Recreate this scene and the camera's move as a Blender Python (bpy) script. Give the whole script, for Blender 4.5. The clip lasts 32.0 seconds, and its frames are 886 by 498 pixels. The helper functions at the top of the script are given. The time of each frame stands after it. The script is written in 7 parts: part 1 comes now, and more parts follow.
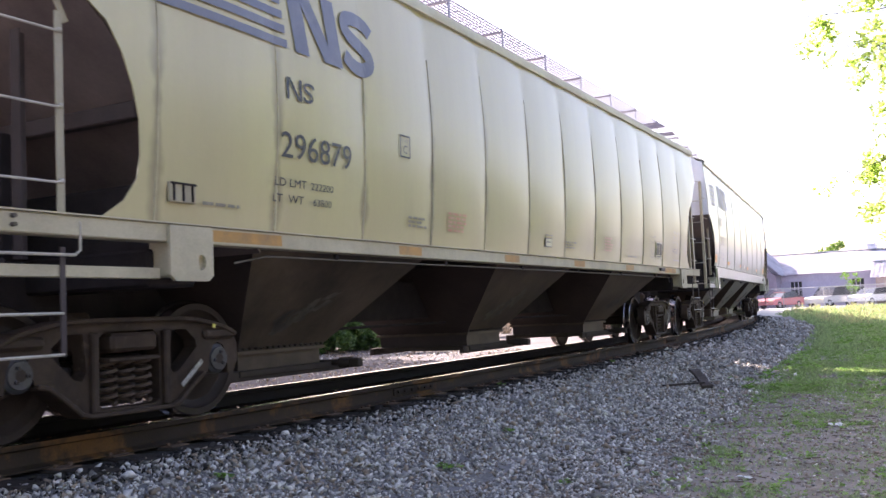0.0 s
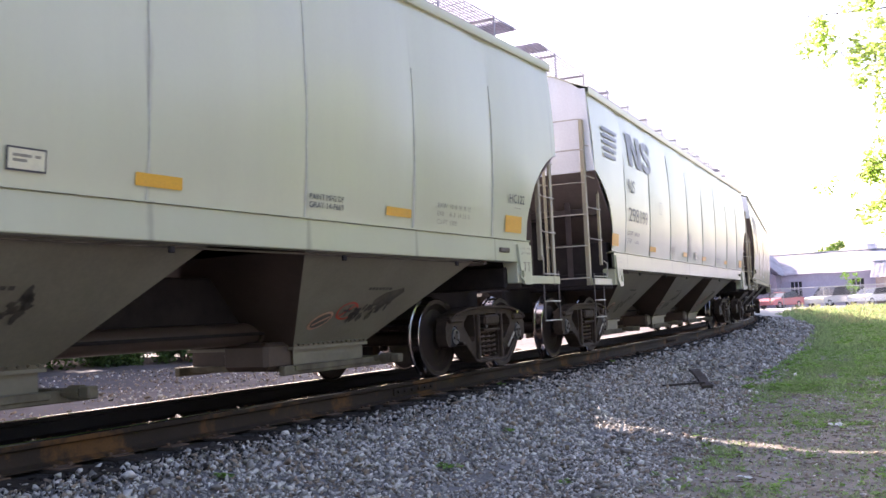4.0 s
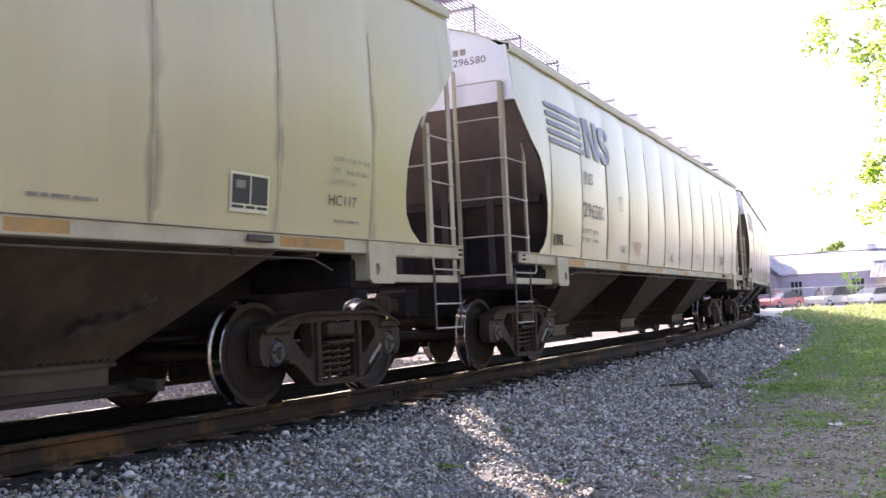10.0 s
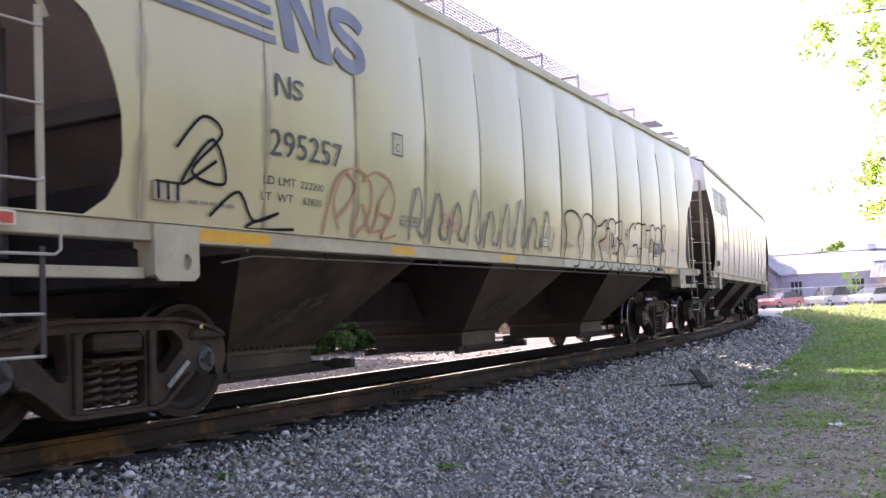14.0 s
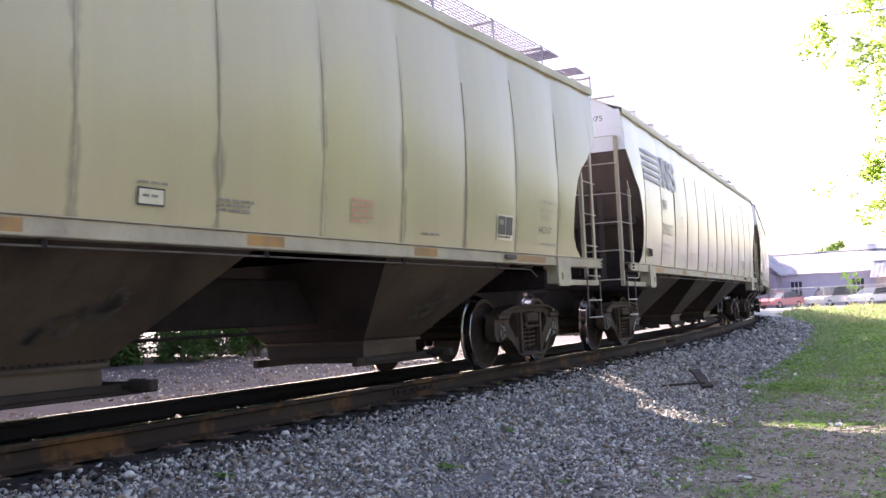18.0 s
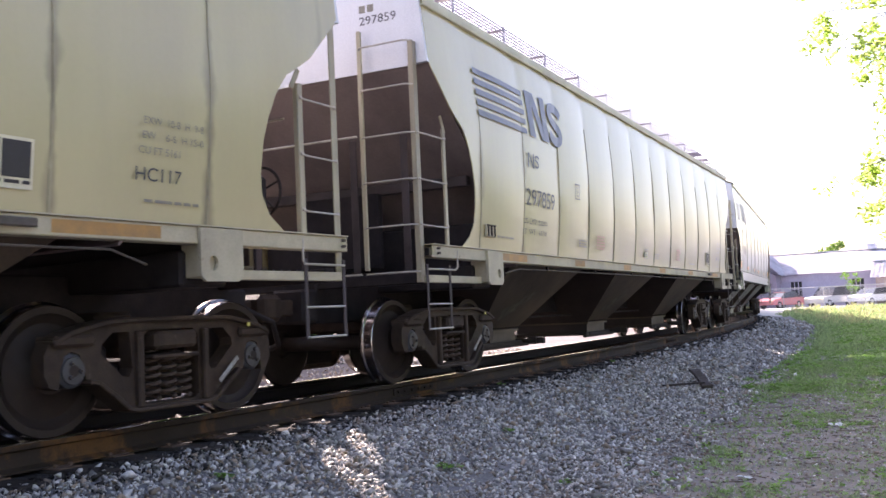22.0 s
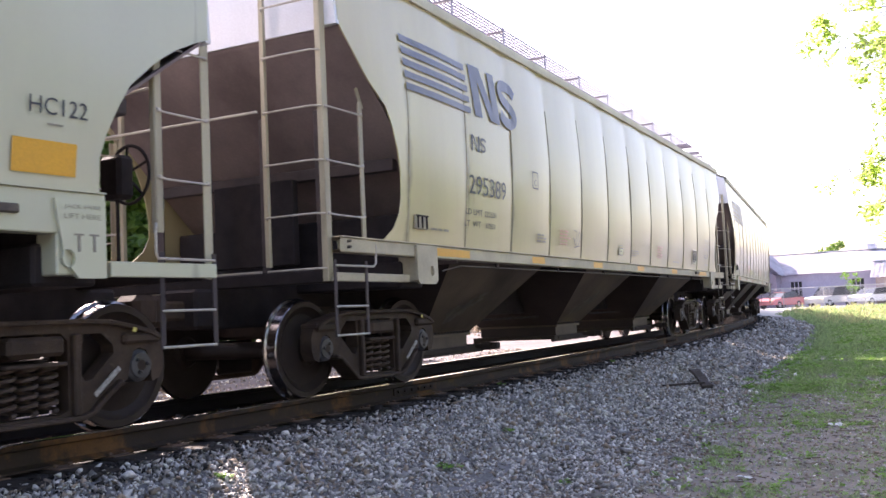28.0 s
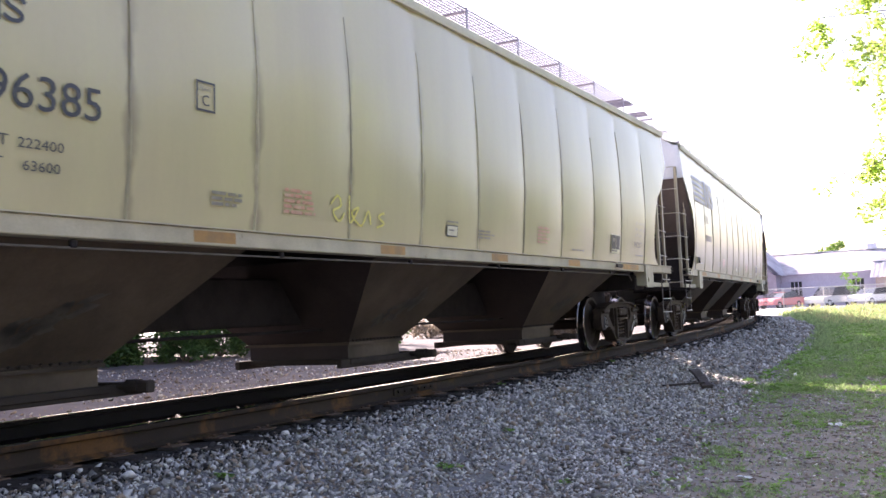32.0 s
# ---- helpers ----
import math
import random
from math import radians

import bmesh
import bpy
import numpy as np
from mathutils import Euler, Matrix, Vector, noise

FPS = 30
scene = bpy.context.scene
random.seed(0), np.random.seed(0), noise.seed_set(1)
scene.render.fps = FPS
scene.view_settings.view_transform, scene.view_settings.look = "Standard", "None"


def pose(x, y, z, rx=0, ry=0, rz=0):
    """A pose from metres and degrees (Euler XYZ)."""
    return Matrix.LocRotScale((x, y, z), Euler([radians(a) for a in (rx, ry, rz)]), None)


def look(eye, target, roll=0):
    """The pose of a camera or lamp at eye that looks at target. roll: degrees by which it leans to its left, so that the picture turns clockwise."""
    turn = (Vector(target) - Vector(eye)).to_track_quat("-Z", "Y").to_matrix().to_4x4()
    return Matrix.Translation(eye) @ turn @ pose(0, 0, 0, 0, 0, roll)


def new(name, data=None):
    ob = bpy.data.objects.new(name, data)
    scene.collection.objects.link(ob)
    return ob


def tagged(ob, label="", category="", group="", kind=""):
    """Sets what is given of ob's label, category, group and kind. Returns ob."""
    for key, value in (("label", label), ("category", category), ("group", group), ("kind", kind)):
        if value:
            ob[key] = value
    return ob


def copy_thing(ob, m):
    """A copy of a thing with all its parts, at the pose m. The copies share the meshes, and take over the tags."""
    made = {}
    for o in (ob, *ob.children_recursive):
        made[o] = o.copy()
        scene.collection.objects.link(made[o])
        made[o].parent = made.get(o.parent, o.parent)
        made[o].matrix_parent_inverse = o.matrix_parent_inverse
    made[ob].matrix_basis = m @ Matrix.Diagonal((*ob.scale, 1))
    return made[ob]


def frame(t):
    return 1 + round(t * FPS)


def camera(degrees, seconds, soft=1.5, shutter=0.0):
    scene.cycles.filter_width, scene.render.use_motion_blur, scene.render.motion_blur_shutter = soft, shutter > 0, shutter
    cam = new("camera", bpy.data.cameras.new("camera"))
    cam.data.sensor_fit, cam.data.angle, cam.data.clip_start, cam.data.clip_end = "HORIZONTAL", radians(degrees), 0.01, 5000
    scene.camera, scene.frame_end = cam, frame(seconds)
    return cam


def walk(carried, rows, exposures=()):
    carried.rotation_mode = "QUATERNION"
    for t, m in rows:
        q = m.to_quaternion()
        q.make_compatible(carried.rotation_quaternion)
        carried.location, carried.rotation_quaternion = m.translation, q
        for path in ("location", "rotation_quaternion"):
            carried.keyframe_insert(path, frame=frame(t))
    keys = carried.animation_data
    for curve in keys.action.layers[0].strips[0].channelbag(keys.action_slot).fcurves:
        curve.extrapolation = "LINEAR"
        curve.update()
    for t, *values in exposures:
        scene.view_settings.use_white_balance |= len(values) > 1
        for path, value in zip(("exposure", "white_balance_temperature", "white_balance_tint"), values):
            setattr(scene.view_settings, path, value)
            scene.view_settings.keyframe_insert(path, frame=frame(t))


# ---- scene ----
EXPOSURE = 2.14
# ---------- camera: on a tripod beside the curve ----------
EYE = Vector((6.4206, 0.0, 0.7217))
cam = camera(50.335, 32.0, soft=1.5, shutter=0.08)
_yaw, _pitch = radians(31.016), radians(3.970)
_way = Vector((-math.sin(_yaw) * math.cos(_pitch), math.cos(_yaw) * math.cos(_pitch), math.sin(_pitch)))
STAND = look(EYE, EYE + _way, -2.602)
walk(cam, [(0.0, STAND), (32.0, STAND)], exposures=[(0.0, EXPOSURE, 6950, 28), (32.0, EXPOSURE, 6950, 28)])

# ---------- sky and sun: behind the train, high and to the far side ----------
SUN_EL, SUN_AZ = radians(33.5), radians(-58.5)   # azimuth from +y, clockwise from above
world = bpy.data.worlds.new("sky")
scene.world = world
world.use_nodes = True
_n = world.node_tree.nodes
_sky = _n.new("ShaderNodeTexSky")
_sky.sky_type, _sky.sun_disc = "NISHITA", False
_sky.sun_elevation, _sky.sun_rotation = SUN_EL, SUN_AZ
_sky.air_density, _sky.dust_density, _sky.ozone_density = 1.0, 2.5, 1.0
world.node_tree.links.new(_sky.outputs[0], _n["Background"].inputs[0])
_n["Background"].inputs[1].default_value = 0.12
sun_data = bpy.data.lights.new("sun", "SUN")
sun_data.energy, sun_data.angle, sun_data.color = 4.0, radians(0.6), (1.0, 0.95, 0.86)
sun = new("sun", sun_data)
_to = Vector((math.sin(SUN_AZ) * math.cos(SUN_EL), math.cos(SUN_AZ) * math.cos(SUN_EL), math.sin(SUN_EL)))
sun.matrix_world = look(_to * 60, (0, 0, 0))


# ---------- materials ----------
def rgb(c, k=1.0):
    return (c[0] * k, c[1] * k, c[2] * k, 1.0)


def material(name, base, rough=0.6, metal=0.0, dark=None, scale=6.0, fine=60.0, amount=0.5, bump=0.2, streak=False, vary=0.0,
             translucent=0.0, spec=0.5, coat=0.0, island=0.0, grit=0.14, rust=None, rust_at=0.62, bump_scale=None):
    """A surface in two scales of variation: broad stains towards dark, fine grain, and a bump."""
    m = bpy.data.materials.new(name)
    m.use_nodes = True
    nt = m.node_tree
    N, L = nt.nodes, nt.links
    bsdf = N["Principled BSDF"]
    bsdf.inputs["Roughness"].default_value, bsdf.inputs["Metallic"].default_value = rough, metal
    bsdf.inputs["Specular IOR Level"].default_value = spec
    bsdf.inputs["Coat Weight"].default_value, bsdf.inputs["Coat Roughness"].default_value = coat, 0.28
    co = N.new("ShaderNodeTexCoord")
    info = N.new("ShaderNodeObjectInfo")
    off = N.new("ShaderNodeVectorMath")
    off.operation = "MULTIPLY_ADD"
    cmb = N.new("ShaderNodeCombineXYZ")
    for i in range(3):
        L.new(info.outputs["Random"], cmb.inputs[i])
    L.new(cmb.outputs[0], off.inputs[0])
    off.inputs[1].default_value = (37.0, 91.0, 53.0)
    L.new(co.outputs["Object"], off.inputs[2])
    mp = N.new("ShaderNodeMapping")
    L.new(off.outputs[0], mp.inputs[0])
    mp.inputs["Scale"].default_value = (1.0, 1.0, 0.12) if streak else (1, 1, 1)
    broad = N.new("ShaderNodeTexNoise")
    broad.inputs["Scale"].default_value, broad.inputs["Detail"].default_value, broad.inputs["Roughness"].default_value = scale, 6.0, 0.62
    L.new(mp.outputs[0], broad.inputs["Vector"])
    grain = N.new("ShaderNodeTexNoise")
    grain.inputs["Scale"].default_value, grain.inputs["Detail"].default_value = fine, 3.0
    L.new(off.outputs[0], grain.inputs["Vector"])
    ramp = N.new("ShaderNodeMapRange")
    ramp.inputs["From Min"].default_value, ramp.inputs["From Max"].default_value = 0.38, 0.70
    L.new(broad.outputs["Fac"], ramp.inputs["Value"])
    mul = N.new("ShaderNodeMath")
    mul.operation = "MULTIPLY"
    L.new(ramp.outputs[0], mul.inputs[0])
    mul.inputs[1].default_value = amount
    mix = N.new("ShaderNodeMix")
    mix.data_type = "RGBA"
    mix.inputs["A"].default_value = rgb(base)
    mix.inputs["B"].default_value = rgb(dark if dark else [c * 0.55 for c in base])
    L.new(mul.outputs[0], mix.inputs["Factor"])
    last = mix.outputs["Result"]
    if rust:
        rr = N.new("ShaderNodeTexNoise")
        rr.inputs["Scale"].default_value, rr.inputs["Detail"].default_value, rr.inputs["Roughness"].default_value = scale * 2.3, 8.0, 0.7
        L.new(mp.outputs[0], rr.inputs["Vector"])
        rm = N.new("ShaderNodeMapRange")
        rm.inputs["From Min"].default_value, rm.inputs["From Max"].default_value = rust_at, rust_at + 0.10
        L.new(rr.outputs["Fac"], rm.inputs["Value"])
        mx = N.new("ShaderNodeMix")
        mx.data_type = "RGBA"
        L.new(rm.outputs[0], mx.inputs["Factor"])
        L.new(last, mx.inputs["A"])
        mx.inputs["B"].default_value = rgb(rust)
        last = mx.outputs["Result"]
    hsv = N.new("ShaderNodeHueSaturation")
    L.new(last, hsv.inputs["Color"])
    val = N.new("ShaderNodeMapRange")
    val.inputs["To Min"].default_value, val.inputs["To Max"].default_value = 1 - grit, 1 + grit
    L.new(grain.outputs["Fac"], val.inputs["Value"])
    lastv = val.outputs[0]
    for source, k in ((info.outputs["Random"], vary), (None, island)):
        if not k:
            continue
        if source is None:
            geo = N.new("ShaderNodeNewGeometry")
            source = geo.outputs["Random Per Island"]
        mr = N.new("ShaderNodeMapRange")
        mr.inputs["To Min"].default_value, mr.inputs["To Max"].default_value = 1 - k, 1 + k
        L.new(source, mr.inputs["Value"])
        mm = N.new("ShaderNodeMath")
        mm.operation = "MULTIPLY"
        L.new(lastv, mm.inputs[0])
        L.new(mr.outputs[0], mm.inputs[1])
        lastv = mm.outputs[0]
    L.new(lastv, hsv.inputs["Value"])
    L.new(hsv.outputs["Color"], bsdf.inputs["Base Color"])
    if bump:
        bp = N.new("ShaderNodeBump")
        bp.inputs["Strength"].default_value, bp.inputs["Distance"].default_value = bump, 0.01
        if bump_scale:
            bn = N.new("ShaderNodeTexNoise")
            bn.inputs["Scale"].default_value, bn.inputs["Detail"].default_value = bump_scale, 2.0
            L.new(off.outputs[0], bn.inputs["Vector"])
            L.new(bn.outputs["Fac"], bp.inputs["Height"])
        else:
            L.new(grain.outputs["Fac"], bp.inputs["Height"])
        L.new(bp.outputs[0], bsdf.inputs["Normal"])
    if translucent:
        tr = N.new("ShaderNodeBsdfTranslucent")
        L.new(hsv.outputs["Color"], tr.inputs["Color"])
        ms = N.new("ShaderNodeMixShader")
        ms.inputs[0].default_value = translucent
        L.new(bsdf.outputs[0], ms.inputs[1])
        L.new(tr.outputs[0], ms.inputs[2])
        L.new(ms.outputs[0], N["Material Output"].inputs["Surface"])
    return m


M = {}
M["cream"] = material("beige car paint", grit=0.025, base=(0.545, 0.485, 0.275), rough=0.24, spec=0.6, dark=(0.45, 0.38, 0.24), scale=1.3, fine=25, amount=0.55, bump=0.05, streak=True, vary=0.06, rust=(0.30, 0.22, 0.14), rust_at=0.70, coat=0.35)
M["grey"] = material("light grey car paint", grit=0.02, base=(0.555, 0.56, 0.41), rough=0.23, spec=0.6, dark=(0.48, 0.46, 0.34), scale=1.1, fine=25, amount=0.4, bump=0.04, streak=True, vary=0.04, rust=(0.36, 0.30, 0.20), rust_at=0.74, coat=0.35)
M["sill"] = material("dusty sill paint", (0.51, 0.455, 0.32), 0.5, dark=(0.27, 0.225, 0.165), scale=2.5, amount=0.6, bump=0.08, rust=(0.17, 0.11, 0.075), rust_at=0.64)
# car ends: body paint with the blue of sky light mixed into its colour
M["end_skylit"] = material("sky-tinted pale end paint", (0.756, 0.767, 0.799), 0.42, dark=(0.605, 0.594, 0.605), scale=1.6, amount=0.4, bump=0.05, streak=True)
M["roof"] = material("roof paint", (0.62, 0.60, 0.47), 0.5, dark=(0.42, 0.38, 0.28), scale=1.5, amount=0.6, bump=0.08)
M["brown"] = material("brown grime on slope sheets", (0.25, 0.20, 0.195), 0.6, dark=(0.115, 0.09, 0.09), scale=0.9, fine=40, amount=0.9, bump=0.15, streak=True, spec=0.2)
# bay paints: grimy, and darkened further with the shade beneath the car body
M["hopper_a"] = material("shade-darkened grimy beige hopper paint", (0.118, 0.088, 0.065), 0.5, dark=(0.028, 0.022, 0.019), scale=0.9, fine=30, amount=0.9, bump=0.1, spec=0.15)
M["hopper_b"] = material("shade-darkened grey hopper paint", (0.235, 0.215, 0.165), 0.4, dark=(0.12, 0.10, 0.075), scale=0.8, fine=30, amount=0.6, bump=0.06, spec=0.3)
M["under"] = material("dark underframe grime", (0.036, 0.030, 0.031), 0.7, dark=(0.016, 0.013, 0.015), scale=4, amount=0.8, bump=0.3, spec=0.15)
M["truck"] = material("cast steel truck grime", (0.070, 0.048, 0.036), 0.6, dark=(0.026, 0.019, 0.017), scale=5, fine=80, amount=0.8, bump=0.35, vary=0.12, rust=(0.102, 0.074, 0.058), rust_at=0.60, spec=0.15)
M["wheel"] = material("brown wheel plate", (0.040, 0.028, 0.024), 0.5, dark=(0.022, 0.016, 0.014), scale=4, amount=0.7, bump=0.15, spec=0.2)
M["tread"] = material("polished wheel tread", (0.50, 0.47, 0.48), 0.18, 1.0, dark=(0.10, 0.085, 0.08), scale=6, amount=0.8, bump=0.04)
M["cap"] = material("bearing end cap", (0.075, 0.075, 0.083), 0.42, 0.3, dark=(0.034, 0.032, 0.032), scale=9, amount=0.7, bump=0.1)
M["steel_rung"] = material("worn grab iron paint", (0.50, 0.46, 0.39), 0.4, dark=(0.24, 0.20, 0.16), scale=7, amount=0.6, bump=0.05)
M["stile"] = material("ladder stile paint", (0.47, 0.42, 0.29), 0.45, dark=(0.20, 0.165, 0.13), scale=3, amount=0.8, bump=0.08, streak=True)
M["grate"] = material("galvanised walkway grating", (0.34, 0.31, 0.38), 0.5, 0.2, scale=8, amount=0.4, bump=0.05)
M["ink"] = material("dark blue-black stencil paint", (0.035, 0.037, 0.05), 0.5, scale=12, amount=0.3, bump=0, dark=(0.09, 0.09, 0.085), coat=0.35)
M["fade"] = material("worn grey stencil paint", (0.20, 0.185, 0.15), 0.5, scale=14, amount=0.6, bump=0, dark=(0.38, 0.35, 0.26), coat=0.35)
M["logo"] = material("faded navy logo paint", (0.121, 0.130, 0.186), 0.5, scale=2.2, amount=0.5, bump=0, dark=(0.244, 0.244, 0.268), coat=0.35)
M["redtext"] = material("faded red stencil paint", (0.55, 0.25, 0.17), 0.5, scale=14, amount=0.7, bump=0, dark=(0.58, 0.47, 0.33), coat=0.35)
M["orange"] = material("yellow reflective sheet", (0.78, 0.40, 0.04), 0.35, scale=6, amount=0.4, bump=0, dark=(0.62, 0.32, 0.05))
M["orange_dirty"] = material("dirty orange reflective sheet", (0.48, 0.25, 0.07), 0.5, scale=5, amount=0.9, bump=0, dark=(0.26, 0.16, 0.08), vary=0.2)
M["white_sheet"] = material("cream label", (0.72, 0.68, 0.50), 0.4, scale=9, amount=0.3, bump=0)
M["black_sheet"] = material("black stencil panel", (0.03, 0.03, 0.035), 0.4, scale=9, amount=0.3, bump=0)
M["red_lamp"] = material("red marker sheet", (0.55, 0.08, 0.05), 0.4, scale=8, amount=0.3, bump=0)
M["spray_black"] = material("black spray paint", (0.014, 0.013, 0.018), 0.7, scale=12, amount=0.2, bump=0, spec=0.1)
M["spray_white"] = material("thin white spray fill", (0.64, 0.62, 0.52), 0.6, dark=(0.50, 0.46, 0.36), scale=5, amount=0.7, bump=0)
M["spray_grey"] = material("thin grey spray paint", (0.15, 0.15, 0.15), 0.6, scale=12, amount=0.7, bump=0, dark=(0.36, 0.34, 0.25))
M["spray_red"] = material("thin orange-red spray paint", (0.52, 0.22, 0.12), 0.5, scale=12, amount=0.5, bump=0)
M["spray_yellow"] = material("thin yellow spray paint", (0.74, 0.66, 0.14), 0.5, scale=12, amount=0.5, bump=0, dark=(0.68, 0.62, 0.30))
M["rail_side"] = material("rusted rail web", (0.046, 0.031, 0.022), 0.75, dark=(0.020, 0.016, 0.015), scale=0.55, fine=60, amount=0.9, bump=0.25, rust=(0.13, 0.062, 0.024), rust_at=0.52, spec=0.15)
# far rail's web: the shade under the train painted as near-black
M["rail_shaded"] = material("shade-black rail web", (0.018, 0.014, 0.016), 0.6, dark=(0.010, 0.008, 0.010), scale=1.5, fine=60, amount=0.7, bump=0.2, spec=0.2)
M["rail_top"] = material("polished rail head", (0.55, 0.53, 0.53), 0.22, 1.0, scale=20, amount=0.3, bump=0.02)
M["tie"] = material("weathered oak tie", (0.055, 0.044, 0.038), 0.9, dark=(0.022, 0.018, 0.017), scale=5, fine=50, amount=0.8, bump=0.5, vary=0.2, spec=0.15)
M["plate"] = material("rusted tie plate", (0.12, 0.07, 0.045), 0.85, scale=9, amount=0.7, bump=0.3)
M["stone"] = material("grey ballast stone", (0.46, 0.43, 0.40), 0.6, dark=(0.165, 0.152, 0.142), scale=7, fine=70, amount=0.7, bump=0.35, island=0.68, spec=0.35)
M["twig"] = material("dry twig", (0.16, 0.12, 0.09), 0.85, scale=20, amount=0.6, bump=0.3)
M["blade"] = material("grass blade", (0.31, 0.44, 0.17), 0.55, dark=(0.35, 0.40, 0.21), scale=2, amount=0.7, bump=0, translucent=0.45, island=0.4)
M["leaf_near"] = material("spring leaf", (0.55, 0.68, 0.22), 0.5, dark=(0.40, 0.56, 0.12), scale=2, amount=0.6, bump=0, translucent=0.8, island=0.3)
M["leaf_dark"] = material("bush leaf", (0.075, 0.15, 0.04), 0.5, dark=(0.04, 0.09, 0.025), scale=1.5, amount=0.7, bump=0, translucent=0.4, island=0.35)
M["leaf_weed"] = material("weed leaf", (0.196, 0.380, 0.057), 0.5, dark=(0.127, 0.287, 0.040), scale=2, amount=0.6, bump=0, translucent=0.5, island=0.3)
M["bark"] = material("grey-brown bark", (0.17, 0.14, 0.115), 0.9, dark=(0.08, 0.065, 0.055), scale=6, fine=40, amount=0.8, bump=0.6)
# long shed's roof and wall: distant glare and haze lifted into the colours
M["shed_roof"] = material("haze-paled weathered metal roof", (0.70, 0.69, 0.75), 0.6, 0.0, dark=(0.42, 0.40, 0.46), scale=0.9, fine=3, amount=0.9, bump=0.1, streak=True)
M["shed_wall"] = material("haze-paled block wall", (0.46, 0.43, 0.54), 0.85, dark=(0.35, 0.32, 0.42), scale=0.5, fine=6, amount=0.6, bump=0.2)
M["shed_brown"] = material("brown board wall", (0.46, 0.37, 0.36), 0.85, scale=0.5, fine=6, amount=0.6, bump=0.2)
M["window_dark"] = material("dark window glass", (0.04, 0.04, 0.05), 0.12, scale=2, amount=0.3, bump=0)
M["galv"] = material("galvanised fence pipe", (0.48, 0.48, 0.50), 0.4, 0.7, scale=9, amount=0.3, bump=0.05)
# red washed paler to carry the haze over the yard
M["red_paint"] = material("haze-paled red car paint", (0.66, 0.20, 0.22), 0.3, scale=3, amount=0.2, bump=0, spec=0.7)
M["white_paint"] = material("white car paint", (0.78, 0.78, 0.78), 0.25, scale=3, amount=0.15, bump=0, spec=0.7)
M["silver_paint"] = material("silver car paint", (0.55, 0.56, 0.58), 0.3, 0.3, scale=3, amount=0.15, bump=0, spec=0.7)
M["tyre"] = material("black tyre", (0.03, 0.03, 0.03), 0.8, scale=8, amount=0.3, bump=0.1)
M["debris"] = material("scorched wood scrap", (0.06, 0.045, 0.04), 0.9, scale=14, amount=0.7, bump=0.4)
M["paper"] = material("scrap of pale litter", (0.7, 0.7, 0.68), 0.6, scale=8, amount=0.3, bump=0.1)
M["cream_seam"] = material("grimy beige seam", (0.31, 0.265, 0.165), 0.5, dark=(0.46, 0.415, 0.25), scale=3.0, fine=25, amount=0.9, bump=0.05, vary=0.22)
M["grey_seam"] = material("grey seam", (0.42, 0.42, 0.34), 0.5, dark=(0.60, 0.60, 0.50), scale=3.0, fine=25, amount=0.8, bump=0.05)
M["spring"] = material("rust-brown coil spring", (0.098, 0.068, 0.053), 0.5, dark=(0.043, 0.032, 0.028), scale=9, amount=0.6, bump=0.1, spec=0.15)
M["strip"] = material("chalky white stencil", (0.42, 0.41, 0.38), 0.7, dark=(0.12, 0.10, 0.09), scale=40, amount=1.0, bump=0)
M["gate_a"] = material("rusty outlet gate", (0.055, 0.043, 0.036), 0.75, dark=(0.035, 0.028, 0.025), scale=3, amount=0.8, bump=0.2, spec=0.15)
M["gate_b"] = material("grimy outlet gate", (0.20, 0.175, 0.125), 0.65, dark=(0.07, 0.055, 0.045), scale=3, amount=0.8, bump=0.2, spec=0.15)
M["pipe"] = material("grimy train line pipe", (0.14, 0.12, 0.10), 0.6, dark=(0.05, 0.043, 0.04), scale=5, amount=0.8, bump=0.1, spec=0.15)
M["end_grime"] = material("brown-grey end post grime", (0.085, 0.068, 0.068), 0.6, dark=(0.038, 0.031, 0.032), scale=2, amount=0.8, bump=0.15, spec=0.2)
M["leaf_mid"] = material("tree leaf", (0.13, 0.23, 0.045), 0.5, dark=(0.07, 0.14, 0.03), scale=1.0, amount=0.6, bump=0, translucent=0.5, island=0.35)
M["dry"] = material("dry straw-coloured leaf", (0.36, 0.30, 0.24), 0.8, dark=(0.25, 0.20, 0.15), scale=2, amount=0.6, bump=0, translucent=0.3, island=0.3)
M["dry_grass"] = material("pale tall grass", (0.52, 0.50, 0.26), 0.6, dark=(0.36, 0.42, 0.14), scale=1.5, amount=0.7, bump=0, translucent=0.4, island=0.35)
M["shed_dark"] = material("dark gable boards", (0.30, 0.26, 0.32), 0.85, scale=0.6, fine=6, amount=0.6, bump=0.2)
# track-bed stones: grime plus the train's shadow, both put into the colour
M["stone_dark"] = material("shade-blackened grimy ballast stone", (0.045, 0.039, 0.038), 0.7, dark=(0.022, 0.02, 0.019), scale=9, fine=70, amount=0.6, bump=0.3, island=0.4, spec=0.15)
# cross sheet colours: grime, and shade painted in to set them off from the slopes
M["cross_a"] = material("shade-darkened grimy cross sheet", (0.057, 0.043, 0.041), 0.55, dark=(0.024, 0.019, 0.020), scale=1.0, fine=30, amount=0.8, bump=0.1, spec=0.15)
M["cross_b"] = material("shade-darkened rust-brown cross sheet", (0.098, 0.068, 0.056), 0.38, dark=(0.039, 0.029, 0.026), scale=1.0, fine=30, amount=0.7, bump=0.08, spec=0.3)
M["stone_pale"] = material("pale quartz ballast stone", (0.690, 0.667, 0.632), 0.55, dark=(0.483, 0.460, 0.437), scale=9, fine=70, amount=0.5, bump=0.2, island=0.25)
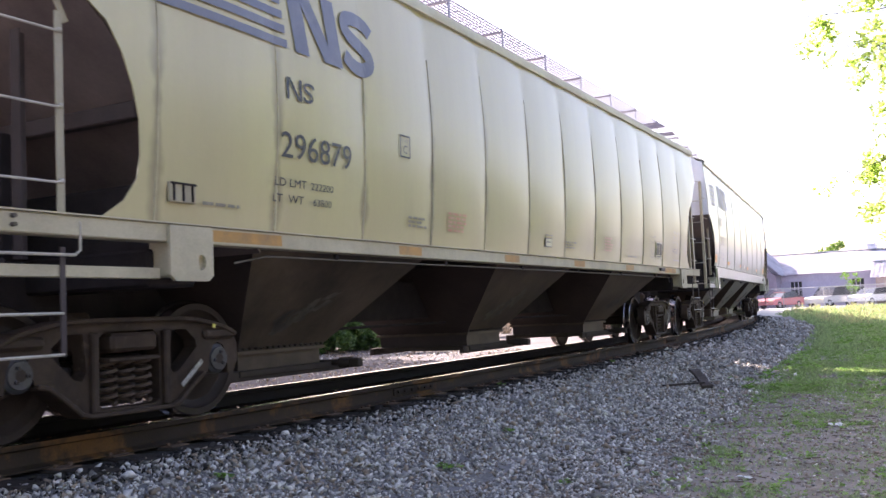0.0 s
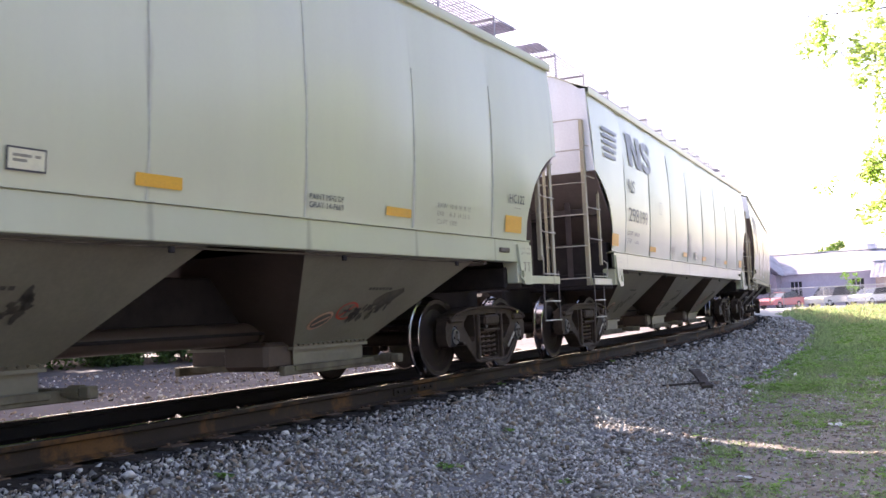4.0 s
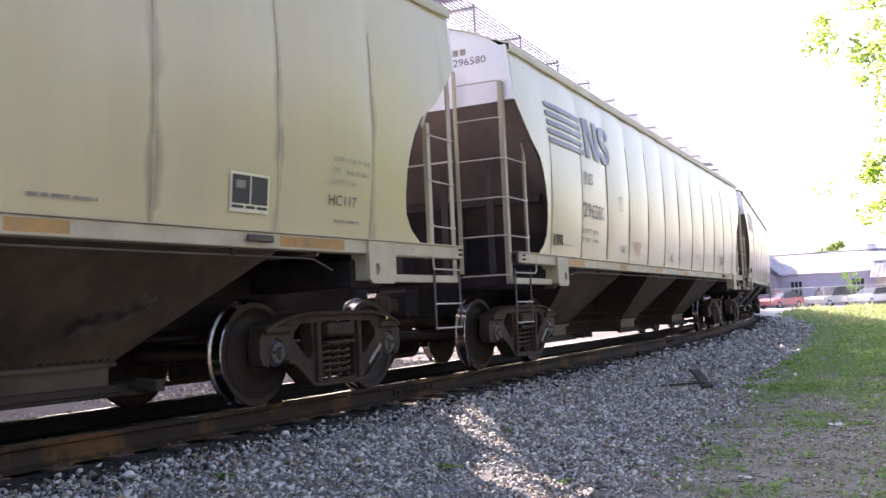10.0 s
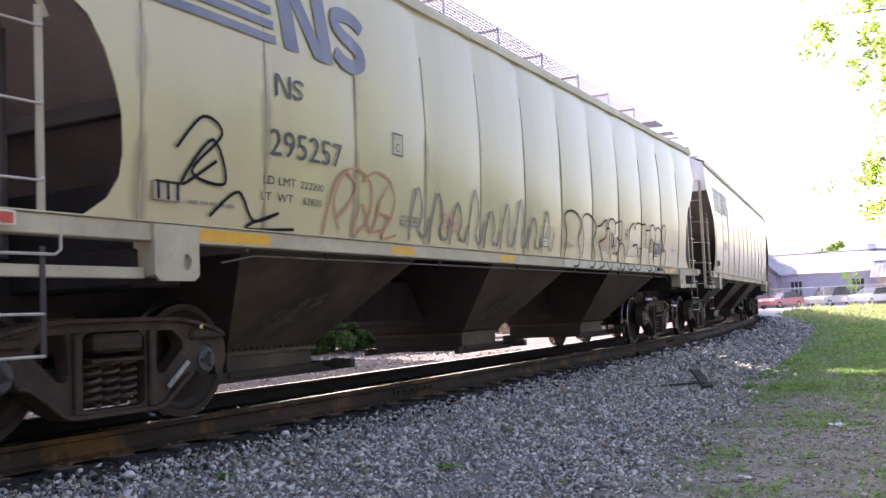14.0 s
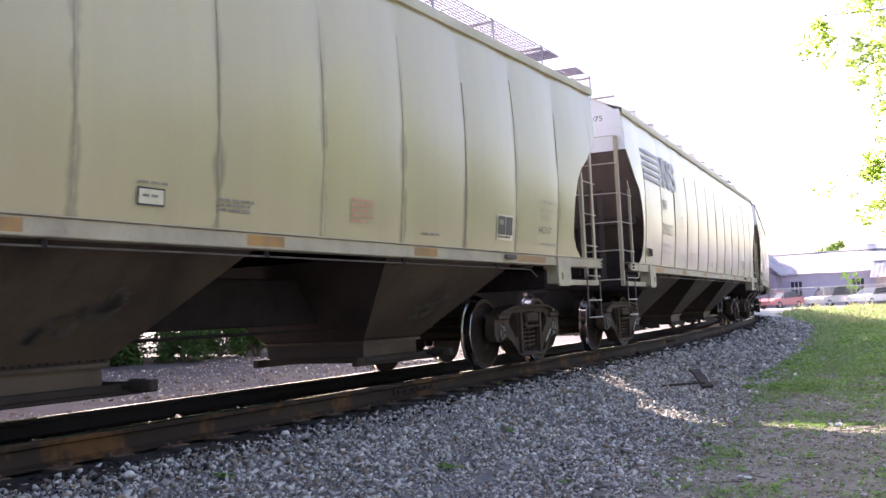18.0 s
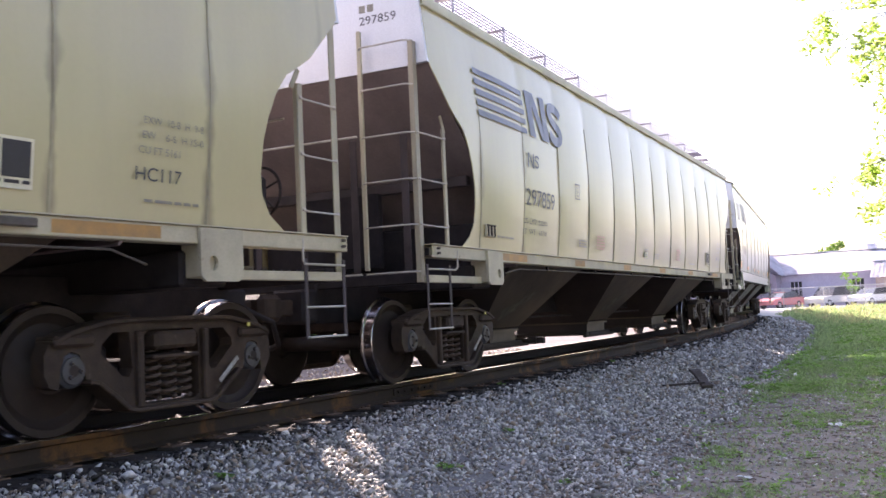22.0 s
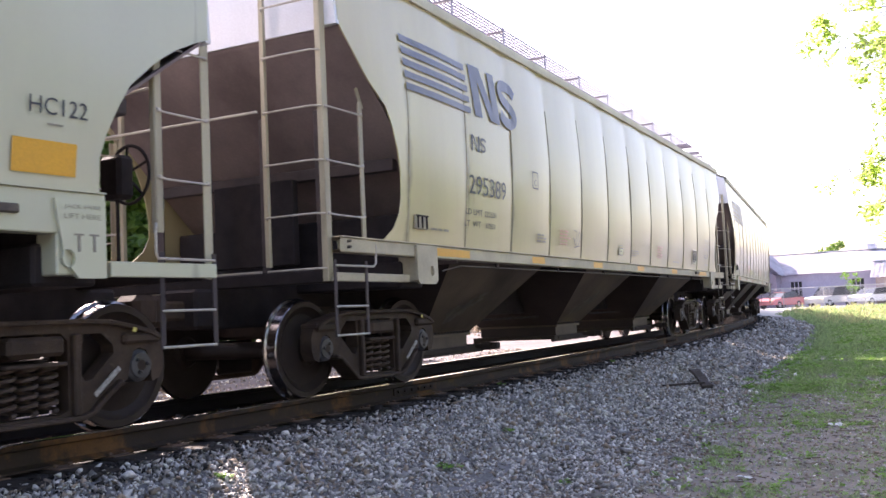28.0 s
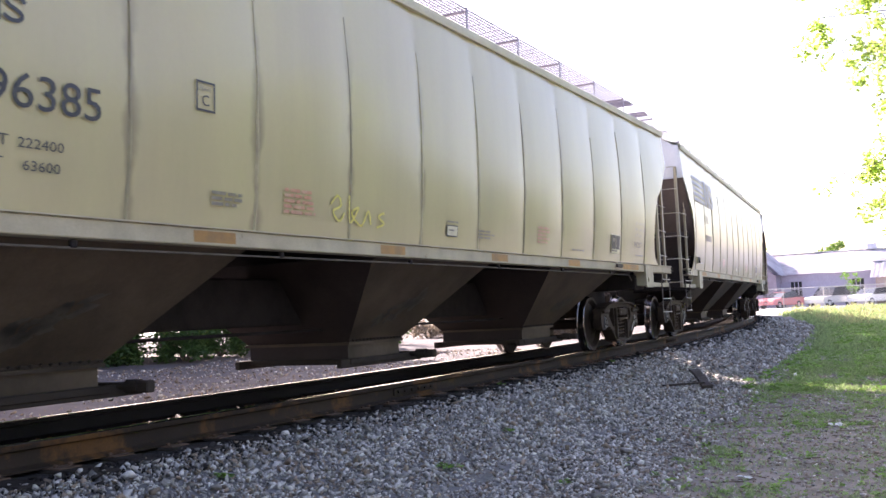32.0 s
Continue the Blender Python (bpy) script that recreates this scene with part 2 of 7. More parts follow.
M["stone_brown"] = material("brown ballast stone", (0.307, 0.236, 0.178), 0.75, dark=(0.158, 0.121, 0.100), scale=9, fine=70, amount=0.6, bump=0.3, island=0.45, spec=0.35)
M["grime"] = material("smeared dark grime", (0.050, 0.042, 0.036), 0.6, dark=(0.13, 0.11, 0.085), scale=7, amount=0.9, bump=0)
M["faint"] = material("worn pale stencil", (0.11, 0.10, 0.085), 0.6, dark=(0.16, 0.14, 0.11), scale=14, amount=0.7, bump=0)
M["straw"] = material("dead grass and leaf litter", (0.30, 0.25, 0.18), 0.8, dark=(0.17, 0.13, 0.10), scale=6, amount=0.7, bump=0, translucent=0.2, island=0.4)


def seam_stains(m, first, step, color, reach):
    """Grime that creeps out of the side seams in uneven runs."""
    nt = m.node_tree
    N, L = nt.nodes, nt.links
    hsv = [n for n in N if n.type == "HUE_SAT"][0]
    co = [n for n in N if n.type == "TEX_COORD"][0]
    info = [n for n in N if n.type == "OBJECT_INFO"][0]
    sep = N.new("ShaderNodeSeparateXYZ")
    L.new(co.outputs["Object"], sep.inputs[0])

    def calc(op, a, b=None, c=None):
        n = N.new("ShaderNodeMath")
        n.operation = op
        for i, v in enumerate((a, b, c)):
            if v is None:
                continue
            if isinstance(v, (int, float)):
                n.inputs[i].default_value = v
            else:
                L.new(v, n.inputs[i])
        return n.outputs[0]
    wob = N.new("ShaderNodeTexNoise")
    wob.inputs["Scale"].default_value, wob.inputs["Detail"].default_value = 2.2, 5
    shift = N.new("ShaderNodeVectorMath")
    shift.operation = "ADD"
    L.new(co.outputs["Object"], shift.inputs[0])
    cmb = N.new("ShaderNodeCombineXYZ")
    L.new(calc("MULTIPLY", info.outputs["Random"], 60.0), cmb.inputs[0])
    L.new(cmb.outputs[0], shift.inputs[1])
    L.new(shift.outputs[0], wob.inputs["Vector"])
    ph = calc("FRACT", calc("DIVIDE", calc("SUBTRACT", sep.outputs["Y"], first - step * 20), step))
    away = calc("MULTIPLY", calc("MINIMUM", ph, calc("SUBTRACT", 1.0, ph)), step)
    mr = N.new("ShaderNodeMapRange")
    mr.interpolation_type = "SMOOTHSTEP"
    L.new(away, mr.inputs["Value"])
    L.new(calc("MULTIPLY", calc("MAXIMUM", calc("SUBTRACT", wob.outputs["Fac"], 0.30), 0.0), reach * 4.0), mr.inputs["From Max"])
    mr.inputs["To Min"].default_value, mr.inputs["To Max"].default_value = 1.0, 0.0
    fac = calc("MULTIPLY", mr.outputs[0], calc("MINIMUM", calc("MULTIPLY", wob.outputs["Fac"], 1.5), 0.9))
    # the runs begin part of the way up the side
    rise = N.new("ShaderNodeMapRange")
    L.new(calc("ADD", sep.outputs["Z"], calc("MULTIPLY", wob.outputs["Fac"], 1.2)), rise.inputs["Value"])
    rise.inputs["From Min"].default_value, rise.inputs["From Max"].default_value = 4.25, 3.1
    fac = calc("MULTIPLY", fac, rise.outputs[0])
    old = hsv.inputs["Color"].links[0].from_socket
    mx = N.new("ShaderNodeMix")
    mx.data_type = "RGBA"
    L.new(fac, mx.inputs["Factor"])
    L.new(old, mx.inputs["A"])
    mx.inputs["B"].default_value = rgb(color)
    L.new(mx.outputs["Result"], hsv.inputs["Color"])


seam_stains(M["cream"], -7.25, 1.284, (0.27, 0.225, 0.15), 0.085)
seam_stains(M["grey"], -6.05, 1.712, (0.38, 0.36, 0.28), 0.05)


# ---------- building blocks ----------
def mesh_of(bm, name, mats, smooth=None):
    me = bpy.data.meshes.new(name)
    bmesh.ops.recalc_face_normals(bm, faces=bm.faces)
    if smooth is not None:
        for e in bm.edges:
            e.smooth = len(e.link_faces) != 2 or e.calc_face_angle(0) < radians(smooth)
        for f in bm.faces:
            f.smooth = True
    bm.to_mesh(me)
    bm.free()
    for m in (mats if isinstance(mats, (list, tuple)) else [mats]):
        me.materials.append(m)
    return me


def part(name, bm, mats, parent=None, label="", smooth=None):
    """Links a bmesh as one mesh object under a thing or a part."""
    ob = new(name, mesh_of(bm, name, mats, smooth))
    if parent:
        ob.parent = parent
    return tagged(ob, label)


def again(ob, name, m, parent=None):
    """One more object on the same mesh."""
    o = new(name, ob.data)
    o.parent = parent if parent else ob.parent
    o.matrix_basis = m
    if "label" in ob:
        o["label"] = ob["label"]
    return o


def box(bm, c, s, bevel=0.0, rot=None, mat=0):
    m = Matrix.Translation(c) @ (rot if rot else Matrix.Identity(4)) @ Matrix.Diagonal((s[0], s[1], s[2], 1))
    vs = bmesh.ops.create_cube(bm, size=1.0, matrix=m)["verts"]
    fs = {f for v in vs for f in v.link_faces}
    if bevel:
        es = {e for v in vs for e in v.link_edges}
        r = bmesh.ops.bevel(bm, geom=list(es), offset=bevel, segments=1, affect="EDGES", profile=0.5)
        fs = set(r["faces"]) | {f for f in fs if f.is_valid}
    for f in fs:
        f.material_index = mat
    return fs


def tube(bm, pts, r, n=8, mat=0, caps=True):
    """A round bar along points."""
    pts = [Vector(p) for p in pts]
    rings = []
    up = None
    for i, p in enumerate(pts):
        d = (pts[min(i + 1, len(pts) - 1)] - pts[max(i - 1, 0)]).normalized()
        if up is None:
            up = Vector((0, 0, 1)) if abs(d.z) < 0.9 else Vector((1, 0, 0))
        a = d.cross(up).normalized()
        up = a.cross(d).normalized()
        rr = r[i] if isinstance(r, (list, tuple)) else r
        rings.append([bm.verts.new(p + (a * math.cos(t) + up * math.sin(t)) * rr) for t in [2 * math.pi * k / n for k in range(n)]])
    for A, B in zip(rings, rings[1:]):
        for k in range(n):
            bm.faces.new((A[k], A[(k + 1) % n], B[(k + 1) % n], B[k])).material_index = mat
    if caps:
        bm.faces.new(rings[0]).material_index = mat
        bm.faces.new(rings[-1]).material_index = mat


def lathe_x(bm, prof, n=40, mats=None, c=(0, 0, 0)):
    """Turns (x, r) pairs about the x axis."""
    rings = [[bm.verts.new((c[0] + x, c[1] + r * math.sin(2 * math.pi * k / n), c[2] + r * math.cos(2 * math.pi * k / n))) for k in range(n)] for x, r in prof]
    for i, (A, B) in enumerate(zip(rings, rings[1:])):
        for k in range(n):
            f = bm.faces.new((A[k], A[(k + 1) % n], B[(k + 1) % n], B[k]))
            f.material_index = mats[i] if mats else 0
    for ring in (rings[0], rings[-1]):
        bm.faces.new(ring)


def prism(bm, outline, x0, x1, holes=(), mat=0):
    """A plate cut from (y, z) outlines with holes, between x0 and x1."""
    edges = []
    for loop in (outline, *holes):
        vs = [bm.verts.new((x0, y, z)) for y, z in loop]
        edges += [bm.edges.new((a, b)) for a, b in zip(vs, vs[1:] + vs[:1])]
    r = bmesh.ops.triangle_fill(bm, edges=edges, use_beauty=True, use_dissolve=False)
    fs = [g for g in r["geom"] if isinstance(g, bmesh.types.BMFace)]
    ex = bmesh.ops.extrude_face_region(bm, geom=fs)
    bmesh.ops.translate(bm, verts=[g for g in ex["geom"] if isinstance(g, bmesh.types.BMVert)], vec=(x1 - x0, 0, 0))
    for f in bm.faces:
        if f.material_index == 0:
            f.material_index = mat


def quad_sheet(bm, rows, mat=0):
    """Faces over a grid of points."""
    vs = [[bm.verts.new(p) for p in row] for row in rows]
    for A, B in zip(vs, vs[1:]):
        for k in range(len(A) - 1):
            bm.faces.new((A[k], A[k + 1], B[k + 1], B[k])).material_index = mat


def thing(name, label, category, group="", kind=""):
    return tagged(new(name), label, category, group, kind)


# ---------- the track: a left-hand curve, rail tops at z = 0 ----------
CURVE = 0.0047
RAD = 1.0 / CURVE


def on_track(s):
    a = CURVE * s
    return Vector((-RAD * (1 - math.cos(a)), RAD * math.sin(a), 0.0)), a


def track_point(s, lat, z=0.0):
    p, a = on_track(s)
    return Vector((p.x + lat * math.cos(a), p.y + lat * math.sin(a), z))


def lat_of(x, y):
    return math.hypot(x + RAD, y) - RAD


SHAPE_NEAR = ((0.0, -0.215), (1.30, -0.215), (1.62, -0.24), (2.9, -0.53), (3.6, -0.585), (5.0, -0.60), (8.0, -0.62), (30.0, -0.62), (4000.0, -0.62))
SHAPE_FAR = ((0.0, -0.215), (1.30, -0.215), (1.62, -0.24), (2.6, -0.42), (4.0, -0.44), (8.0, -0.36), (14.0, -0.28), (22.0, -0.2), (4000.0, -0.2))


def ground_z(x, y):
    lat = lat_of(x, y)
    tab = SHAPE_NEAR if lat >= 0 else SHAPE_FAR
    d = abs(lat)
    for (a, za), (b, zb) in zip(tab, tab[1:]):
        if d <= b:
            z = za + (zb - za) * (d - a) / (b - a)
            break
    if d > 1.4:
        k = min(1.0, (d - 1.4) / 1.5)
        z += k * (0.035 * noise.noise((x * 0.9, y * 0.9, 3.1)) + 0.05 * noise.noise((x * 0.21, y * 0.21, 7.7)))
        if lat < 0:
            z += k * 0.05 * noise.noise((x * 0.45, y * 0.45, 1.7))
    if lat > 3.0 and y > 56.0:
        f = min(1.0, (y - 56.0) / 22.0)
        z += 0.50 * f * f * (3 - 2 * f) * min(1.0, (lat - 3.0) / 2.0)
    # a low heap of spoil behind the track
    hx, hy = x + 6.3, y - 8.4
    z += 0.34 * math.exp(-(hx * hx / 0.5 + hy * hy / 0.35)) if lat < 0 else 0.0
    return z


def spread(stops):
    """Coordinates from (start, end, step) stretches."""
    out = []
    for a, b, h in stops:
        n = max(1, int(round((b - a) / h)))
        out += [a + (b - a) * i / n for i in range(n)]
    return out + [stops[-1][1]]


def ground_material():
    m = material("ballast, dirt and turf", (0.17, 0.163, 0.163), 0.9, dark=(0.075, 0.072, 0.072), scale=14, fine=55, amount=0.7, bump=0.9, bump_scale=30)
    nt = m.node_tree
    N, L = nt.nodes, nt.links
    hsv = [n for n in N if n.type == "HUE_SAT"][0]
    bsdf = N["Principled BSDF"]
    co = [n for n in N if n.type == "TEX_COORD"][0]
    mv = N.new("ShaderNodeVectorMath")
    mv.operation = "ADD"
    mv.inputs[1].default_value = (RAD, 0, 0)
    L.new(co.outputs["Object"], mv.inputs[0])
    flat = N.new("ShaderNodeVectorMath")
    flat.operation = "MULTIPLY"
    flat.inputs[1].default_value = (1, 1, 0)
    L.new(mv.outputs[0], flat.inputs[0])
    ln = N.new("ShaderNodeVectorMath")
    ln.operation = "LENGTH"
    L.new(flat.outputs[0], ln.inputs[0])
    wob = N.new("ShaderNodeTexNoise")
    wob.inputs["Scale"].default_value, wob.inputs["Detail"].default_value = 0.8, 5
    L.new(co.outputs["Object"], wob.inputs["Vector"])
    wm = N.new("ShaderNodeMath")
    wm.operation = "MULTIPLY_ADD"
    wm.inputs[1].default_value = 2.4
    L.new(wob.outputs["Fac"], wm.inputs[0])
    L.new(ln.outputs["Value"], wm.inputs[2])

    def band(a, b):
        r = N.new("ShaderNodeMapRange")
        r.inputs["From Min"].default_value, r.inputs["From Max"].default_value = RAD + 1.2 + a, RAD + 1.2 + b
        L.new(wm.outputs[0], r.inputs["Value"])
        return r.outputs[0]

    def over(color_in, fac, color):
        x = N.new("ShaderNodeMix")
        x.data_type = "RGBA"
        L.new(fac, x.inputs["Factor"])
        L.new(color_in, x.inputs["A"])
        if isinstance(color, tuple):
            x.inputs["B"].default_value = rgb(color)
        else:
            L.new(color, x.inputs["B"])
        return x.outputs["Result"]

    patch = N.new("ShaderNodeTexNoise")
    patch.inputs["Scale"].default_value, patch.inputs["Detail"].default_value, patch.inputs["Roughness"].default_value = 1.6, 7, 0.65
    L.new(co.outputs["Object"], patch.inputs["Vector"])
    soil = N.new("ShaderNodeMix")
    soil.data_type = "RGBA"
    soil.inputs["A"].default_value, soil.inputs["B"].default_value = rgb((0.25, 0.215, 0.195)), rgb((0.15, 0.145, 0.10))
    pr = N.new("ShaderNodeMapRange")
    pr.inputs["From Min"].default_value, pr.inputs["From Max"].default_value = 0.45, 0.62
    L.new(patch.outputs["Fac"], pr.inputs["Value"])
    L.new(pr.outputs[0], soil.inputs["Factor"])
    c = over(hsv.outputs["Color"], band(3.5, 4.5), soil.outputs["Result"])
    far = N.new("ShaderNodeMapRange")
    far.inputs["From Min"].default_value, far.inputs["From Max"].default_value = RAD + 1.2 - 2.0, RAD + 1.2 - 3.2
    L.new(wm.outputs[0], far.inputs["Value"])
    gravel = N.new("ShaderNodeMix")
    gravel.data_type = "RGBA"
    gravel.inputs["A"].default_value, gravel.inputs["B"].default_value = rgb((0.105, 0.092, 0.102)), rgb((0.072, 0.061, 0.066))
    L.new(pr.outputs[0], gravel.inputs["Factor"])
    c = over(c, far.outputs[0], gravel.outputs["Result"])
    # grime and the train's shade, painted between and just outside the rails
    lat_abs = N.new("ShaderNodeMath")
    lat_abs.operation = "SUBTRACT"
    L.new(ln.outputs["Value"], lat_abs.inputs[0])
    lat_abs.inputs[1].default_value = RAD
    la = N.new("ShaderNodeMath")
    la.operation = "ABSOLUTE"
    L.new(lat_abs.outputs[0], la.inputs[0])
    oil_shade = N.new("ShaderNodeMapRange")
    oil_shade.inputs["From Min"].default_value, oil_shade.inputs["From Max"].default_value = 1.35, 0.95
    L.new(la.outputs[0], oil_shade.inputs["Value"])
    c = over(c, oil_shade.outputs[0], (0.028, 0.024, 0.023))
    # the pale yard by the fence
    sep = N.new("ShaderNodeSeparateXYZ")
    L.new(co.outputs["Object"], sep.inputs[0])
    yard = N.new("ShaderNodeMapRange")
    yard.inputs["From Min"].default_value, yard.inputs["From Max"].default_value = 62.0, 70.0
    L.new(sep.outputs["Y"], yard.inputs["Value"])
    c = over(c, yard.outputs[0], (0.52, 0.50, 0.46))
    L.new(c, bsdf.inputs["Base Color"])
    return m


def build_ground():
    xs = spread([(-2600, -600, 500), (-600, -120, 120), (-120, -40, 16), (-40, -14, 2.2), (-14, -4, 0.6), (-4, 8, 0.3), (8, 14, 1.0), (14, 60, 6), (60, 600, 135), (600, 2600, 500)])
    ys = spread([(-2600, -600, 500), (-600, -60, 135), (-60, -8, 6), (-8, 2, 1.0), (2, 24, 0.3), (24, 60, 0.9), (60, 140, 5), (140, 600, 70), (600, 3000, 600)])
    verts = [(x, y, ground_z(x, y)) for y in ys for x in xs]
    w = len(xs)
    faces = [(j * w + i, j * w + i + 1, (j + 1) * w + i + 1, (j + 1) * w + i) for j in range(len(ys) - 1) for i in range(w - 1)]
    me = bpy.data.meshes.new("ground")
    me.from_pydata(verts, [], faces)
    for p in me.polygons:
        p.use_smooth = True
    me.materials.append(ground_material())
    tagged(new("ground", me), "grey ballast shoulder turning to dirt and patchy grass", "ground", kind="structure")


RAIL = ((-0.076, -0.186), (-0.076, -0.174), (-0.016, -0.152), (-0.009, -0.13), (-0.009, -0.055), (-0.037, -0.042), (-0.037, -0.008), (-0.028, 0.0),
        (0.028, 0.0), (0.037, -0.008), (0.037, -0.042), (0.009, -0.055), (0.009, -0.13), (0.016, -0.152), (0.076, -0.174), (0.076, -0.186))


def build_rail(lat, s0, s1, label, web="rail_side"):
    bm = bmesh.new()
    n = int((s1 - s0) / 1.5)
    rows = []
    for i in range(n + 1):
        s = s0 + (s1 - s0) * i / n
        rows.append([bm.verts.new(track_point(s, lat + a, z)) for a, z in RAIL])
    k = len(RAIL)
    for A, B in zip(rows, rows[1:]):
        for j in range(k):
            f = bm.faces.new((A[j], B[j], B[(j + 1) % k], A[(j + 1) % k]))
            f.material_index = 1 if j in (6, 7, 8) else 0
    bm.faces.new(rows[0])
    bm.faces.new(rows[-1])
    return tagged(part("rail", bm, [M[web], M["rail_top"]], smooth=40), label, "rail", "pair of rails", kind="structure")


def build_track():
    near = build_rail(0.755, -70, 190, "rust-brown steel rail with a polished head on ties")
    # the far rail has its shade in the web colour
    build_rail(-0.755, -70, 190, "dark steel rail with a bright polished head on ties", "rail_shaded")
    # joint bars with bolts on the near rail
    for s in (8.9, 20.8):
        bar = bmesh.new()
        box(bar, (0.018, 0, -0.095), (0.022, 0.86, 0.075), 0.006)
        for k in range(6):
            tube(bar, [(0.028, -0.36 + k * 0.144, -0.095), (0.052, -0.36 + k * 0.144, -0.095)], 0.016, 6)
        p, a = on_track(s)
        j = part("joint_bar", bar, M["rail_side"], near)
        j.matrix_basis = Matrix.Translation(track_point(s, 0.755)) @ Matrix.Rotation(a, 4, "Z")


def build_ties():
    bm = bmesh.new()
    box(bm, (0, 0, -0.28), (2.59, 0.23, 0.178), 0.014)
    for v in bm.verts:
        v.co += Vector((noise.noise(v.co * 7) * 0.012, noise.noise(v.co * 9) * 0.012, 0))
    base = thing("railway_tie", "weathered dark wooden tie half buried in ballast", "railway tie", "ties under the rails")
    part("timber", bm, M["tie"], base)
    for lat in (-0.755, 0.755):
        bm = bmesh.new()
        box(bm, (lat, 0, -0.189), (0.36, 0.19, 0.014), 0.004)
        for dx in (-0.10, 0.10):
            for dy in (-0.06, 0.06):
                box(bm, (lat + dx, dy, -0.176), (0.03, 0.03, 0.03), 0.006)
        part("tie_plate", bm, M["plate"], base)
    s = -12.0
    first = True
    while s < 70:
        jit = random.uniform(-0.03, 0.03)
        p, a = on_track(s + jit)
        m = Matrix.Translation(p + Vector((math.cos(a), math.sin(a), 0)) * random.uniform(-0.04, 0.05)) @ Matrix.Rotation(a + random.uniform(-0.012, 0.012), 4, "Z")
        if first:
            base.matrix_basis = m
            first = False
        else:
            copy_thing(base, m)
        s += 0.52


def scatter_mesh(name, protos, places, mat, label, category):
    """Many small pieces in one mesh: (verts, faces) prototypes at (x, y, z, size, turn, tilt, squash)."""
    V, F, base = [], [], 0
    for k, (x, y, z, size, turn, tilt, sq) in enumerate(places):
        pv, pf = protos[k % len(protos)]
        e = Euler((tilt, tilt * 0.7, turn)).to_matrix()
        R = np.array(e)
        p = (pv * np.array((size, size * sq, size * (0.5 + 0.5 * sq)))) @ R.T + np.array((x, y, z))
        V.append(p)
        F.append(pf + base)
        base += len(pv)
    V, F = np.concatenate(V), np.concatenate(F)
    me = bpy.data.meshes.new(name)
    me.vertices.add(len(V))
    me.vertices.foreach_set("co", V.ravel())
    n = F.shape[1]
    me.loops.add(F.size)
    me.loops.foreach_set("vertex_index", F.ravel().astype(np.int32))
    me.polygons.add(len(F))
    me.polygons.foreach_set("loop_start", np.arange(0, F.size, n, dtype=np.int32))
    me.polygons.foreach_set("loop_total", np.full(len(F), n, dtype=np.int32))
    me.update(calc_edges=True)
    me.materials.append(mat)
    return tagged(new(name, me), label, category, kind="stuff")


def stone_protos(n=12, seed=4):
    """Crushed stones: hulls of a few points, with flat broken faces."""
    out = []
    rng = random.Random(seed)
    for k in range(n):
        bm = bmesh.new()
        for j in range(8):
            d = Vector((rng.gauss(0, 1), rng.gauss(0, 1), rng.gauss(0, 1))).normalized() * rng.uniform(0.36, 0.62)
            bm.verts.new((d.x * 1.25, d.y * 0.85, d.z * (0.45 + 0.25 * (k % 3))))
        r = bmesh.ops.convex_hull(bm, input=bm.verts)
        bmesh.ops.delete(bm, geom=[v for v in bm.verts if not v.link_faces], context="VERTS")
        bmesh.ops.triangulate(bm, faces=bm.faces)
        bmesh.ops.recalc_face_normals(bm, faces=bm.faces)
        bm.verts.index_update()
        out.append((np.array([v.co[:] for v in bm.verts]), np.array([[v.index for v in f.verts] for f in bm.faces])))
        bm.free()
    return out


def build_ballast():
    rng = random.Random(11)
    grey, brown, pale, dark = [], [], [], []
    # (s range, lateral range, stones a square metre, size)
    for s0, s1, l0, l1, dens, size in ((-8, 1.2, 1.05, 4.6, 260, 0.05), (-8, 1.5, -0.68, 0.68, 120, 0.062), (1.2, 9, 1.05, 5.0, 1700, 0.035), (9, 16, 1.05, 4.7, 950, 0.040), (16, 30, 1.05, 4.2, 220, 0.062), (30, 56, 1.05, 4.4, 50, 0.09),
                                       (1.5, 14, -0.68, 0.68, 170, 0.062), (4, 26, -4.6, -0.95, 150, 0.05), (5, 26, -12, -4.6, 40, 0.05)):
        n = int((s1 - s0) * (l1 - l0) * dens)
        for _ in range(n):
            s, l = rng.uniform(s0, s1), rng.uniform(l0, l1)
            foot = verge(s) - 0.15
            if l > foot and rng.random() < 0.35 + (l - foot) / 0.9:
                continue
            p = track_point(s, l)
            k = size * rng.lognormvariate(0, 0.36)
            # stones under and close beside the train take the shadow-dark colour
            oily_shade = abs(l) < 1.12 or l > 0 and rng.random() < (1.75 - l) * 0.9
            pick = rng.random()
            bin_ = dark if oily_shade else brown if pick < (0.20 if l > 0 else 0.6) else pale if pick > 0.915 else grey
            bin_.append((p.x, p.y, ground_z(p.x, p.y) + k * rng.uniform(-0.10, 0.28), k, rng.uniform(0, 6.28), rng.uniform(-1.1, 1.1), rng.uniform(0.6, 1.0)))
    scatter_mesh("grimy_ballast", stone_protos(), dark, M["stone_dark"], "grimy ballast between the rails, darkened by painted train shade", "ballast")
    scatter_mesh("ballast_stones", stone_protos(), grey, M["stone"], "loose grey crushed stone ballast beside the rails", "ballast")
    scatter_mesh("brown_stones", stone_protos(), brown, M["stone_brown"], "brown stones among the grey ballast", "ballast")
    scatter_mesh("pale_stones", stone_protos(), pale, M["stone_pale"], "pale quartz stones among the grey ballast", "ballast")




# ---------- covered hopper cars: local x to the near side, y to the rear, z up from the rail ----------
class Kind:
    """The dimensions of one kind of hopper car."""


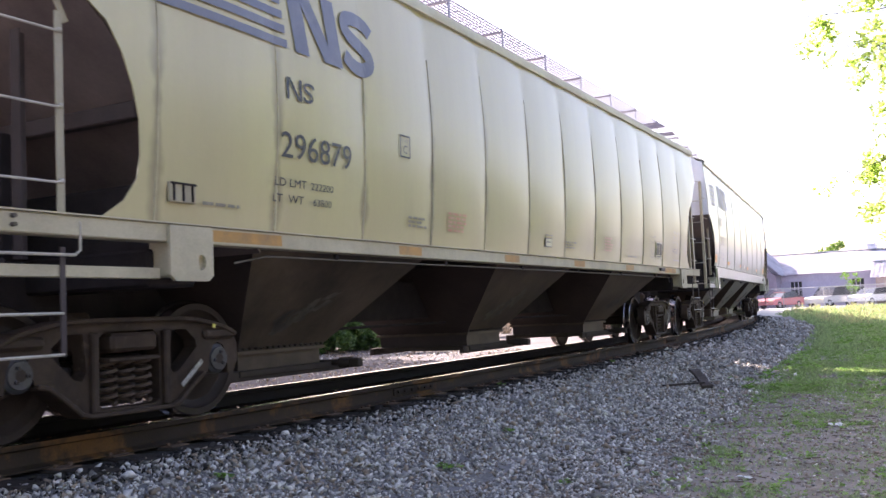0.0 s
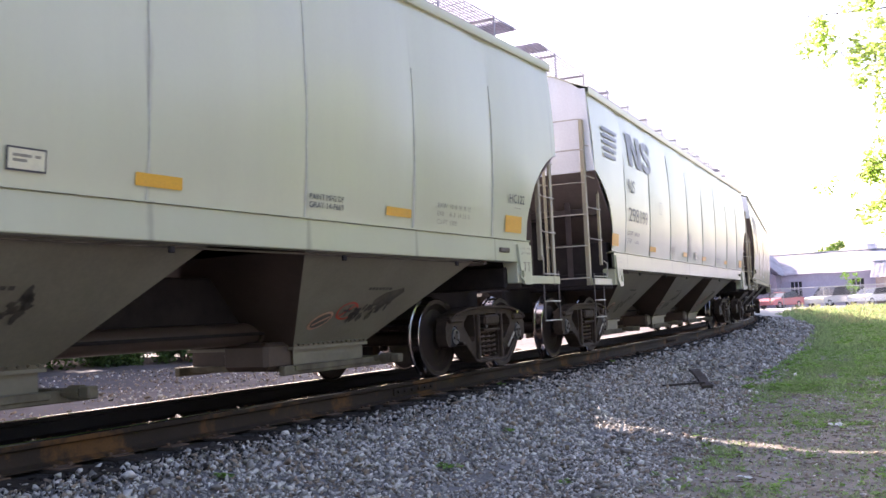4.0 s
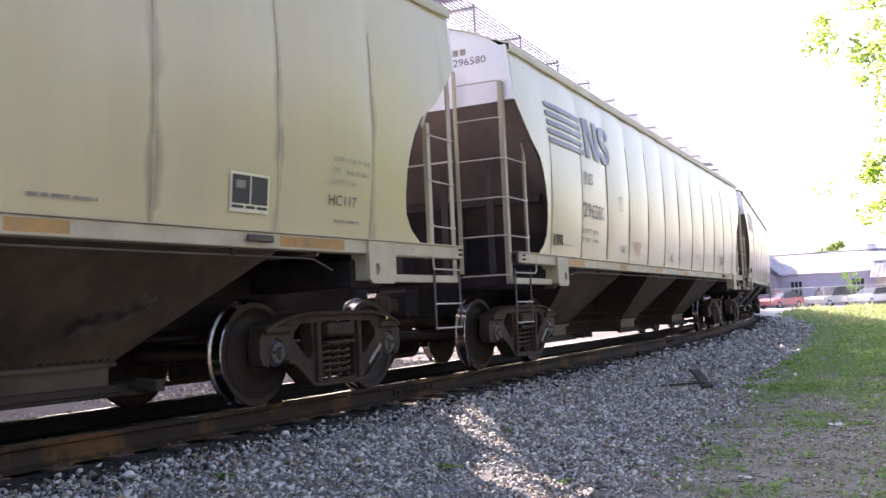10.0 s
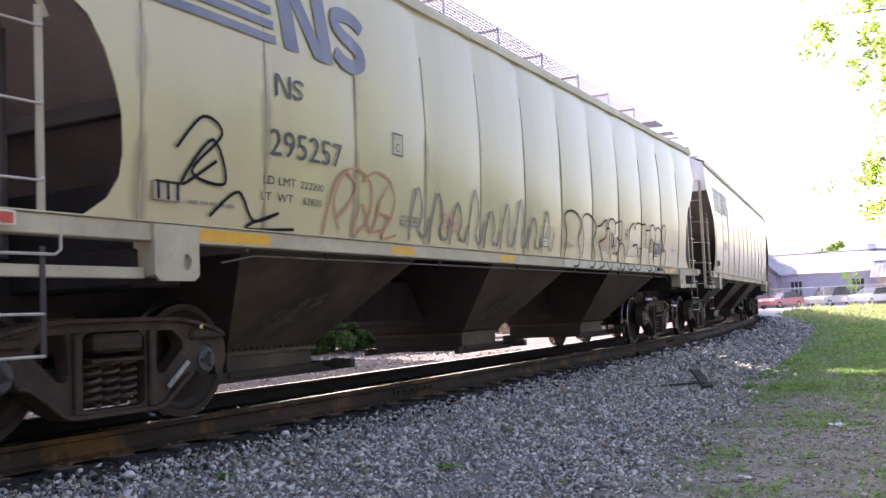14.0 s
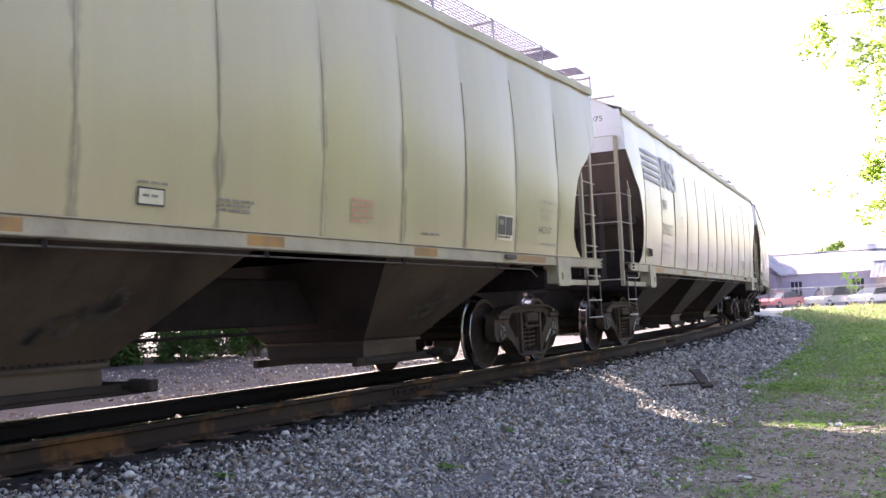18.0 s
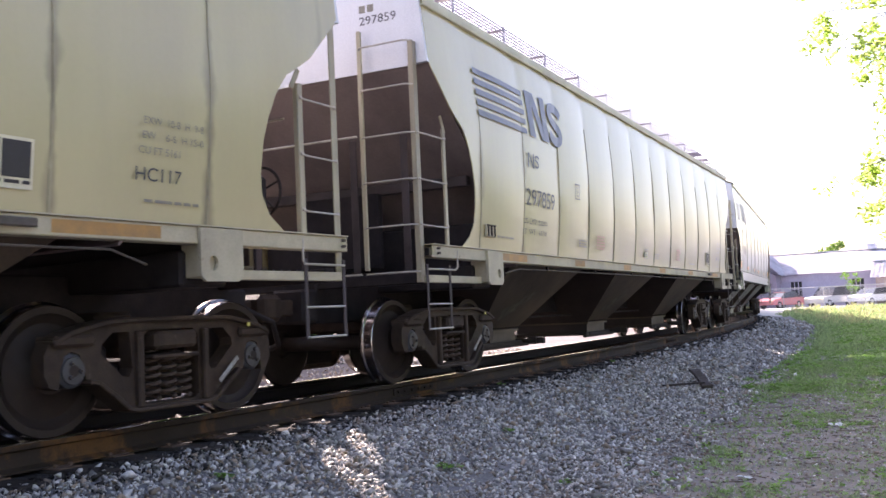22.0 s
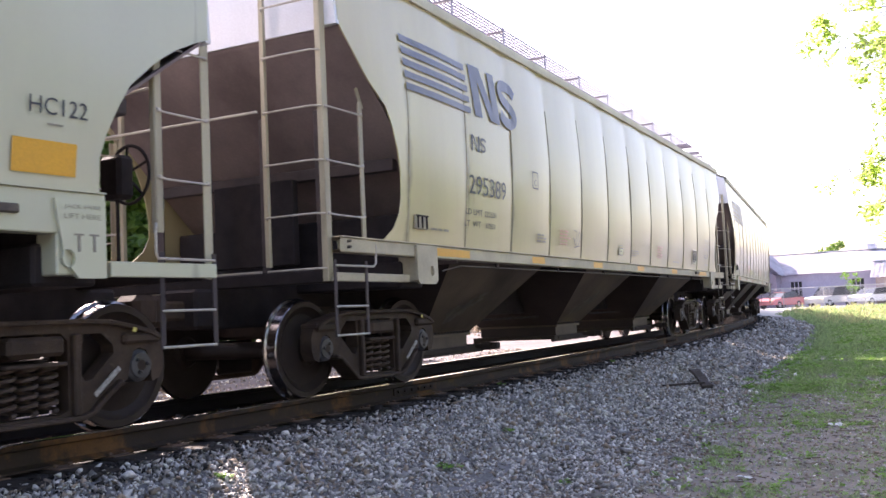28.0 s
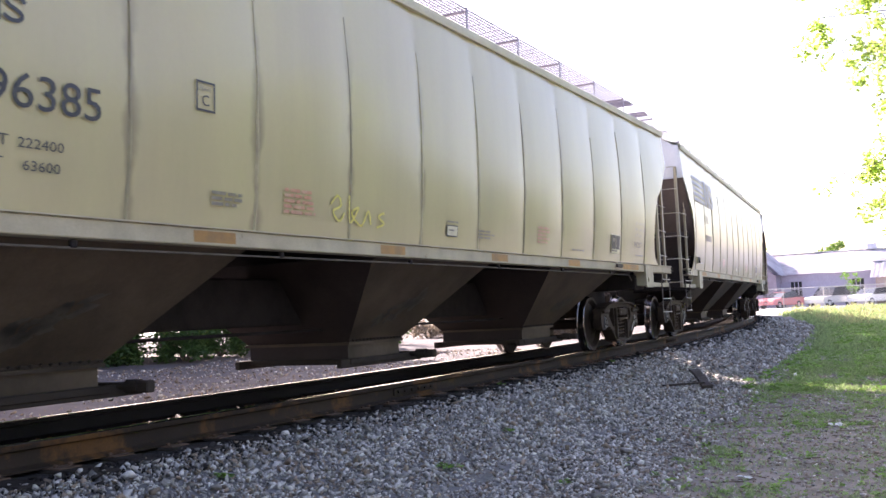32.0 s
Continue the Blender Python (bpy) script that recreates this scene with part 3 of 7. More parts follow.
KA = Kind()
KA.length, KA.centres, KA.half = 18.2634, 13.9197, 8.41
KA.side_low, KA.side_high, KA.bulge, KA.mid, KA.sweep = 1.42, 3.96, 1.640, 2.65, 0.052
KA.inner = 7.0
KA.ends = ((1.42, 7.72), (1.55, 7.52), (1.70, 7.42), (1.85, 7.40), (2.10, 7.42), (2.30, 7.48), (2.50, 7.57), (2.68, 7.70), (2.70, 7.74), (2.87, 8.00), (3.05, 8.18), (3.26, 8.38), (3.30, 8.41), (3.96, 8.41))
KA.ribs = [-7.25 + 1.284 * k for k in range(12)]
KA.sill = (1.295, 1.42)
KA.bays = ((-6.10, -3.35, -5.38, -4.15), (-1.55, 1.00, -0.87, 0.15), (2.90, 5.75, 3.60, 4.68))
KA.stile_u, KA.inner_u = 8.48, 7.98
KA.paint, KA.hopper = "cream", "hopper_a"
KB = Kind()
KB.length, KB.centres, KB.half = 17.0025, 13.37, 7.76
KB.side_low, KB.side_high, KB.bulge, KB.mid, KB.sweep = 1.57, 3.98, 1.625, 2.75, 0.050
KB.inner = 6.4
KB.ends = ((1.57, 6.85), (1.80, 6.84), (1.95, 6.88), (2.15, 6.97), (2.30, 7.06), (2.50, 7.28), (2.62, 7.46), (2.70, 7.62), (2.76, 7.76), (3.30, 7.76), (3.98, 7.76))
KB.ribs = [-6.05 + 1.712 * k for k in range(8)]
KB.sill = (1.31, 1.57)
KB.bays = ((-5.75, -2.75, -4.60, -3.45), (-1.50, 1.50, -0.60, 0.60), (2.62, 5.70, 3.40, 4.55))
KB.stile_u, KB.inner_u = 7.84, 7.36
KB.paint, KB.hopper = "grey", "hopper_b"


def between(tab, w):
    for (a, x), (b, y) in zip(tab, tab[1:]):
        if w <= b:
            return x + (y - x) * (w - a) / (b - a)
    return tab[-1][1]


def side_v(K, u, w):
    """How far out the side sheet stands at (u, w): a swept side, each panel a little full between its seams."""
    v = K.bulge - K.sweep * (w - K.mid) ** 2
    r = K.ribs
    step = r[1] - r[0]
    ph = ((u - r[0]) / step) % 1.0
    return v + 0.017 * math.sin(math.pi * ph) ** 0.7


def side_shell(K, sign):
    bm = bmesh.new()
    us = []
    r = K.ribs
    step = r[1] - r[0]
    k0 = int((-K.inner - r[0]) / step) - 1
    marks = sorted({round(r[0] + step * (k + f), 4) for k in range(k0, k0 + 16) for f in (0.0, 0.06, 0.2, 0.5, 0.8, 0.94)})
    us = [-K.inner] + [u for u in marks if -K.inner + 0.03 < u < K.inner - 0.03] + [K.inner]
    ws = sorted(set([w for w, _ in K.ends] + [K.side_low + (K.side_high - K.side_low) * i / 12 for i in range(13)]))
    rows = []
    for w in ws:
        e = between(K.ends, w)
        cols = [-e + (e - K.inner) * i / 4 for i in range(4)] + us + [K.inner + (e - K.inner) * (i + 1) / 4 for i in range(4)]
        dent = lambda u: 0.010 * noise.noise((u * 1.1, w * 1.3, 2.0 + sign))
        rows.append([(sign * (side_v(K, u, w) + dent(u)), u, w) for u in cols])
    quad_sheet(bm, rows)
    geom = bm.faces[:]
    bmesh.ops.recalc_face_normals(bm, faces=geom)
    if (bm.faces[0].normal.x > 0) != (sign > 0):
        bmesh.ops.reverse_faces(bm, faces=bm.faces)
    bmesh.ops.solidify(bm, geom=bm.faces[:], thickness=0.012)
    return bm


def seam(K, u, sign):
    """The vertical weld seam and its thin post between two side panels."""
    bm = bmesh.new()
    rows = []
    fade = 0.5 + 0.5 * noise.noise((u * 3.7, 1.3 * sign, 6.2))
    high = K.side_high - 0.16 - 0.85 * max(0.0, fade)
    for i in range(19):
        f = i / 18
        w = K.side_low + 0.012 + (high - K.side_low) * f
        c = u + 0.010 * noise.noise((w * 3.1, u * 2.3, 4.4))
        v = side_v(K, c, w)
        h = 0.022 * (1 - 0.9 * f ** 1.4) * (1 + 0.35 * noise.noise((w * 5.0, u, 8.8)))
        out = 0.008 * (1 - f ** 2) + 0.004
        rows.append([(sign * (v - 0.006), c - h, w), (sign * (v + out), c - 0.35 * h, w), (sign * (v + out), c + 0.35 * h, w), (sign * (v - 0.006), c + h, w)])
    quad_sheet(bm, rows)
    return bm


def roof_sheet(K):
    bm = bmesh.new()
    eave_v = side_v(K, K.ribs[0], K.side_high)
    h = K.side_high
    prof = [(eave_v - 0.03, h - 0.085), (eave_v + 0.055, h - 0.085), (eave_v + 0.060, h - 0.075), (eave_v + 0.060, h + 0.015), (eave_v + 0.03, h + 0.025), (1.34, h + 0.115), (1.1, h + 0.235), (0.8, h + 0.335), (0.4, h + 0.40), (0, h + 0.42)]
    prof = prof + [(-v, w) for v, w in prof[-2::-1]]
    us = [-K.half - 0.02] + [-K.half + 2 * K.half * i / 24 for i in range(1, 24)] + [K.half + 0.02]
    quad_sheet(bm, [[(v, u, w) for v, w in prof] for u in us])
    bmesh.ops.recalc_face_normals(bm, faces=bm.faces)
    bmesh.ops.solidify(bm, geom=bm.faces[:], thickness=0.012)
    return bm


def end_sheet(K, sg):
    """The pale upper end with its rolled corners, down to where the slope sheet begins."""
    h, low = K.side_high, (3.28 if K is KA else 2.74)
    top = [(1.50, h - 0.02), (1.34, h + 0.10), (1.1, h + 0.22), (0.8, h + 0.32), (0.4, h + 0.385)]
    out = [(-1.54, low), (1.54, low), (1.545, h - 0.25)] + top + [(0, h + 0.40)] + [(-v, w) for v, w in top[::-1]] + [(-1.545, h - 0.25)]
    bm = bmesh.new()
    prism(bm, out, 0.0, 0.02)
    for v in bm.verts:
        x, y, z = v.co
        v.co = (y, sg * (K.half - 0.03 + x), z)
    bmesh.ops.recalc_face_normals(bm, faces=bm.faces)
    return bm


def slope_sheet(K, sg):
    """The inclined end of the hold over the truck, with a kick at the top."""
    low = 3.30 if K is KA else 2.76
    foot = abs(K.bays[0][0]) + 0.02
    bm = bmesh.new()
    pts = [(K.half - 0.02, low), (K.half - 0.06, low - 0.05), ((K.half + foot) / 2 + 0.1, (low + 1.28) / 2 + 0.08), (foot, 1.26)]
    rows = [[(v * (side_v(K, K.ribs[0], max(w, K.side_low)) - 0.015), sg * u, w) for v in (-1, -0.5, 0.0, 0.5, 1)] for u, w in pts]
    quad_sheet(bm, rows)
    bmesh.ops.recalc_face_normals(bm, faces=bm.faces)
    bmesh.ops.solidify(bm, geom=bm.faces[:], thickness=0.02)
    return bm


def slope_u(K, w):
    low = 3.30 if K is KA else 2.76
    foot = abs(K.bays[0][0]) + 0.02
    return foot + (K.half - 0.06 - foot) * (w - 1.26) / (low - 0.05 - 1.26)


def bay(K, b):
    """One discharge hopper: four slope sheets down to its outlet."""
    t0, t1, b0, b1 = b
    bm = bmesh.new()
    top, bot, wt, wb = 1.47, 0.66, K.sill[0] + 0.02, 0.46
    ring_t = [(-top, t0, wt), (top, t0, wt), (top, t1, wt), (-top, t1, wt)]
    # the ridge sheets rise into the hold between the bays
    ring_b = [(-bot, b0, wb), (bot, b0, wb), (bot, b1, wb), (-bot, b1, wb)]
    ring_c = [(-bot, b0, wb - 0.16), (bot, b0, wb - 0.16), (bot, b1, wb - 0.16), (-bot, b1, wb - 0.16)]
    rows = [[Vector(p) for p in r] + [Vector(r[0])] for r in (ring_t, ring_b, ring_c)]
    mid = [a.lerp(b_, 0.5) for a, b_ in zip(rows[0], rows[1])]
    quad_sheet(bm, [rows[0], mid, rows[1], rows[2]])
    bmesh.ops.remove_doubles(bm, verts=bm.verts, dist=0.0005)
    # sheets facing along the car get the shade-darkened colour, side slopes the lighter one
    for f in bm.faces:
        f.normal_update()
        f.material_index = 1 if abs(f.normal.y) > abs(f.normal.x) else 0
    return bm


def ridge(t1, t0, wt):
    """Inverted V sheet that divides two hoppers, its colour darkened with painted shade."""
    bm = bmesh.new()
    rows = [[(v, u, w) for v in (-1.46, 0, 1.46)] for u, w in ((t1, wt), ((t1 + t0) / 2 - 0.05, wt + 0.35), ((t1 + t0) / 2 + 0.05, wt + 0.35), (t0, wt))]
    quad_sheet(bm, rows)
    bmesh.ops.solidify(bm, geom=bm.faces[:], thickness=0.015)
    return bm


def slope_mark(K, parent, name, mat, pts, faces, lift=0.006):
    """A flat mark in (u, w) on the near slope of a bay."""
    wt, wb = K.sill[0] + 0.02, 0.46
    me = bpy.data.meshes.new(name)
    me.from_pydata([(0.66 + (w - wb) * 0.81 / (wt - wb) + lift, u, w - lift * 0.7) for u, w in pts], [], faces)
    me.materials.append(M[mat])
    o = new(name, me)
    o.parent = parent
    return o


def blob(u, w, ru, rw, n=18, rough=0.0, seed=0, skew=0.0):
    pts = []
    for k in range(n):
        a = 2 * math.pi * k / n
        r = 1 + rough * noise.noise((math.cos(a) * 2.3, math.sin(a) * 2.3, seed))
        x, y = ru * r * math.cos(a), rw * r * math.sin(a)
        pts.append((u + x, w + y + skew * x))
    return pts, [tuple(range(n))]


def bay_marks(K, bay_ob, b, k):
    """Smears and small worn signs on the near face of a hopper bay."""
    rng = random.Random(50 + k)
    u = b[2] + (-0.2, -0.2, 0.12)[k]
    pts, fs = [], []
    for j in range(22):
        c = u + 0.42 + 0.60 * rng.random()
        wide = rng.uniform(0.02, 0.10) if K is KA else rng.uniform(0.015, 0.05)
        p, f = blob(c, 0.82 + 0.16 * (c - u - 0.72) / 0.55 + rng.gauss(0, 0.045), wide, rng.uniform(0.012, 0.05), 12, 1.2, rng.random() * 9, 0.3)
        fs += [tuple(q + len(pts) for q in f[0])]
        pts += p
    o = slope_mark(K, bay_ob, "grime_smear", "grime", pts, fs)
    o["kind"] = "stuff"
    if K is KB:
        slope_mark(K, bay_ob, "warning_sign", "redtext", *blob(u, 0.72, 0.15, 0.075, skew=0.25))
        slope_mark(K, bay_ob, "sign_face", "faint", *blob(u, 0.72, 0.125, 0.056, skew=0.25), lift=0.009)
        slope_mark(K, bay_ob, "sign_bar", "redtext", [(u - 0.11, 0.685), (u - 0.09, 0.675), (u + 0.11, 0.755), (u + 0.09, 0.765)], [(0, 1, 2, 3)], lift=0.012)
        pts, fs = [], []
        for j in range(7):
            i = len(pts)
            a = u + 0.45 + 0.06 * j
            pts += [(a, 1.0), (a + 0.045, 1.0), (a + 0.045, 1.025), (a, 1.025)]
            fs.append((i, i + 1, i + 2, i + 3))
        slope_mark(K, bay_ob, "faint_stencil", "grime", pts, fs)["kind"] = "stuff"
    # the riveted strip above the outlet
    bm = bmesh.new()
    box(bm, (0.692, (b[2] + b[3]) / 2, 0.497), (0.012, b[3] - b[2] + 0.05, 0.045), 0.003)
    n = 15
    for j in range(n):
        c = b[2] + 0.03 + (b[3] - b[2] - 0.06) * j / (n - 1)
        tube(bm, [(0.695, c, 0.503), (0.72, c, 0.49)], 0.012, 6)
    part("riveted_strip", bm, M["gate_b"] if K is KB else M["gate_a"], bay_ob)["kind"] = "stuff"


def bay_flange(b):
    """Bolted flange where the outlet meets the bay."""
    t0, t1, b0, b1 = b
    x = 0.66
    bm = bmesh.new()
    prism(bm, [(-x - 0.04, b0 - 0.04), (x + 0.04, b0 - 0.04), (x + 0.04, b1 + 0.04), (-x - 0.04, b1 + 0.04)], 0, 0.03, [[(-x, b0), (-x, b1), (x, b1), (x, b0)]])
    for v in bm.verts:
        v.co = (v.co.y, v.co.z, 0.445 + v.co.x)
    return bm


def outlet(b):
    """Gravity gate: frame, rails and the square-drive operating shaft on both sides."""
    t0, t1, b0, b1 = b
    c, hw = (b0 + b1) / 2, (b1 - b0) / 2 + 0.05
    bm = bmesh.new()
    box(bm, (0, c, 0.275), (1.46, 2 * hw, 0.06), 0.008)
    for x in (-0.68, 0.68):
        box(bm, (x, c + 0.1, 0.26), (0.07, 2 * hw + 0.5, 0.09), 0.008)
    tube(bm, [(-0.98, b1 + 0.16, 0.29), (0.98, b1 + 0.16, 0.29)], 0.032, 8)
    for sx in (-1, 1):
        tube(bm, [(sx * 0.80, b1 + 0.16, 0.29), (sx * 0.93, b1 + 0.16, 0.29)], 0.055, 10)
        box(bm, (sx * 0.99, b1 + 0.16, 0.29), (0.11, 0.09, 0.09), 0.012)
    return bm


def ladder_corner(K, sg, sx, car):
    """Side ladder at a corner: two stiles, rungs, and a sill step below."""
    u1, u0 = sg * K.stile_u, sg * K.inner_u
    low_st = 1.05
    bm = bmesh.new()
    box(bm, (sx * 1.50, u1, (low_st + 3.20) / 2 + 0.15), (0.014, 0.078, 3.20 - low_st + 0.30), 0.003)
    box(bm, (sx * 1.475, u1 + sg * 0.035, (low_st + 3.20) / 2 + 0.15), (0.05, 0.012, 3.20 - low_st + 0.30), 0.003)
    lad = part("side_ladder", bm, M["stile"], car, "angle-iron ladder with round rungs")
    bm = bmesh.new()
    box(bm, (sx * 1.545, u0, 2.02), (0.012, 0.058, 1.32), 0.003)
    box(bm, (sx * 1.522, u0 - sg * 0.029, 2.02), (0.045, 0.010, 1.32), 0.003)
    box(bm, (sx * 1.52, u0 - sg * 0.03, 2.72), (0.012, 0.05, 0.2), 0.003, Matrix.Rotation(-sg * 0.5, 4, "X"))
    part("inner_stile", bm, M["stile"], lad)
    for w in ((2.56, 2.09, 1.63) if K is KA else (3.12, 2.66, 2.20, 1.74)):
        bm = bmesh.new()
        tube(bm, [(sx * 1.515, u1, w), (sx * 1.56, u1 - sg * 0.05, w - 0.015), (sx * 1.575, u0 + sg * 0.04, w - 0.015), (sx * 1.55, u0, w)], 0.0088, 6)
        for uu in (u1, u0):
            box(bm, (sx * (1.512 if uu == u1 else 1.556), uu, w), (0.018, 0.036, 0.030), 0.006)
        part("rung", bm, M["steel_rung"], lad, smooth=50)
    # bent handhold at the sill, and the stirrup step
    bm = bmesh.new()
    tube(bm, [(sx * 1.56, u0 - sg * 0.05, 1.42), (sx * 1.60, u0 - sg * 0.09, 1.38), (sx * 1.60, u0 - sg * 0.09, 1.21), (sx * 1.59, u0 - sg * 0.06, 1.18), (sx * 1.56, u1, 1.18)], 0.010, 6)
    part("handhold", bm, M["steel_rung"], lad, smooth=50)
    for uu in (u1, u0):
        bm = bmesh.new()
        box(bm, (sx * 1.55, uu, 0.90), (0.012, 0.040, 0.66), 0.003)
        part("stirrup_bar", bm, M["end_grime"], lad, "grimy flat bar under the sill")
    for w in (0.83, 0.585):
        bm = bmesh.new()
        tube(bm, [(sx * 1.55, u1, w), (sx * 1.575, u1 - sg * 0.03, w), (sx * 1.575, u0 + sg * 0.03, w), (sx * 1.55, u0, w)], 0.010, 6)
        part("step_rung", bm, M["steel_rung"], lad, smooth=50)
    if K is KA:
        bm = bmesh.new()
        box(bm, (sx * 1.515, (u1 + sg * K.centres / 2) / 2 + sg * 0.10, 1.085), (0.06, abs(u1) - K.centres / 2 - 0.22, 0.075), 0.006)
        part("step_beam", bm, M["sill"], lad)
        bm = bmesh.new()
        for w in (1.335, 1.385):
            tube(bm, [(sx * 1.62, u1 - sg * 0.10, w), (sx * 1.655, u1 - sg * 0.10, w)], 0.014, 6)
        part("sill_bolts", bm, M["pipe"], lad)
    return lad


def end_ladder(K, sg, sx, car):
    """Ladder on the end, reaching from the platform to the roof walk."""
    y = sg * (K.stile_u + 0.03)
    bm = bmesh.new()
    box(bm, (sx * 0.87, y, 2.45), (0.045, 0.012, 2.5), 0.003)
    box(bm, (sx * 0.87, y - sg * 0.03, 2.45), (0.012, 0.05, 2.5), 0.003)
    lad = part("end_ladder", bm, M["stile"], car, "end ladder with thin round rungs")
    for w in (3.50, 3.05, 2.56, 2.09, 1.63, 1.16):
        bm = bmesh.new()
        tube(bm, [(sx * 0.87, y, w), (sx * 0.92, y + sg * 0.06, w), (sx * 1.42, y + sg * 0.06, w), (sx * 1.50, y, w)], 0.0095, 6)
        part("rung", bm, M["steel_rung"], lad, smooth=50)
    return lad


def running_board(K, sx, car):
    """Grating walkway on brackets along one side of the roof."""
    w, v0, v1, e = K.side_high + 0.69, 0.44, 0.99, K.half + 0.30
    bm = bmesh.new()
    for i in range(11):
        v = sx * (v0 + (v1 - v0) * i / 10)
        box(bm, (v, 0, w), (0.005, 2 * e, 0.028))
    n = int(2 * e / 0.20)
    for i in range(n + 1):
        box(bm, (sx * (v0 + v1) / 2, -e + 2 * e * i / n, w), (v1 - v0, 0.005, 0.008))
    rb = part("running_board", bm, M["grate"], car, "galvanised grating roof walkway")
    m = 11
    for i in range(m):
        u = -K.half + 0.35 + (2 * K.half - 0.7) * i / (m - 1)
        bm = bmesh.new()
        box(bm, (sx * (v0 + v1) / 2, u, w - 0.03), (v1 - v0 + 0.04, 0.04, 0.03))
        box(bm, (sx * (v1 + 0.01), u, w - 0.18), (0.012, 0.045, 0.40))
        box(bm, (sx * (v0 - 0.01), u, w - 0.12), (0.012, 0.045, 0.24))
        part("bracket", bm, M["grate"], rb)
    return rb


def hatch_line(K, car):
    """The trough hatch covers down the roof's middle."""
    n = 5
    span = 2 * K.half - 1.6
    for i in range(n):
        u = -K.half + 0.8 + span * (i + 0.5) / n
        bm = bmesh.new()
        box(bm, (0, u, K.side_high + 0.46), (0.62, span / n - 0.10, 0.12), 0.03)
        for k in range(3):
            box(bm, (0, u + (k - 1) * span / n * 0.33, K.side_high + 0.535), (0.70, 0.07, 0.035), 0.008)
        part("hatch_cover", bm, M["roof"], car)


def sideframe_outline():
    half = [(0.0, 0.80), (0.36, 0.80), (0.60, 0.79), (0.78, 0.755), (0.93, 0.72), (1.06, 0.66), (1.11, 0.57), (1.11, 0.44), (1.07, 0.36), (1.00, 0.335),
            (0.985, 0.45), (0.95, 0.56), (0.889, 0.585), (0.83, 0.56), (0.795, 0.46), (0.775, 0.36), (0.70, 0.345), (0.58, 0.26), (0.44, 0.145), (0.36, 0.125), (0.0, 0.125)]
    return half + [(-y, z) for y, z in half[-2:0:-1]]


def build_truck(car, K):
    """A three-piece truck under its bolster; the bolster is the part that carries the rest."""
    bm = bmesh.new()
    box(bm, (0, 0, 0.66), (1.86, 0.40, 0.22), 0.03)
    box(bm, (0, 0, 0.80), (0.9, 0.36, 0.12), 0.03)
    tube(bm, [(0, 0, 0.82), (0, 0, 0.96)], 0.19, 16)
    truck = part("truck", bm, M["truck"], car, "grimy three-piece freight truck with coil springs")
    for sx in (-1, 1):
        bm = bmesh.new()
        win = [(0.375, 0.44), (0.40, 0.70), (0.55, 0.70), (0.645, 0.62), (0.655, 0.56), (0.47, 0.39), (0.41, 0.38)]
        win = win[::-1]
        centre = [(-0.275, 0.20), (-0.275, 0.66), (-0.22, 0.71), (0.22, 0.71), (0.275, 0.66), (0.275, 0.20), (0.22, 0.175), (-0.22, 0.175)]
        prism(bm, sideframe_outline(), 0.92, 1.05, (win, [(-y, z) for y, z in win[::-1]], centre))
        # flanges that thicken the rim of the casting
        o = [p for p in sideframe_outline()]
        for a, b_ in zip(o, o[1:] + o[:1]):
            if max(a[1], b_[1]) > 0.7 or max(a[1], b_[1]) < 0.37 and abs(a[0]) < 0.75:
                d = Vector((0, b_[0] - a[0], b_[1] - a[1]))
                ang = math.atan2(d.z, d.y)
                box(bm, (1.0, (a[0] + b_[0]) / 2, (a[1] + b_[1]) / 2 - (0.015 if a[1] > 0.5 else -0.015)), (0.20, d.length + 0.01, 0.035), 0.008, Matrix.Rotation(ang, 4, "X"))
        for sy in (-1, 1):
            box(bm, (1.0, sy * 0.325, 0.43), (0.19, 0.06, 0.55), 0.012)
            box(bm, (0.985, sy * 0.889, 0.655), (0.21, 0.34, 0.08), 0.02)
        if sx < 0:
            for v in bm.verts:
                v.co.x = -v.co.x
        sf = part("side_frame", bm, M["truck"], truck, smooth=35)
        # bolster end and the spring nest in the window
        bm = bmesh.new()
        box(bm, (sx * 0.97, 0, 0.63), (0.30, 0.42, 0.13), 0.025)
        box(bm, (sx * 1.09, 0, 0.63), (0.06, 0.30, 0.07), 0.015)
        box(bm, (sx * 0.97, 0, 0.51), (0.28, 0.46, 0.03), 0.008)
        part("bolster_end", bm, M["truck"], truck)
        bm = bmesh.new()
        box(bm, (sx * 0.855, 0, 0.36), (0.05, 0.54, 0.36), 0.012)
        part("friction_casting", bm, M["under"], truck)
        for sy in (-1, 0, 1):
            bm = bmesh.new()
            pts = [(sx * 0.99 + 0.062 * math.cos(k * 2 * math.pi / 10), sy * 0.155 + 0.062 * math.sin(k * 2 * math.pi / 10), 0.20 + 0.30 * k / 52) for k in range(53)]
            tube(bm, pts, 0.0155, 5)
            part("coil_spring", bm, M["spring"], truck, smooth=60)
        # painted shoe slack rod and number strip on one diagonal
        bm = bmesh.new()
        box(bm, (sx * 1.112, 0.545, 0.37), (0.006, 0.27, 0.035), 0, Matrix.Rotation(math.atan2(0.20, 0.245), 4, "X"))
        part("stencil_strip", bm, M["strip"], truck)
        bm = bmesh.new()
        box(bm, (sx * 1.102, 0.80, 0.715), (0.006, 0.03, 0.03), 0, Matrix.Rotation(-0.2, 4, "X"))
        part("paint_dab", bm, M["spray_yellow"], truck, "yellow paint dab")
    for sy in (-1, 1):
        bm = bmesh.new()
        box(bm, (0, sy * 0.38, 0.42), (1.75, 0.09, 0.11), 0.02)
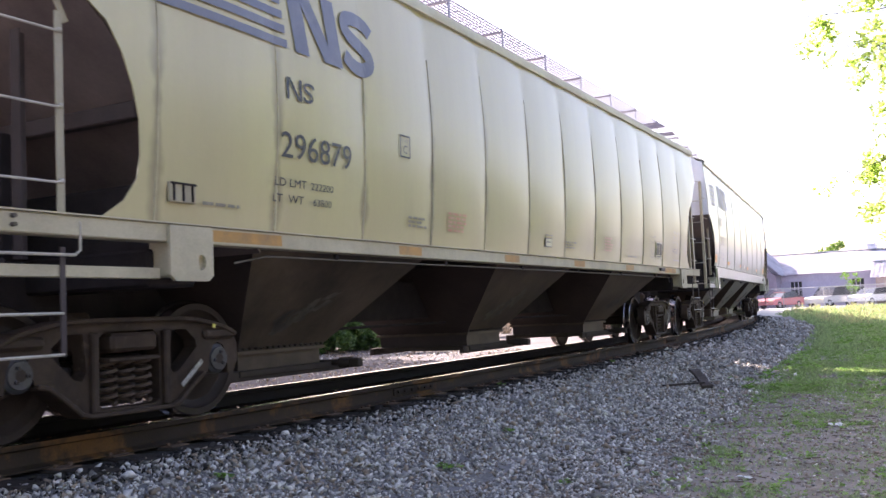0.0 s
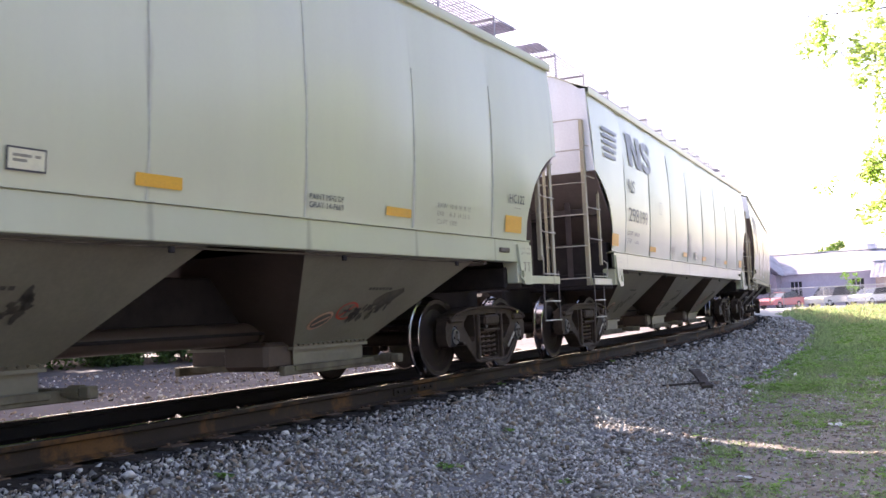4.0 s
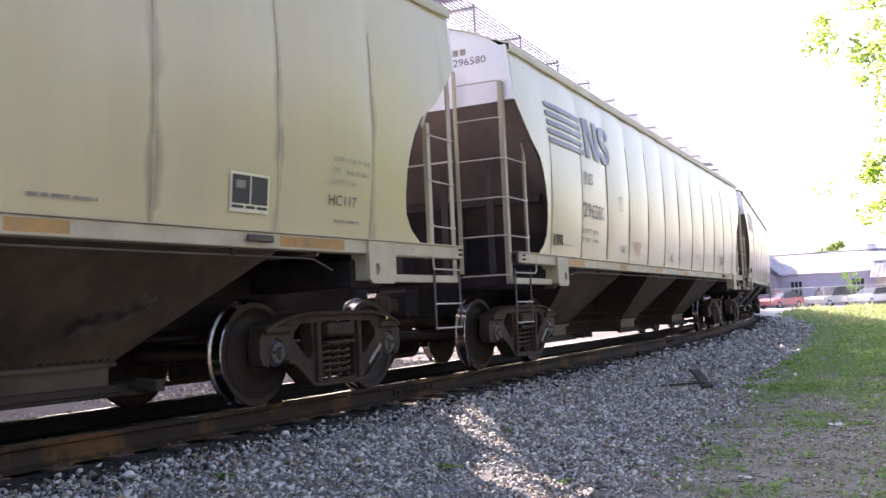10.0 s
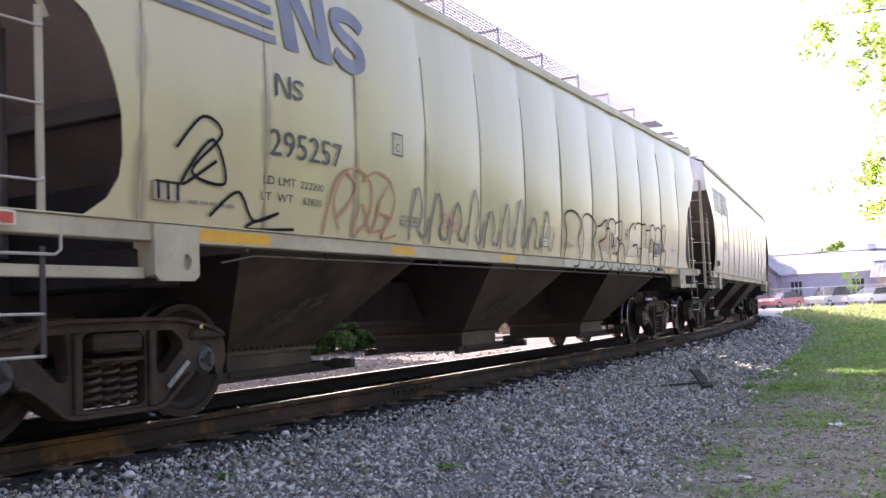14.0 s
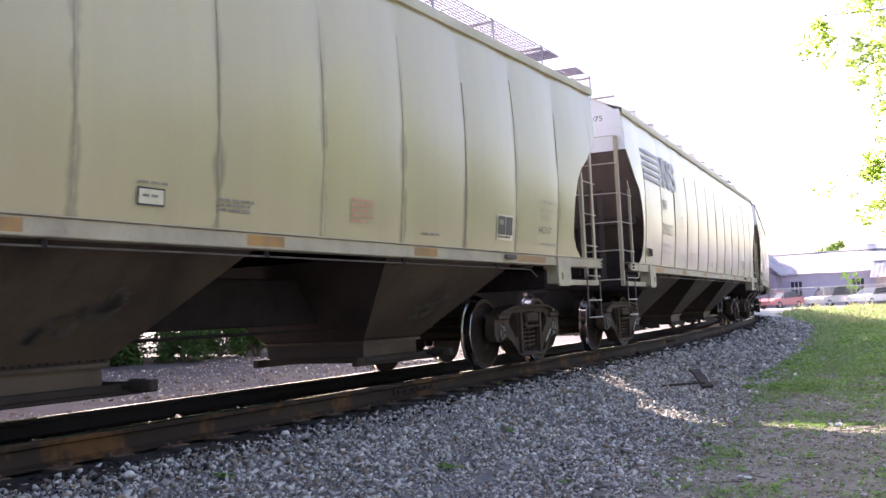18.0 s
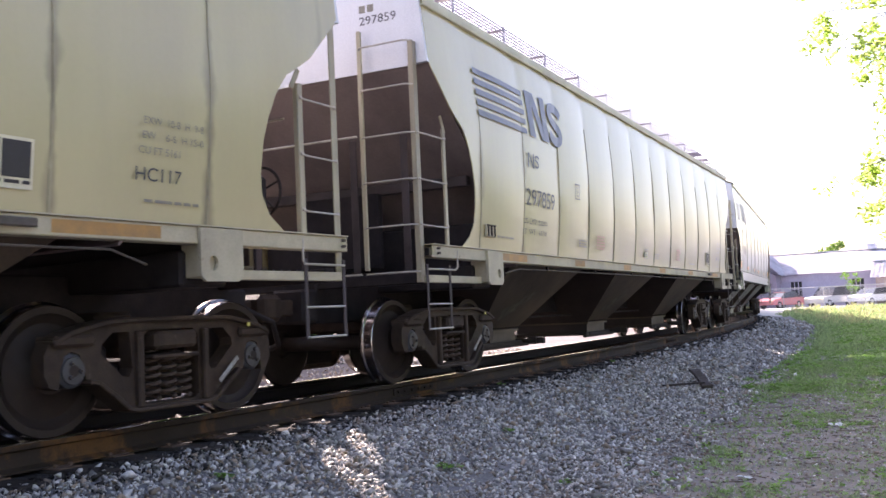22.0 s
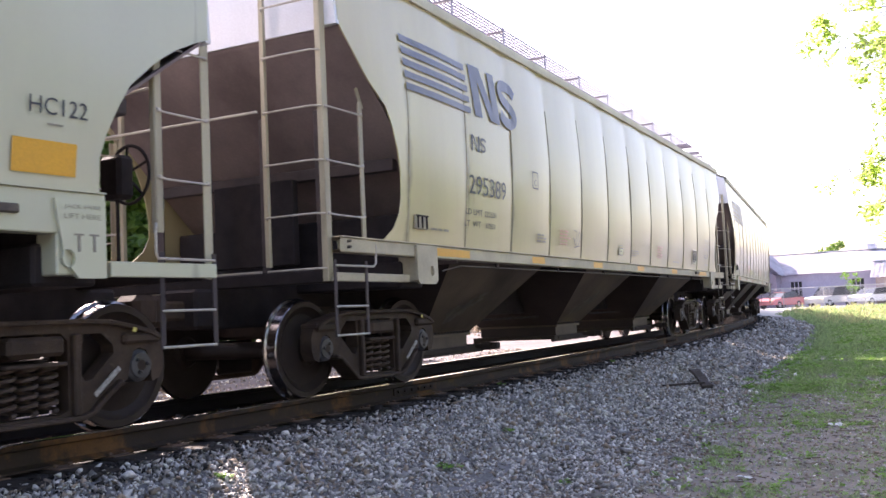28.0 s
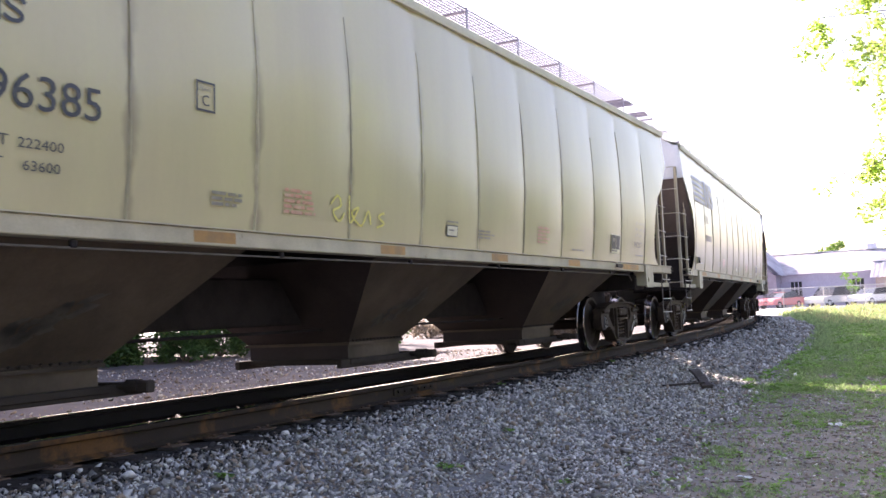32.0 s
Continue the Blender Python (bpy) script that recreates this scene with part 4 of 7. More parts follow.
        for sx in (-1, 1):
            box(bm, (sx * 0.755, sy * 0.43, 0.43), (0.11, 0.09, 0.34), 0.02)
        part("brake_beam", bm, M["under"], truck)
    for sy in (-1, 1):
        bm = bmesh.new()
        R = 0.457
        for sx in (-1, 1):
            prof = [(0.655, 0.0), (0.655, 0.13), (0.690, 0.16), (0.715, 0.33), (0.690, 0.385), (0.685, R + 0.005), (0.695, R + 0.026), (0.712, R + 0.024), (0.722, R + 0.002), (0.815, R - 0.004), (0.822, R - 0.012),
                    (0.822, R - 0.062), (0.800, R - 0.075), (0.775, 0.33), (0.800, 0.19), (0.835, 0.155), (0.835, 0.10), (0.84, 0.085), (0.94, 0.085)]
            mats = [0, 0, 0, 0, 0, 1, 1, 1, 1, 1, 0, 0, 0, 0, 0, 0, 0, 0]
            lathe_x(bm, [(sx * x, r) for x, r in prof], 44, mats)
            lathe_x(bm, [(sx * x, r) for x, r in ((0.90, 0.09), (0.905, 0.118), (1.035, 0.118), (1.045, 0.105), (1.05, 0.095), (1.065, 0.09), (1.068, 0.04))], 24, [2] * 6)
            for k in range(3):
                a = 2 * math.pi * k / 3
                c = (sx * 1.072, 0.052 * math.sin(a), 0.052 * math.cos(a))
                box(bm, c, (0.02, 0.026, 0.026), 0.004, mat=2)
        tube(bm, [(-0.66, 0, 0), (0.66, 0, 0)], 0.085, 16)
        w = part("wheelset", bm, [M["wheel"], M["tread"], M["cap"]], truck, "brown wheels with bright treads on one axle", smooth=35)
        w.location = (0, sy * 0.889, 0.457)
    return truck


def build_car(K, label):
    car = thing("covered_hopper_car", label, "freight car", "cars of the train")
    P = M[K.paint]
    for sx in (1, -1):
        part("side_sheet", side_shell(K, sx), P, car, smooth=30)
        for u in K.ribs:
            part("side_seam", seam(K, u, sx), M[K.paint + "_seam"], car)
        bm = bmesh.new()
        lo, hi = K.sill
        e = K.stile_u - 0.01 if K is KA else K.ends[0][1] + 0.02
        vb = side_v(K, K.ribs[0], K.side_low)
        # channel with a flat outer web and turned-in flanges
        c = [(vb + 0.043, lo + 0.008), (vb + 0.043, hi - 0.008), (vb + 0.036, hi), (vb - 0.08, hi), (vb - 0.08, hi - 0.018), (vb + 0.013, hi - 0.02), (vb + 0.013, lo + 0.02), (vb - 0.09, lo + 0.018), (vb - 0.09, lo), (vb + 0.036, lo)]
        n = 12
        quad_sheet(bm, [[(sx * x, -e + 2 * e * i / n, z) for x, z in c + c[:1]] for i in range(n + 1)])
        bmesh.ops.remove_doubles(bm, verts=bm.verts, dist=0.0003)
        box(bm, (sx * (vb + 0.012), 0, hi + 0.006), (0.10, 2 * e, 0.010))
        sill = part("side_sill", bm, M["sill"] if K is KA else M["grey"], car)
        if K is KB:
            for sg in (-1, 1):
                bm = bmesh.new()
                box(bm, (sx * (vb - 0.01), sg * (K.stile_u - 0.45), 1.105), (0.05, 0.92, 0.10), 0.006)
                part("step_beam", bm, M["grey"], sill)
        bm = bmesh.new()
        if K is KA:
            tube(bm, [(sx * 1.48, -6.35, 1.18), (sx * 1.55, -6.05, 1.235), (sx * 1.56, 0, 1.245), (sx * 1.55, 6.05, 1.235), (sx * 1.48, 6.4, 1.15)], 0.009, 6)
        else:
            tube(bm, [(sx * 1.50, -5.9, 1.285), (sx * 1.50, 5.9, 1.285)], 0.009, 6)
        part("air_line", bm, M["pipe"], sill, smooth=60)
        for u in range(-5, 6, 2):
            bm = bmesh.new()
            box(bm, (sx * 1.555, u * 1.02, 1.262), (0.03, 0.05, 0.05), 0.006)
            part("line_clip", bm, M["under"], sill)
        # jacking pads beside the bolsters
        for sg in (-1, 1):
            bm = bmesh.new()
            uc = sg * (K.centres / 2 if K is KA else K.ends[0][1] - 0.18)
            wd = 0.42 if K is KA else 0.36
            plate = [(-wd / 2, hi - 0.01), (wd / 2, hi - 0.01), (wd / 2, 1.07), (wd / 2 - 0.05, 1.03), (-wd / 2 + 0.05, 1.03), (-wd / 2, 1.07)] if K is KA else \
                    [(-wd / 2, hi - 0.05), (wd / 2, hi - 0.05), (wd / 2, 1.04), (-0.02, 1.04), (-wd / 2 + 0.07, 1.14)]
            hole = [(0.09 + 0.045 * math.cos(t), 1.16 + 0.055 * math.sin(t)) for t in [k * math.pi / 5 for k in range(10)]]
            prism(bm, [(uc + y, z) for y, z in plate], sx * (vb + 0.045), sx * (vb + 0.075), [[(uc + (y if sg < 0 else -y), z) for y, z in hole]])
            box(bm, (sx * (vb - 0.06), uc, 1.19), (0.2, wd - 0.06, 0.26), 0.01)
            pad = part("jacking_pad", bm, M["sill"] if K is KA else M["grey"], sill)
    part("roof", roof_sheet(K), M["roof"] if K is KA else M["grey"], car, smooth=50)
    hatch_line(K, car)
    for sx in (1, -1):
        running_board(K, sx, car)
    for sg in (-1, 1):
        bm = bmesh.new()
        for k in range(9):
            box(bm, (0, sg * (K.half - 0.04 + 0.42 * k / 8), K.side_high + 0.69), (1.98, 0.005, 0.024))
        for k in range(12):
            box(bm, (-0.98 + 1.96 * k / 11, sg * (K.half + 0.17), K.side_high + 0.69), (0.006, 0.43, 0.01))
        part("end_walkway", bm, M["grate"], car)
    for sg in (-1, 1):
        part("end_sheet", end_sheet(K, sg), M["end_skylit"], car)
        for sx in (1, -1):
            bm = bmesh.new()
            low = 3.28 if K is KA else 2.74
            box(bm, (sx * 1.47, sg * (K.half + 0.01), (low + K.side_high) / 2), (0.16, 0.05, K.side_high - low))
            for v in bm.verts:
                if abs(v.co.x) > 1.5:
                    v.co.x = sx * (side_v(K, K.half, v.co.z) - 0.004)
            part("corner_post", bm, M["end_skylit"], car)
        part("slope_sheet", slope_sheet(K, sg), M["brown"], car)
        # braces that hold the slope sheet over the platform
        for x in (-1.0, -0.35, 0.35, 1.0):
            bm = bmesh.new()
            us = K.half - 0.55
            box(bm, (x, sg * us, (1.28 + 2.62) / 2), (0.09, 0.012, 1.5), 0.003)
            box(bm, (x - 0.04, sg * (us - 0.05), (1.28 + 2.62) / 2), (0.012, 0.10, 1.5), 0.003)
            part("slope_brace", bm, M["end_grime"], car)
        bm = bmesh.new()
        box(bm, (0, sg * (slope_u(K, 2.2) + 0.09), 2.2), (2.96, 0.10, 0.12), 0.01)
        part("slope_stiffener", bm, M["end_grime"], car)
        # under the slope: bolster web, end sill, platform
        bm = bmesh.new()
        box(bm, (0, sg * K.centres / 2, 1.13), (2.9, 0.46, 0.26), 0.02)
        box(bm, (0, sg * K.centres / 2, 1.42), (2.96, 0.24, 0.64), 0.02)
        part("body_bolster", bm, M["under"], car)
        bm = bmesh.new()
        box(bm, (0, sg * (K.stile_u - 0.10), 1.10), (2.98, 0.12, 0.12), 0.012)
        for k in range(4):
            box(bm, (0, sg * (K.stile_u - 0.20 - 0.10 * k), 1.15), (2.4, 0.03, 0.025))
        part("end_platform", bm, M["under"], car)
        bm = bmesh.new()
        box(bm, (0, sg * (K.half - 0.85), 1.70), (1.0, 0.10, 0.85), 0.012)
        part("shear_plate", bm, M["under"], car)
        # long handrail across the end
        bm = bmesh.new()
        tube(bm, [(-1.46, sg * (K.stile_u + 0.03), 2.56), (-1.0, sg * (K.stile_u + 0.10), 2.58), (0.85, sg * (K.stile_u + 0.10), 2.58)], 0.013, 6)
        part("end_handrail", bm, M["steel_rung"], car, smooth=60)
        bm = bmesh.new()
        tube(bm, [(-1.46, sg * (K.stile_u + 0.03), 1.16), (-1.2, sg * (K.stile_u + 0.10), 1.16), (0.85, sg * (K.stile_u + 0.10), 1.16)], 0.011, 6)
        part("end_handrail", bm, M["steel_rung"], car, smooth=60)
        # draft gear and coupler
        bm = bmesh.new()
        box(bm, (0, sg * (K.stile_u - 0.02), 0.87), (0.42, 0.5, 0.36), 0.03)
        part("striker", bm, M["under"], car)
        bm = bmesh.new()
        L2 = K.length / 2
        box(bm, (0, sg * (L2 - 0.35), 0.86), (0.15, 0.5, 0.17), 0.02)
        box(bm, (sg * 0.05, sg * (L2 - 0.10), 0.86), (0.30, 0.26, 0.28), 0.05)
        part("coupler", bm, M["truck"], car)
        bm = bmesh.new()
        tube(bm, [(sg * 0.35, sg * (K.stile_u + 0.05), 0.85), (sg * 0.36, sg * (L2 - 0.25), 0.72), (sg * 0.25, sg * (L2 - 0.05), 0.50), (sg * 0.1, sg * (L2 + 0.0), 0.46)], 0.028, 7)
        part("air_hose", bm, M["under"], car, smooth=60)
        for sx in (1, -1):
            ladder_corner(K, sg, sx, car)
    end_ladder(K, -1, 1, car)
    end_ladder(K, -1, -1, car)
    end_ladder(K, 1, -1, car)
    # brake wheel and rods at the rear end
    bm = bmesh.new()
    y = K.stile_u + 0.10
    bx, bz = 0.55, 1.93
    ring = [(bx + 0.23 * math.cos(k * math.pi / 12), y, bz + 0.23 * math.sin(k * math.pi / 12)) for k in range(25)]
    tube(bm, ring, 0.014, 6, caps=False)
    for k in range(5):
        a = k * 2 * math.pi / 5 + 0.4
        tube(bm, [(bx, y - 0.03, bz), (bx + 0.22 * math.cos(a), y, bz + 0.22 * math.sin(a))], 0.010, 6)
    wheel = part("brake_wheel", bm, M["under"], car, "dark spoked hand brake wheel", smooth=40)
    bm = bmesh.new()
    box(bm, (bx, y - 0.12, bz - 0.04), (0.24, 0.16, 0.34), 0.03)
    tube(bm, [(bx, y - 0.12, bz - 0.2), (bx, y - 0.12, 1.2)], 0.014, 6)
    part("gear_case", bm, M["under"], wheel)
    # centre sill and brake gear
    bm = bmesh.new()
    box(bm, (0, 0, 0.92), (0.42, 2 * K.stile_u, 0.48), 0.02)
    part("centre_sill", bm, M["under"], car)
    if K is KB:
        for a, b in zip(K.bays, K.bays[1:]):
            bm = bmesh.new()
            tube(bm, [(0.28, a[3] - 0.3, 0.62), (0.28, b[2] + 0.3, 0.62)], 0.105, 16)
            tube(bm, [(0.28, b[2] - 0.16, 0.62), (0.28, b[2] - 0.12, 0.62)], 0.135, 16)
            part("transfer_pipe", bm, M["cross_b"], car, smooth=40)
            bm = bmesh.new()
            box(bm, (0.36, b[2] - 0.15, 0.40), (0.55, 0.42, 0.26), 0.04)
            part("outlet_hood", bm, M["cross_b"], car)
    bm = bmesh.new()
    tube(bm, [(-0.75, (K.bays[0][1] + K.bays[1][0]) / 2 - 0.55, 0.95), (-0.75, (K.bays[0][1] + K.bays[1][0]) / 2 + 0.55, 0.95)], 0.19, 14)
    part("air_reservoir", bm, M["under"], car, smooth=40)
    bm = bmesh.new()
    tube(bm, [(0.42, -6.0, 0.62), (0.42, 6.0, 0.62)], 0.018, 6)
    part("brake_rod", bm, M["under"], car)
    for k, b in enumerate(K.bays):
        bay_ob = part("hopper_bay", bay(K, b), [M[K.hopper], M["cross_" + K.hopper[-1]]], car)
        bay_marks(K, bay_ob, b, k)
        part("bay_flange", bay_flange(b), M[K.hopper], car)
        part("outlet_gate", outlet(b), M["gate_" + K.hopper[-1]], car)
    wt = K.sill[0] + 0.02
    for a, b in zip(K.bays, K.bays[1:]):
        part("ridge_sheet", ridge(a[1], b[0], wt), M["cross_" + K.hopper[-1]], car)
    for sg in (-1, 1):
        t = build_truck(car, K)
        t.location = (0, sg * K.centres / 2, 0)
    return car


# ---------- lettering, marks and spray paint on the sides ----------
_GLYPHS = {}


def glyphs(text):
    """The outline of a line of text as triangles, scaled to a unit box."""
    if text not in _GLYPHS:
        cu = bpy.data.curves.new("text", "FONT")
        cu.body, cu.resolution_u = text, 3
        ob = bpy.data.objects.new("text", cu)
        scene.collection.objects.link(ob)
        dg = bpy.context.evaluated_depsgraph_get()
        me = bpy.data.meshes.new_from_object(ob.evaluated_get(dg))
        co = np.array([v.co[:2] for v in me.vertices])
        lo, hi = co.min(0), co.max(0)
        _GLYPHS[text] = ((co - lo) / np.maximum(hi - lo, 1e-6), [tuple(p.vertices) for p in me.polygons])
        bpy.data.objects.remove(ob)
        bpy.data.meshes.remove(me)
        bpy.data.curves.remove(cu)
    return _GLYPHS[text]


def on_side(K, pts, faces, name, mat, car, lift=0.004):
    """A flat mark in (u, w) laid on the near side of a car."""
    me = bpy.data.meshes.new(name)
    sill_top = K.side_low

    def out(u, w):
        if w < sill_top:
            return side_v(K, K.ribs[0], K.side_low) + 0.043 + lift
        return side_v(K, u, w) + 0.010 + lift
    me.from_pydata([(out(u, w), u, w) for u, w in pts], [], faces)
    me.materials.append(mat)
    ob = new(name, me)
    ob.parent = car
    return ob


def write(K, car, text, u0, u1, w0, w1, mat="ink", name="stencil"):
    co, fs = glyphs(text)
    return on_side(K, [(u0 + x * (u1 - u0), w0 + y * (w1 - w0)) for x, y in co], fs, name, M[mat], car)


def patch(K, car, u0, u1, w0, w1, mat, name, lift=0.004, skew=0.0):
    n = max(1, int((u1 - u0) / 0.15))
    m = max(1, int((w1 - w0) / 0.15))
    pts = [(u0 + (u1 - u0) * i / n + skew * j / m, w0 + (w1 - w0) * j / m) for j in range(m + 1) for i in range(n + 1)]
    fs = [(j * (n + 1) + i, j * (n + 1) + i + 1, (j + 1) * (n + 1) + i + 1, (j + 1) * (n + 1) + i) for j in range(m) for i in range(n)]
    return on_side(K, pts, fs, name, M[mat], car, lift)


def bars(K, car, u0, u1, w0, w1, rows, mat, name, rng):
    """Writing too small to read, as plain bars."""
    h = (w1 - w0) / (rows * 1.7)
    pts, fs = [], []
    for r in range(rows):
        top = w1 - (w1 - w0) * r / rows
        e = u1 - (u1 - u0) * rng.choice((0, 0.05, 0.15, 0.3))
        u = u0
        while u < e - 0.02:
            b = min(e, u + rng.uniform(0.05, 0.16))
            k = len(pts)
            pts += [(u, top - h), (b, top - h), (b, top), (u, top)]
            fs.append((k, k + 1, k + 2, k + 3))
            u = b + 0.022
    return tagged(on_side(K, pts, fs, name, M[mat], car), kind="stuff")


def smooth_line(pts, closed=False, n=6):
    out = []
    c = len(pts)
    rng_ = range(c if closed else c - 1)
    for i in rng_:
        p = [pts[(i + k) % c] if closed else pts[max(0, min(c - 1, i + k))] for k in (-1, 0, 1, 2)]
        for j in range(n):
            t = j / n
            out.append(tuple(0.5 * (2 * p[1][a] + (p[2][a] - p[0][a]) * t + (2 * p[0][a] - 5 * p[1][a] + 4 * p[2][a] - p[3][a]) * t * t + (3 * p[1][a] - p[0][a] - 3 * p[2][a] + p[3][a]) * t ** 3) for a in (0, 1)))
    out.append(out[0] if closed else tuple(pts[-1]))
    return out


def spray(K, car, strokes, width, mat, name):
    """Ribbons of paint along smoothed strokes in (u, w)."""
    pts, fs = [], []
    for pl, closed in strokes:
        line = smooth_line(pl, closed)
        base = len(pts)
        for i, (x, y) in enumerate(line):
            a, b = line[max(i - 1, 0)], line[min(i + 1, len(line) - 1)]
            dx, dy = b[0] - a[0], b[1] - a[1]
            d = math.hypot(dx, dy) or 1
            nx, ny = -dy / d * width / 2, dx / d * width / 2
            pts += [(x + nx, y + ny), (x - nx, y - ny)]
        for i in range(len(line) - 1):
            k = base + 2 * i
            fs.append((k, k + 1, k + 3, k + 2))
    return tagged(on_side(K, pts, fs, name, M[mat], car, 0.006), kind="stuff")


def emblem(K, car, u0, w0, w1, u1, bold, mat="logo", name="emblem"):
    """A bold slanted mark: three leaning bars and a double-hooked band, as plain shapes."""
    h = w1 - w0
    a = (u1 - u0)
    lean = (0.16 if bold == 1 else 0.0) * h
    pts, fs = [], []

    def poly(ps):
        k = len(pts)
        pts.extend(ps)
        fs.append(tuple(range(k, k + len(ps))))
    n = a * 0.54
    bw = n * 0.27 * bold
    poly([(u0, w0), (u0 + bw, w0), (u0 + bw - lean, w1), (u0 - lean, w1)])
    poly([(u0 + n - bw, w0), (u0 + n, w0), (u0 + n - lean, w1), (u0 + n - bw - lean, w1)])
    poly([(u0 + bw * 0.55 - lean, w1), (u0 + bw * 1.5 - lean, w1), (u0 + n - bw * 0.5, w0), (u0 + n - bw * 1.5, w0)])
    s0 = u0 + n + a * 0.03
    sw = u1 - s0
    mid = [(s0 + sw * x - lean * y, w0 + h * y) for x, y in ((0.98, 0.74), (0.82, 0.86), (0.55, 0.89), (0.26, 0.84), (0.18, 0.70), (0.32, 0.57), (0.62, 0.47), (0.82, 0.36), (0.82, 0.21), (0.60, 0.11), (0.30, 0.12), (0.06, 0.24))]
    line = smooth_line(mid, False, 4)
    wd = h * 0.23 * bold
    base = len(pts)
    for i, (x, y) in enumerate(line):
        p, q = line[max(i - 1, 0)], line[min(i + 1, len(line) - 1)]
        dx, dy = q[0] - p[0], q[1] - p[1]
        d = math.hypot(dx, dy) or 1
        pts += [(x - dy / d * wd / 2, y + dx / d * wd / 2), (x + dy / d * wd / 2, y - dx / d * wd / 2)]
    for i in range(len(line) - 1):
        k = base + 2 * i
        fs.append((k, k + 1, k + 3, k + 2))
    return on_side(K, pts, fs, name, M[mat], car, 0.005)


def solid_plate(K, car, u0, u1, w0, w1, name, mat, depth=0.03):
    bm = bmesh.new()
    v = side_v(K, (u0 + u1) / 2, (w0 + w1) / 2)
    box(bm, (v + depth / 2, (u0 + u1) / 2, (w0 + w1) / 2), (depth, u1 - u0, w1 - w0), 0.006)
    ob = part(name, bm, M[mat], car)
    return ob


NUMBERS = {0: "296879", 1: "298177", 2: "298199", 3: "297774", 4: "296580", 5: "295257", 6: "296525", 7: "296075", 8: "297859", 9: "298183", 10: "295389", 11: "296385"}
LIMITS = {0: ("222200", "63800"), 1: ("225600", "60400"), 2: ("225600", "60400"), 3: ("222200", "63800"), 4: ("222000", "64000"), 5: ("222200", "63800"), 6: ("222000", "64000"), 7: ("222300", "63700"), 8: ("222300", "63700"), 10: ("222500", "63500"), 11: ("222400", "63600")}
CODES = {5: "HC115", 10: "HC115", 1: "HC122", 2: "HC122", 9: "HC122"}
FRESH = (5, 10)   # cars with clean yellow reflectors


def letter_a(i, car):
    K, rng = KA, random.Random(40 + i)
    # five stripes running into the bold mark
    for k in range(5):
        w = 2.925 + 0.1175 * k
        patch(K, car, -7.27 - 0.02 * k, -5.83 - 0.02 * k, w, w + 0.068, "logo", "emblem_stripe")
    emblem(K, car, -5.72, 2.92, 3.50, -4.46, 1)
    emblem(K, car, -5.86, 2.51, 2.69, -5.50, 0.6, "ink", "reporting_mark")
    if i in NUMBERS:
        write(K, car, NUMBERS[i], -5.93, -4.94, 2.03, 2.24, name="car_number")
        a, b = LIMITS[i]
        write(K, car, "LD LMT", -6.00, -5.60, 1.80, 1.865, "ink", "load_limit")
        write(K, car, a, -5.54, -5.22, 1.80, 1.86, "ink", "load_limit")
        write(K, car, "LT  WT", -6.02, -5.63, 1.67, 1.735, "ink", "light_weight")
        write(K, car, b, -5.50, -5.24, 1.67, 1.73, "ink", "light_weight")
    else:
        bars(K, car, -5.93, -4.94, 2.02, 2.25, 1, "ink", "car_number", rng)
    # framed plate mark
    for u0, u1, w0, w1 in ((-4.10, -4.085, 2.26, 2.48), (-3.92, -3.905, 2.26, 2.48), (-4.085, -3.92, 2.465, 2.48), (-4.085, -3.92, 2.26, 2.275)):
        patch(K, car, u0, u1, w0, w1, "ink", "plate_frame")
    write(K, car, "PLATE", -4.06, -3.95, 2.41, 2.44, "fade", "plate_mark")
    write(K, car, "C", -4.04, -3.97, 2.30, 2.38, "ink", "plate_mark")
    # routing card holder
    holder = solid_plate(K, car, -7.15, -6.90, 1.57, 1.71, "card_holder", "stile", 0.03)
    bm = bmesh.new()
    v = side_v(K, -7.0, 1.64) + 0.036
    for y in (-7.12, -7.03, -6.94):
        box(bm, (v, y, 1.64), (0.012, 0.012, 0.12))
    box(bm, (v, -7.025, 1.70), (0.012, 0.24, 0.014))
    part("wire_frame", bm, M["under"], holder)
    bars(K, car, -6.82, -6.25, 1.56, 1.60, 1, "fade", "small_stencil", rng)
    bars(K, car, -3.92, -3.52, 1.58, 1.70, 3, "fade", "small_stencil", rng)
    bars(K, car, -3.08, -2.66, 1.58, 1.80, 5, "redtext", "warning_stencil", rng)
    patch(K, car, -0.332, -0.088, 1.548, 1.672, "ink", "label_border", 0.003)
    patch(K, car, -0.32, -0.10, 1.56, 1.66, "white_sheet", "label_plate", 0.005)
    bars(K, car, -0.29, -0.13, 1.595, 1.625, 1, "fade", "label_text", rng).location.x = 0.003
    bars(K, car, -0.33, -0.07, 1.685, 1.715, 1, "fade", "small_stencil", rng)
    bars(K, car, 0.44, 0.85, 1.55, 1.66, 3, "fade", "small_stencil", rng)
    bars(K, car, 2.12, 2.50, 1.57, 1.80, 5, "redtext", "warning_stencil", rng)
    bars(K, car, 3.35, 3.85, 1.52, 1.56, 1, "fade", "small_stencil", rng)
    # black consolidated stencil in a white frame
    patch(K, car, 5.02, 5.46, 1.56, 1.86, "white_sheet", "stencil_frame", 0.004)
    patch(K, car, 5.04, 5.235, 1.625, 1.84, "black_sheet", "stencil_panel", 0.007)
    patch(K, car, 5.25, 5.44, 1.625, 1.84, "black_sheet", "stencil_panel", 0.007)
    bars(K, car, 5.04, 5.44, 1.575, 1.61, 1, "black_sheet", "stencil_foot", rng).location.x = 0.003
    patch(K, car, 5.08, 5.18, 1.74, 1.80, "fade", "stencil_mark", 0.009)
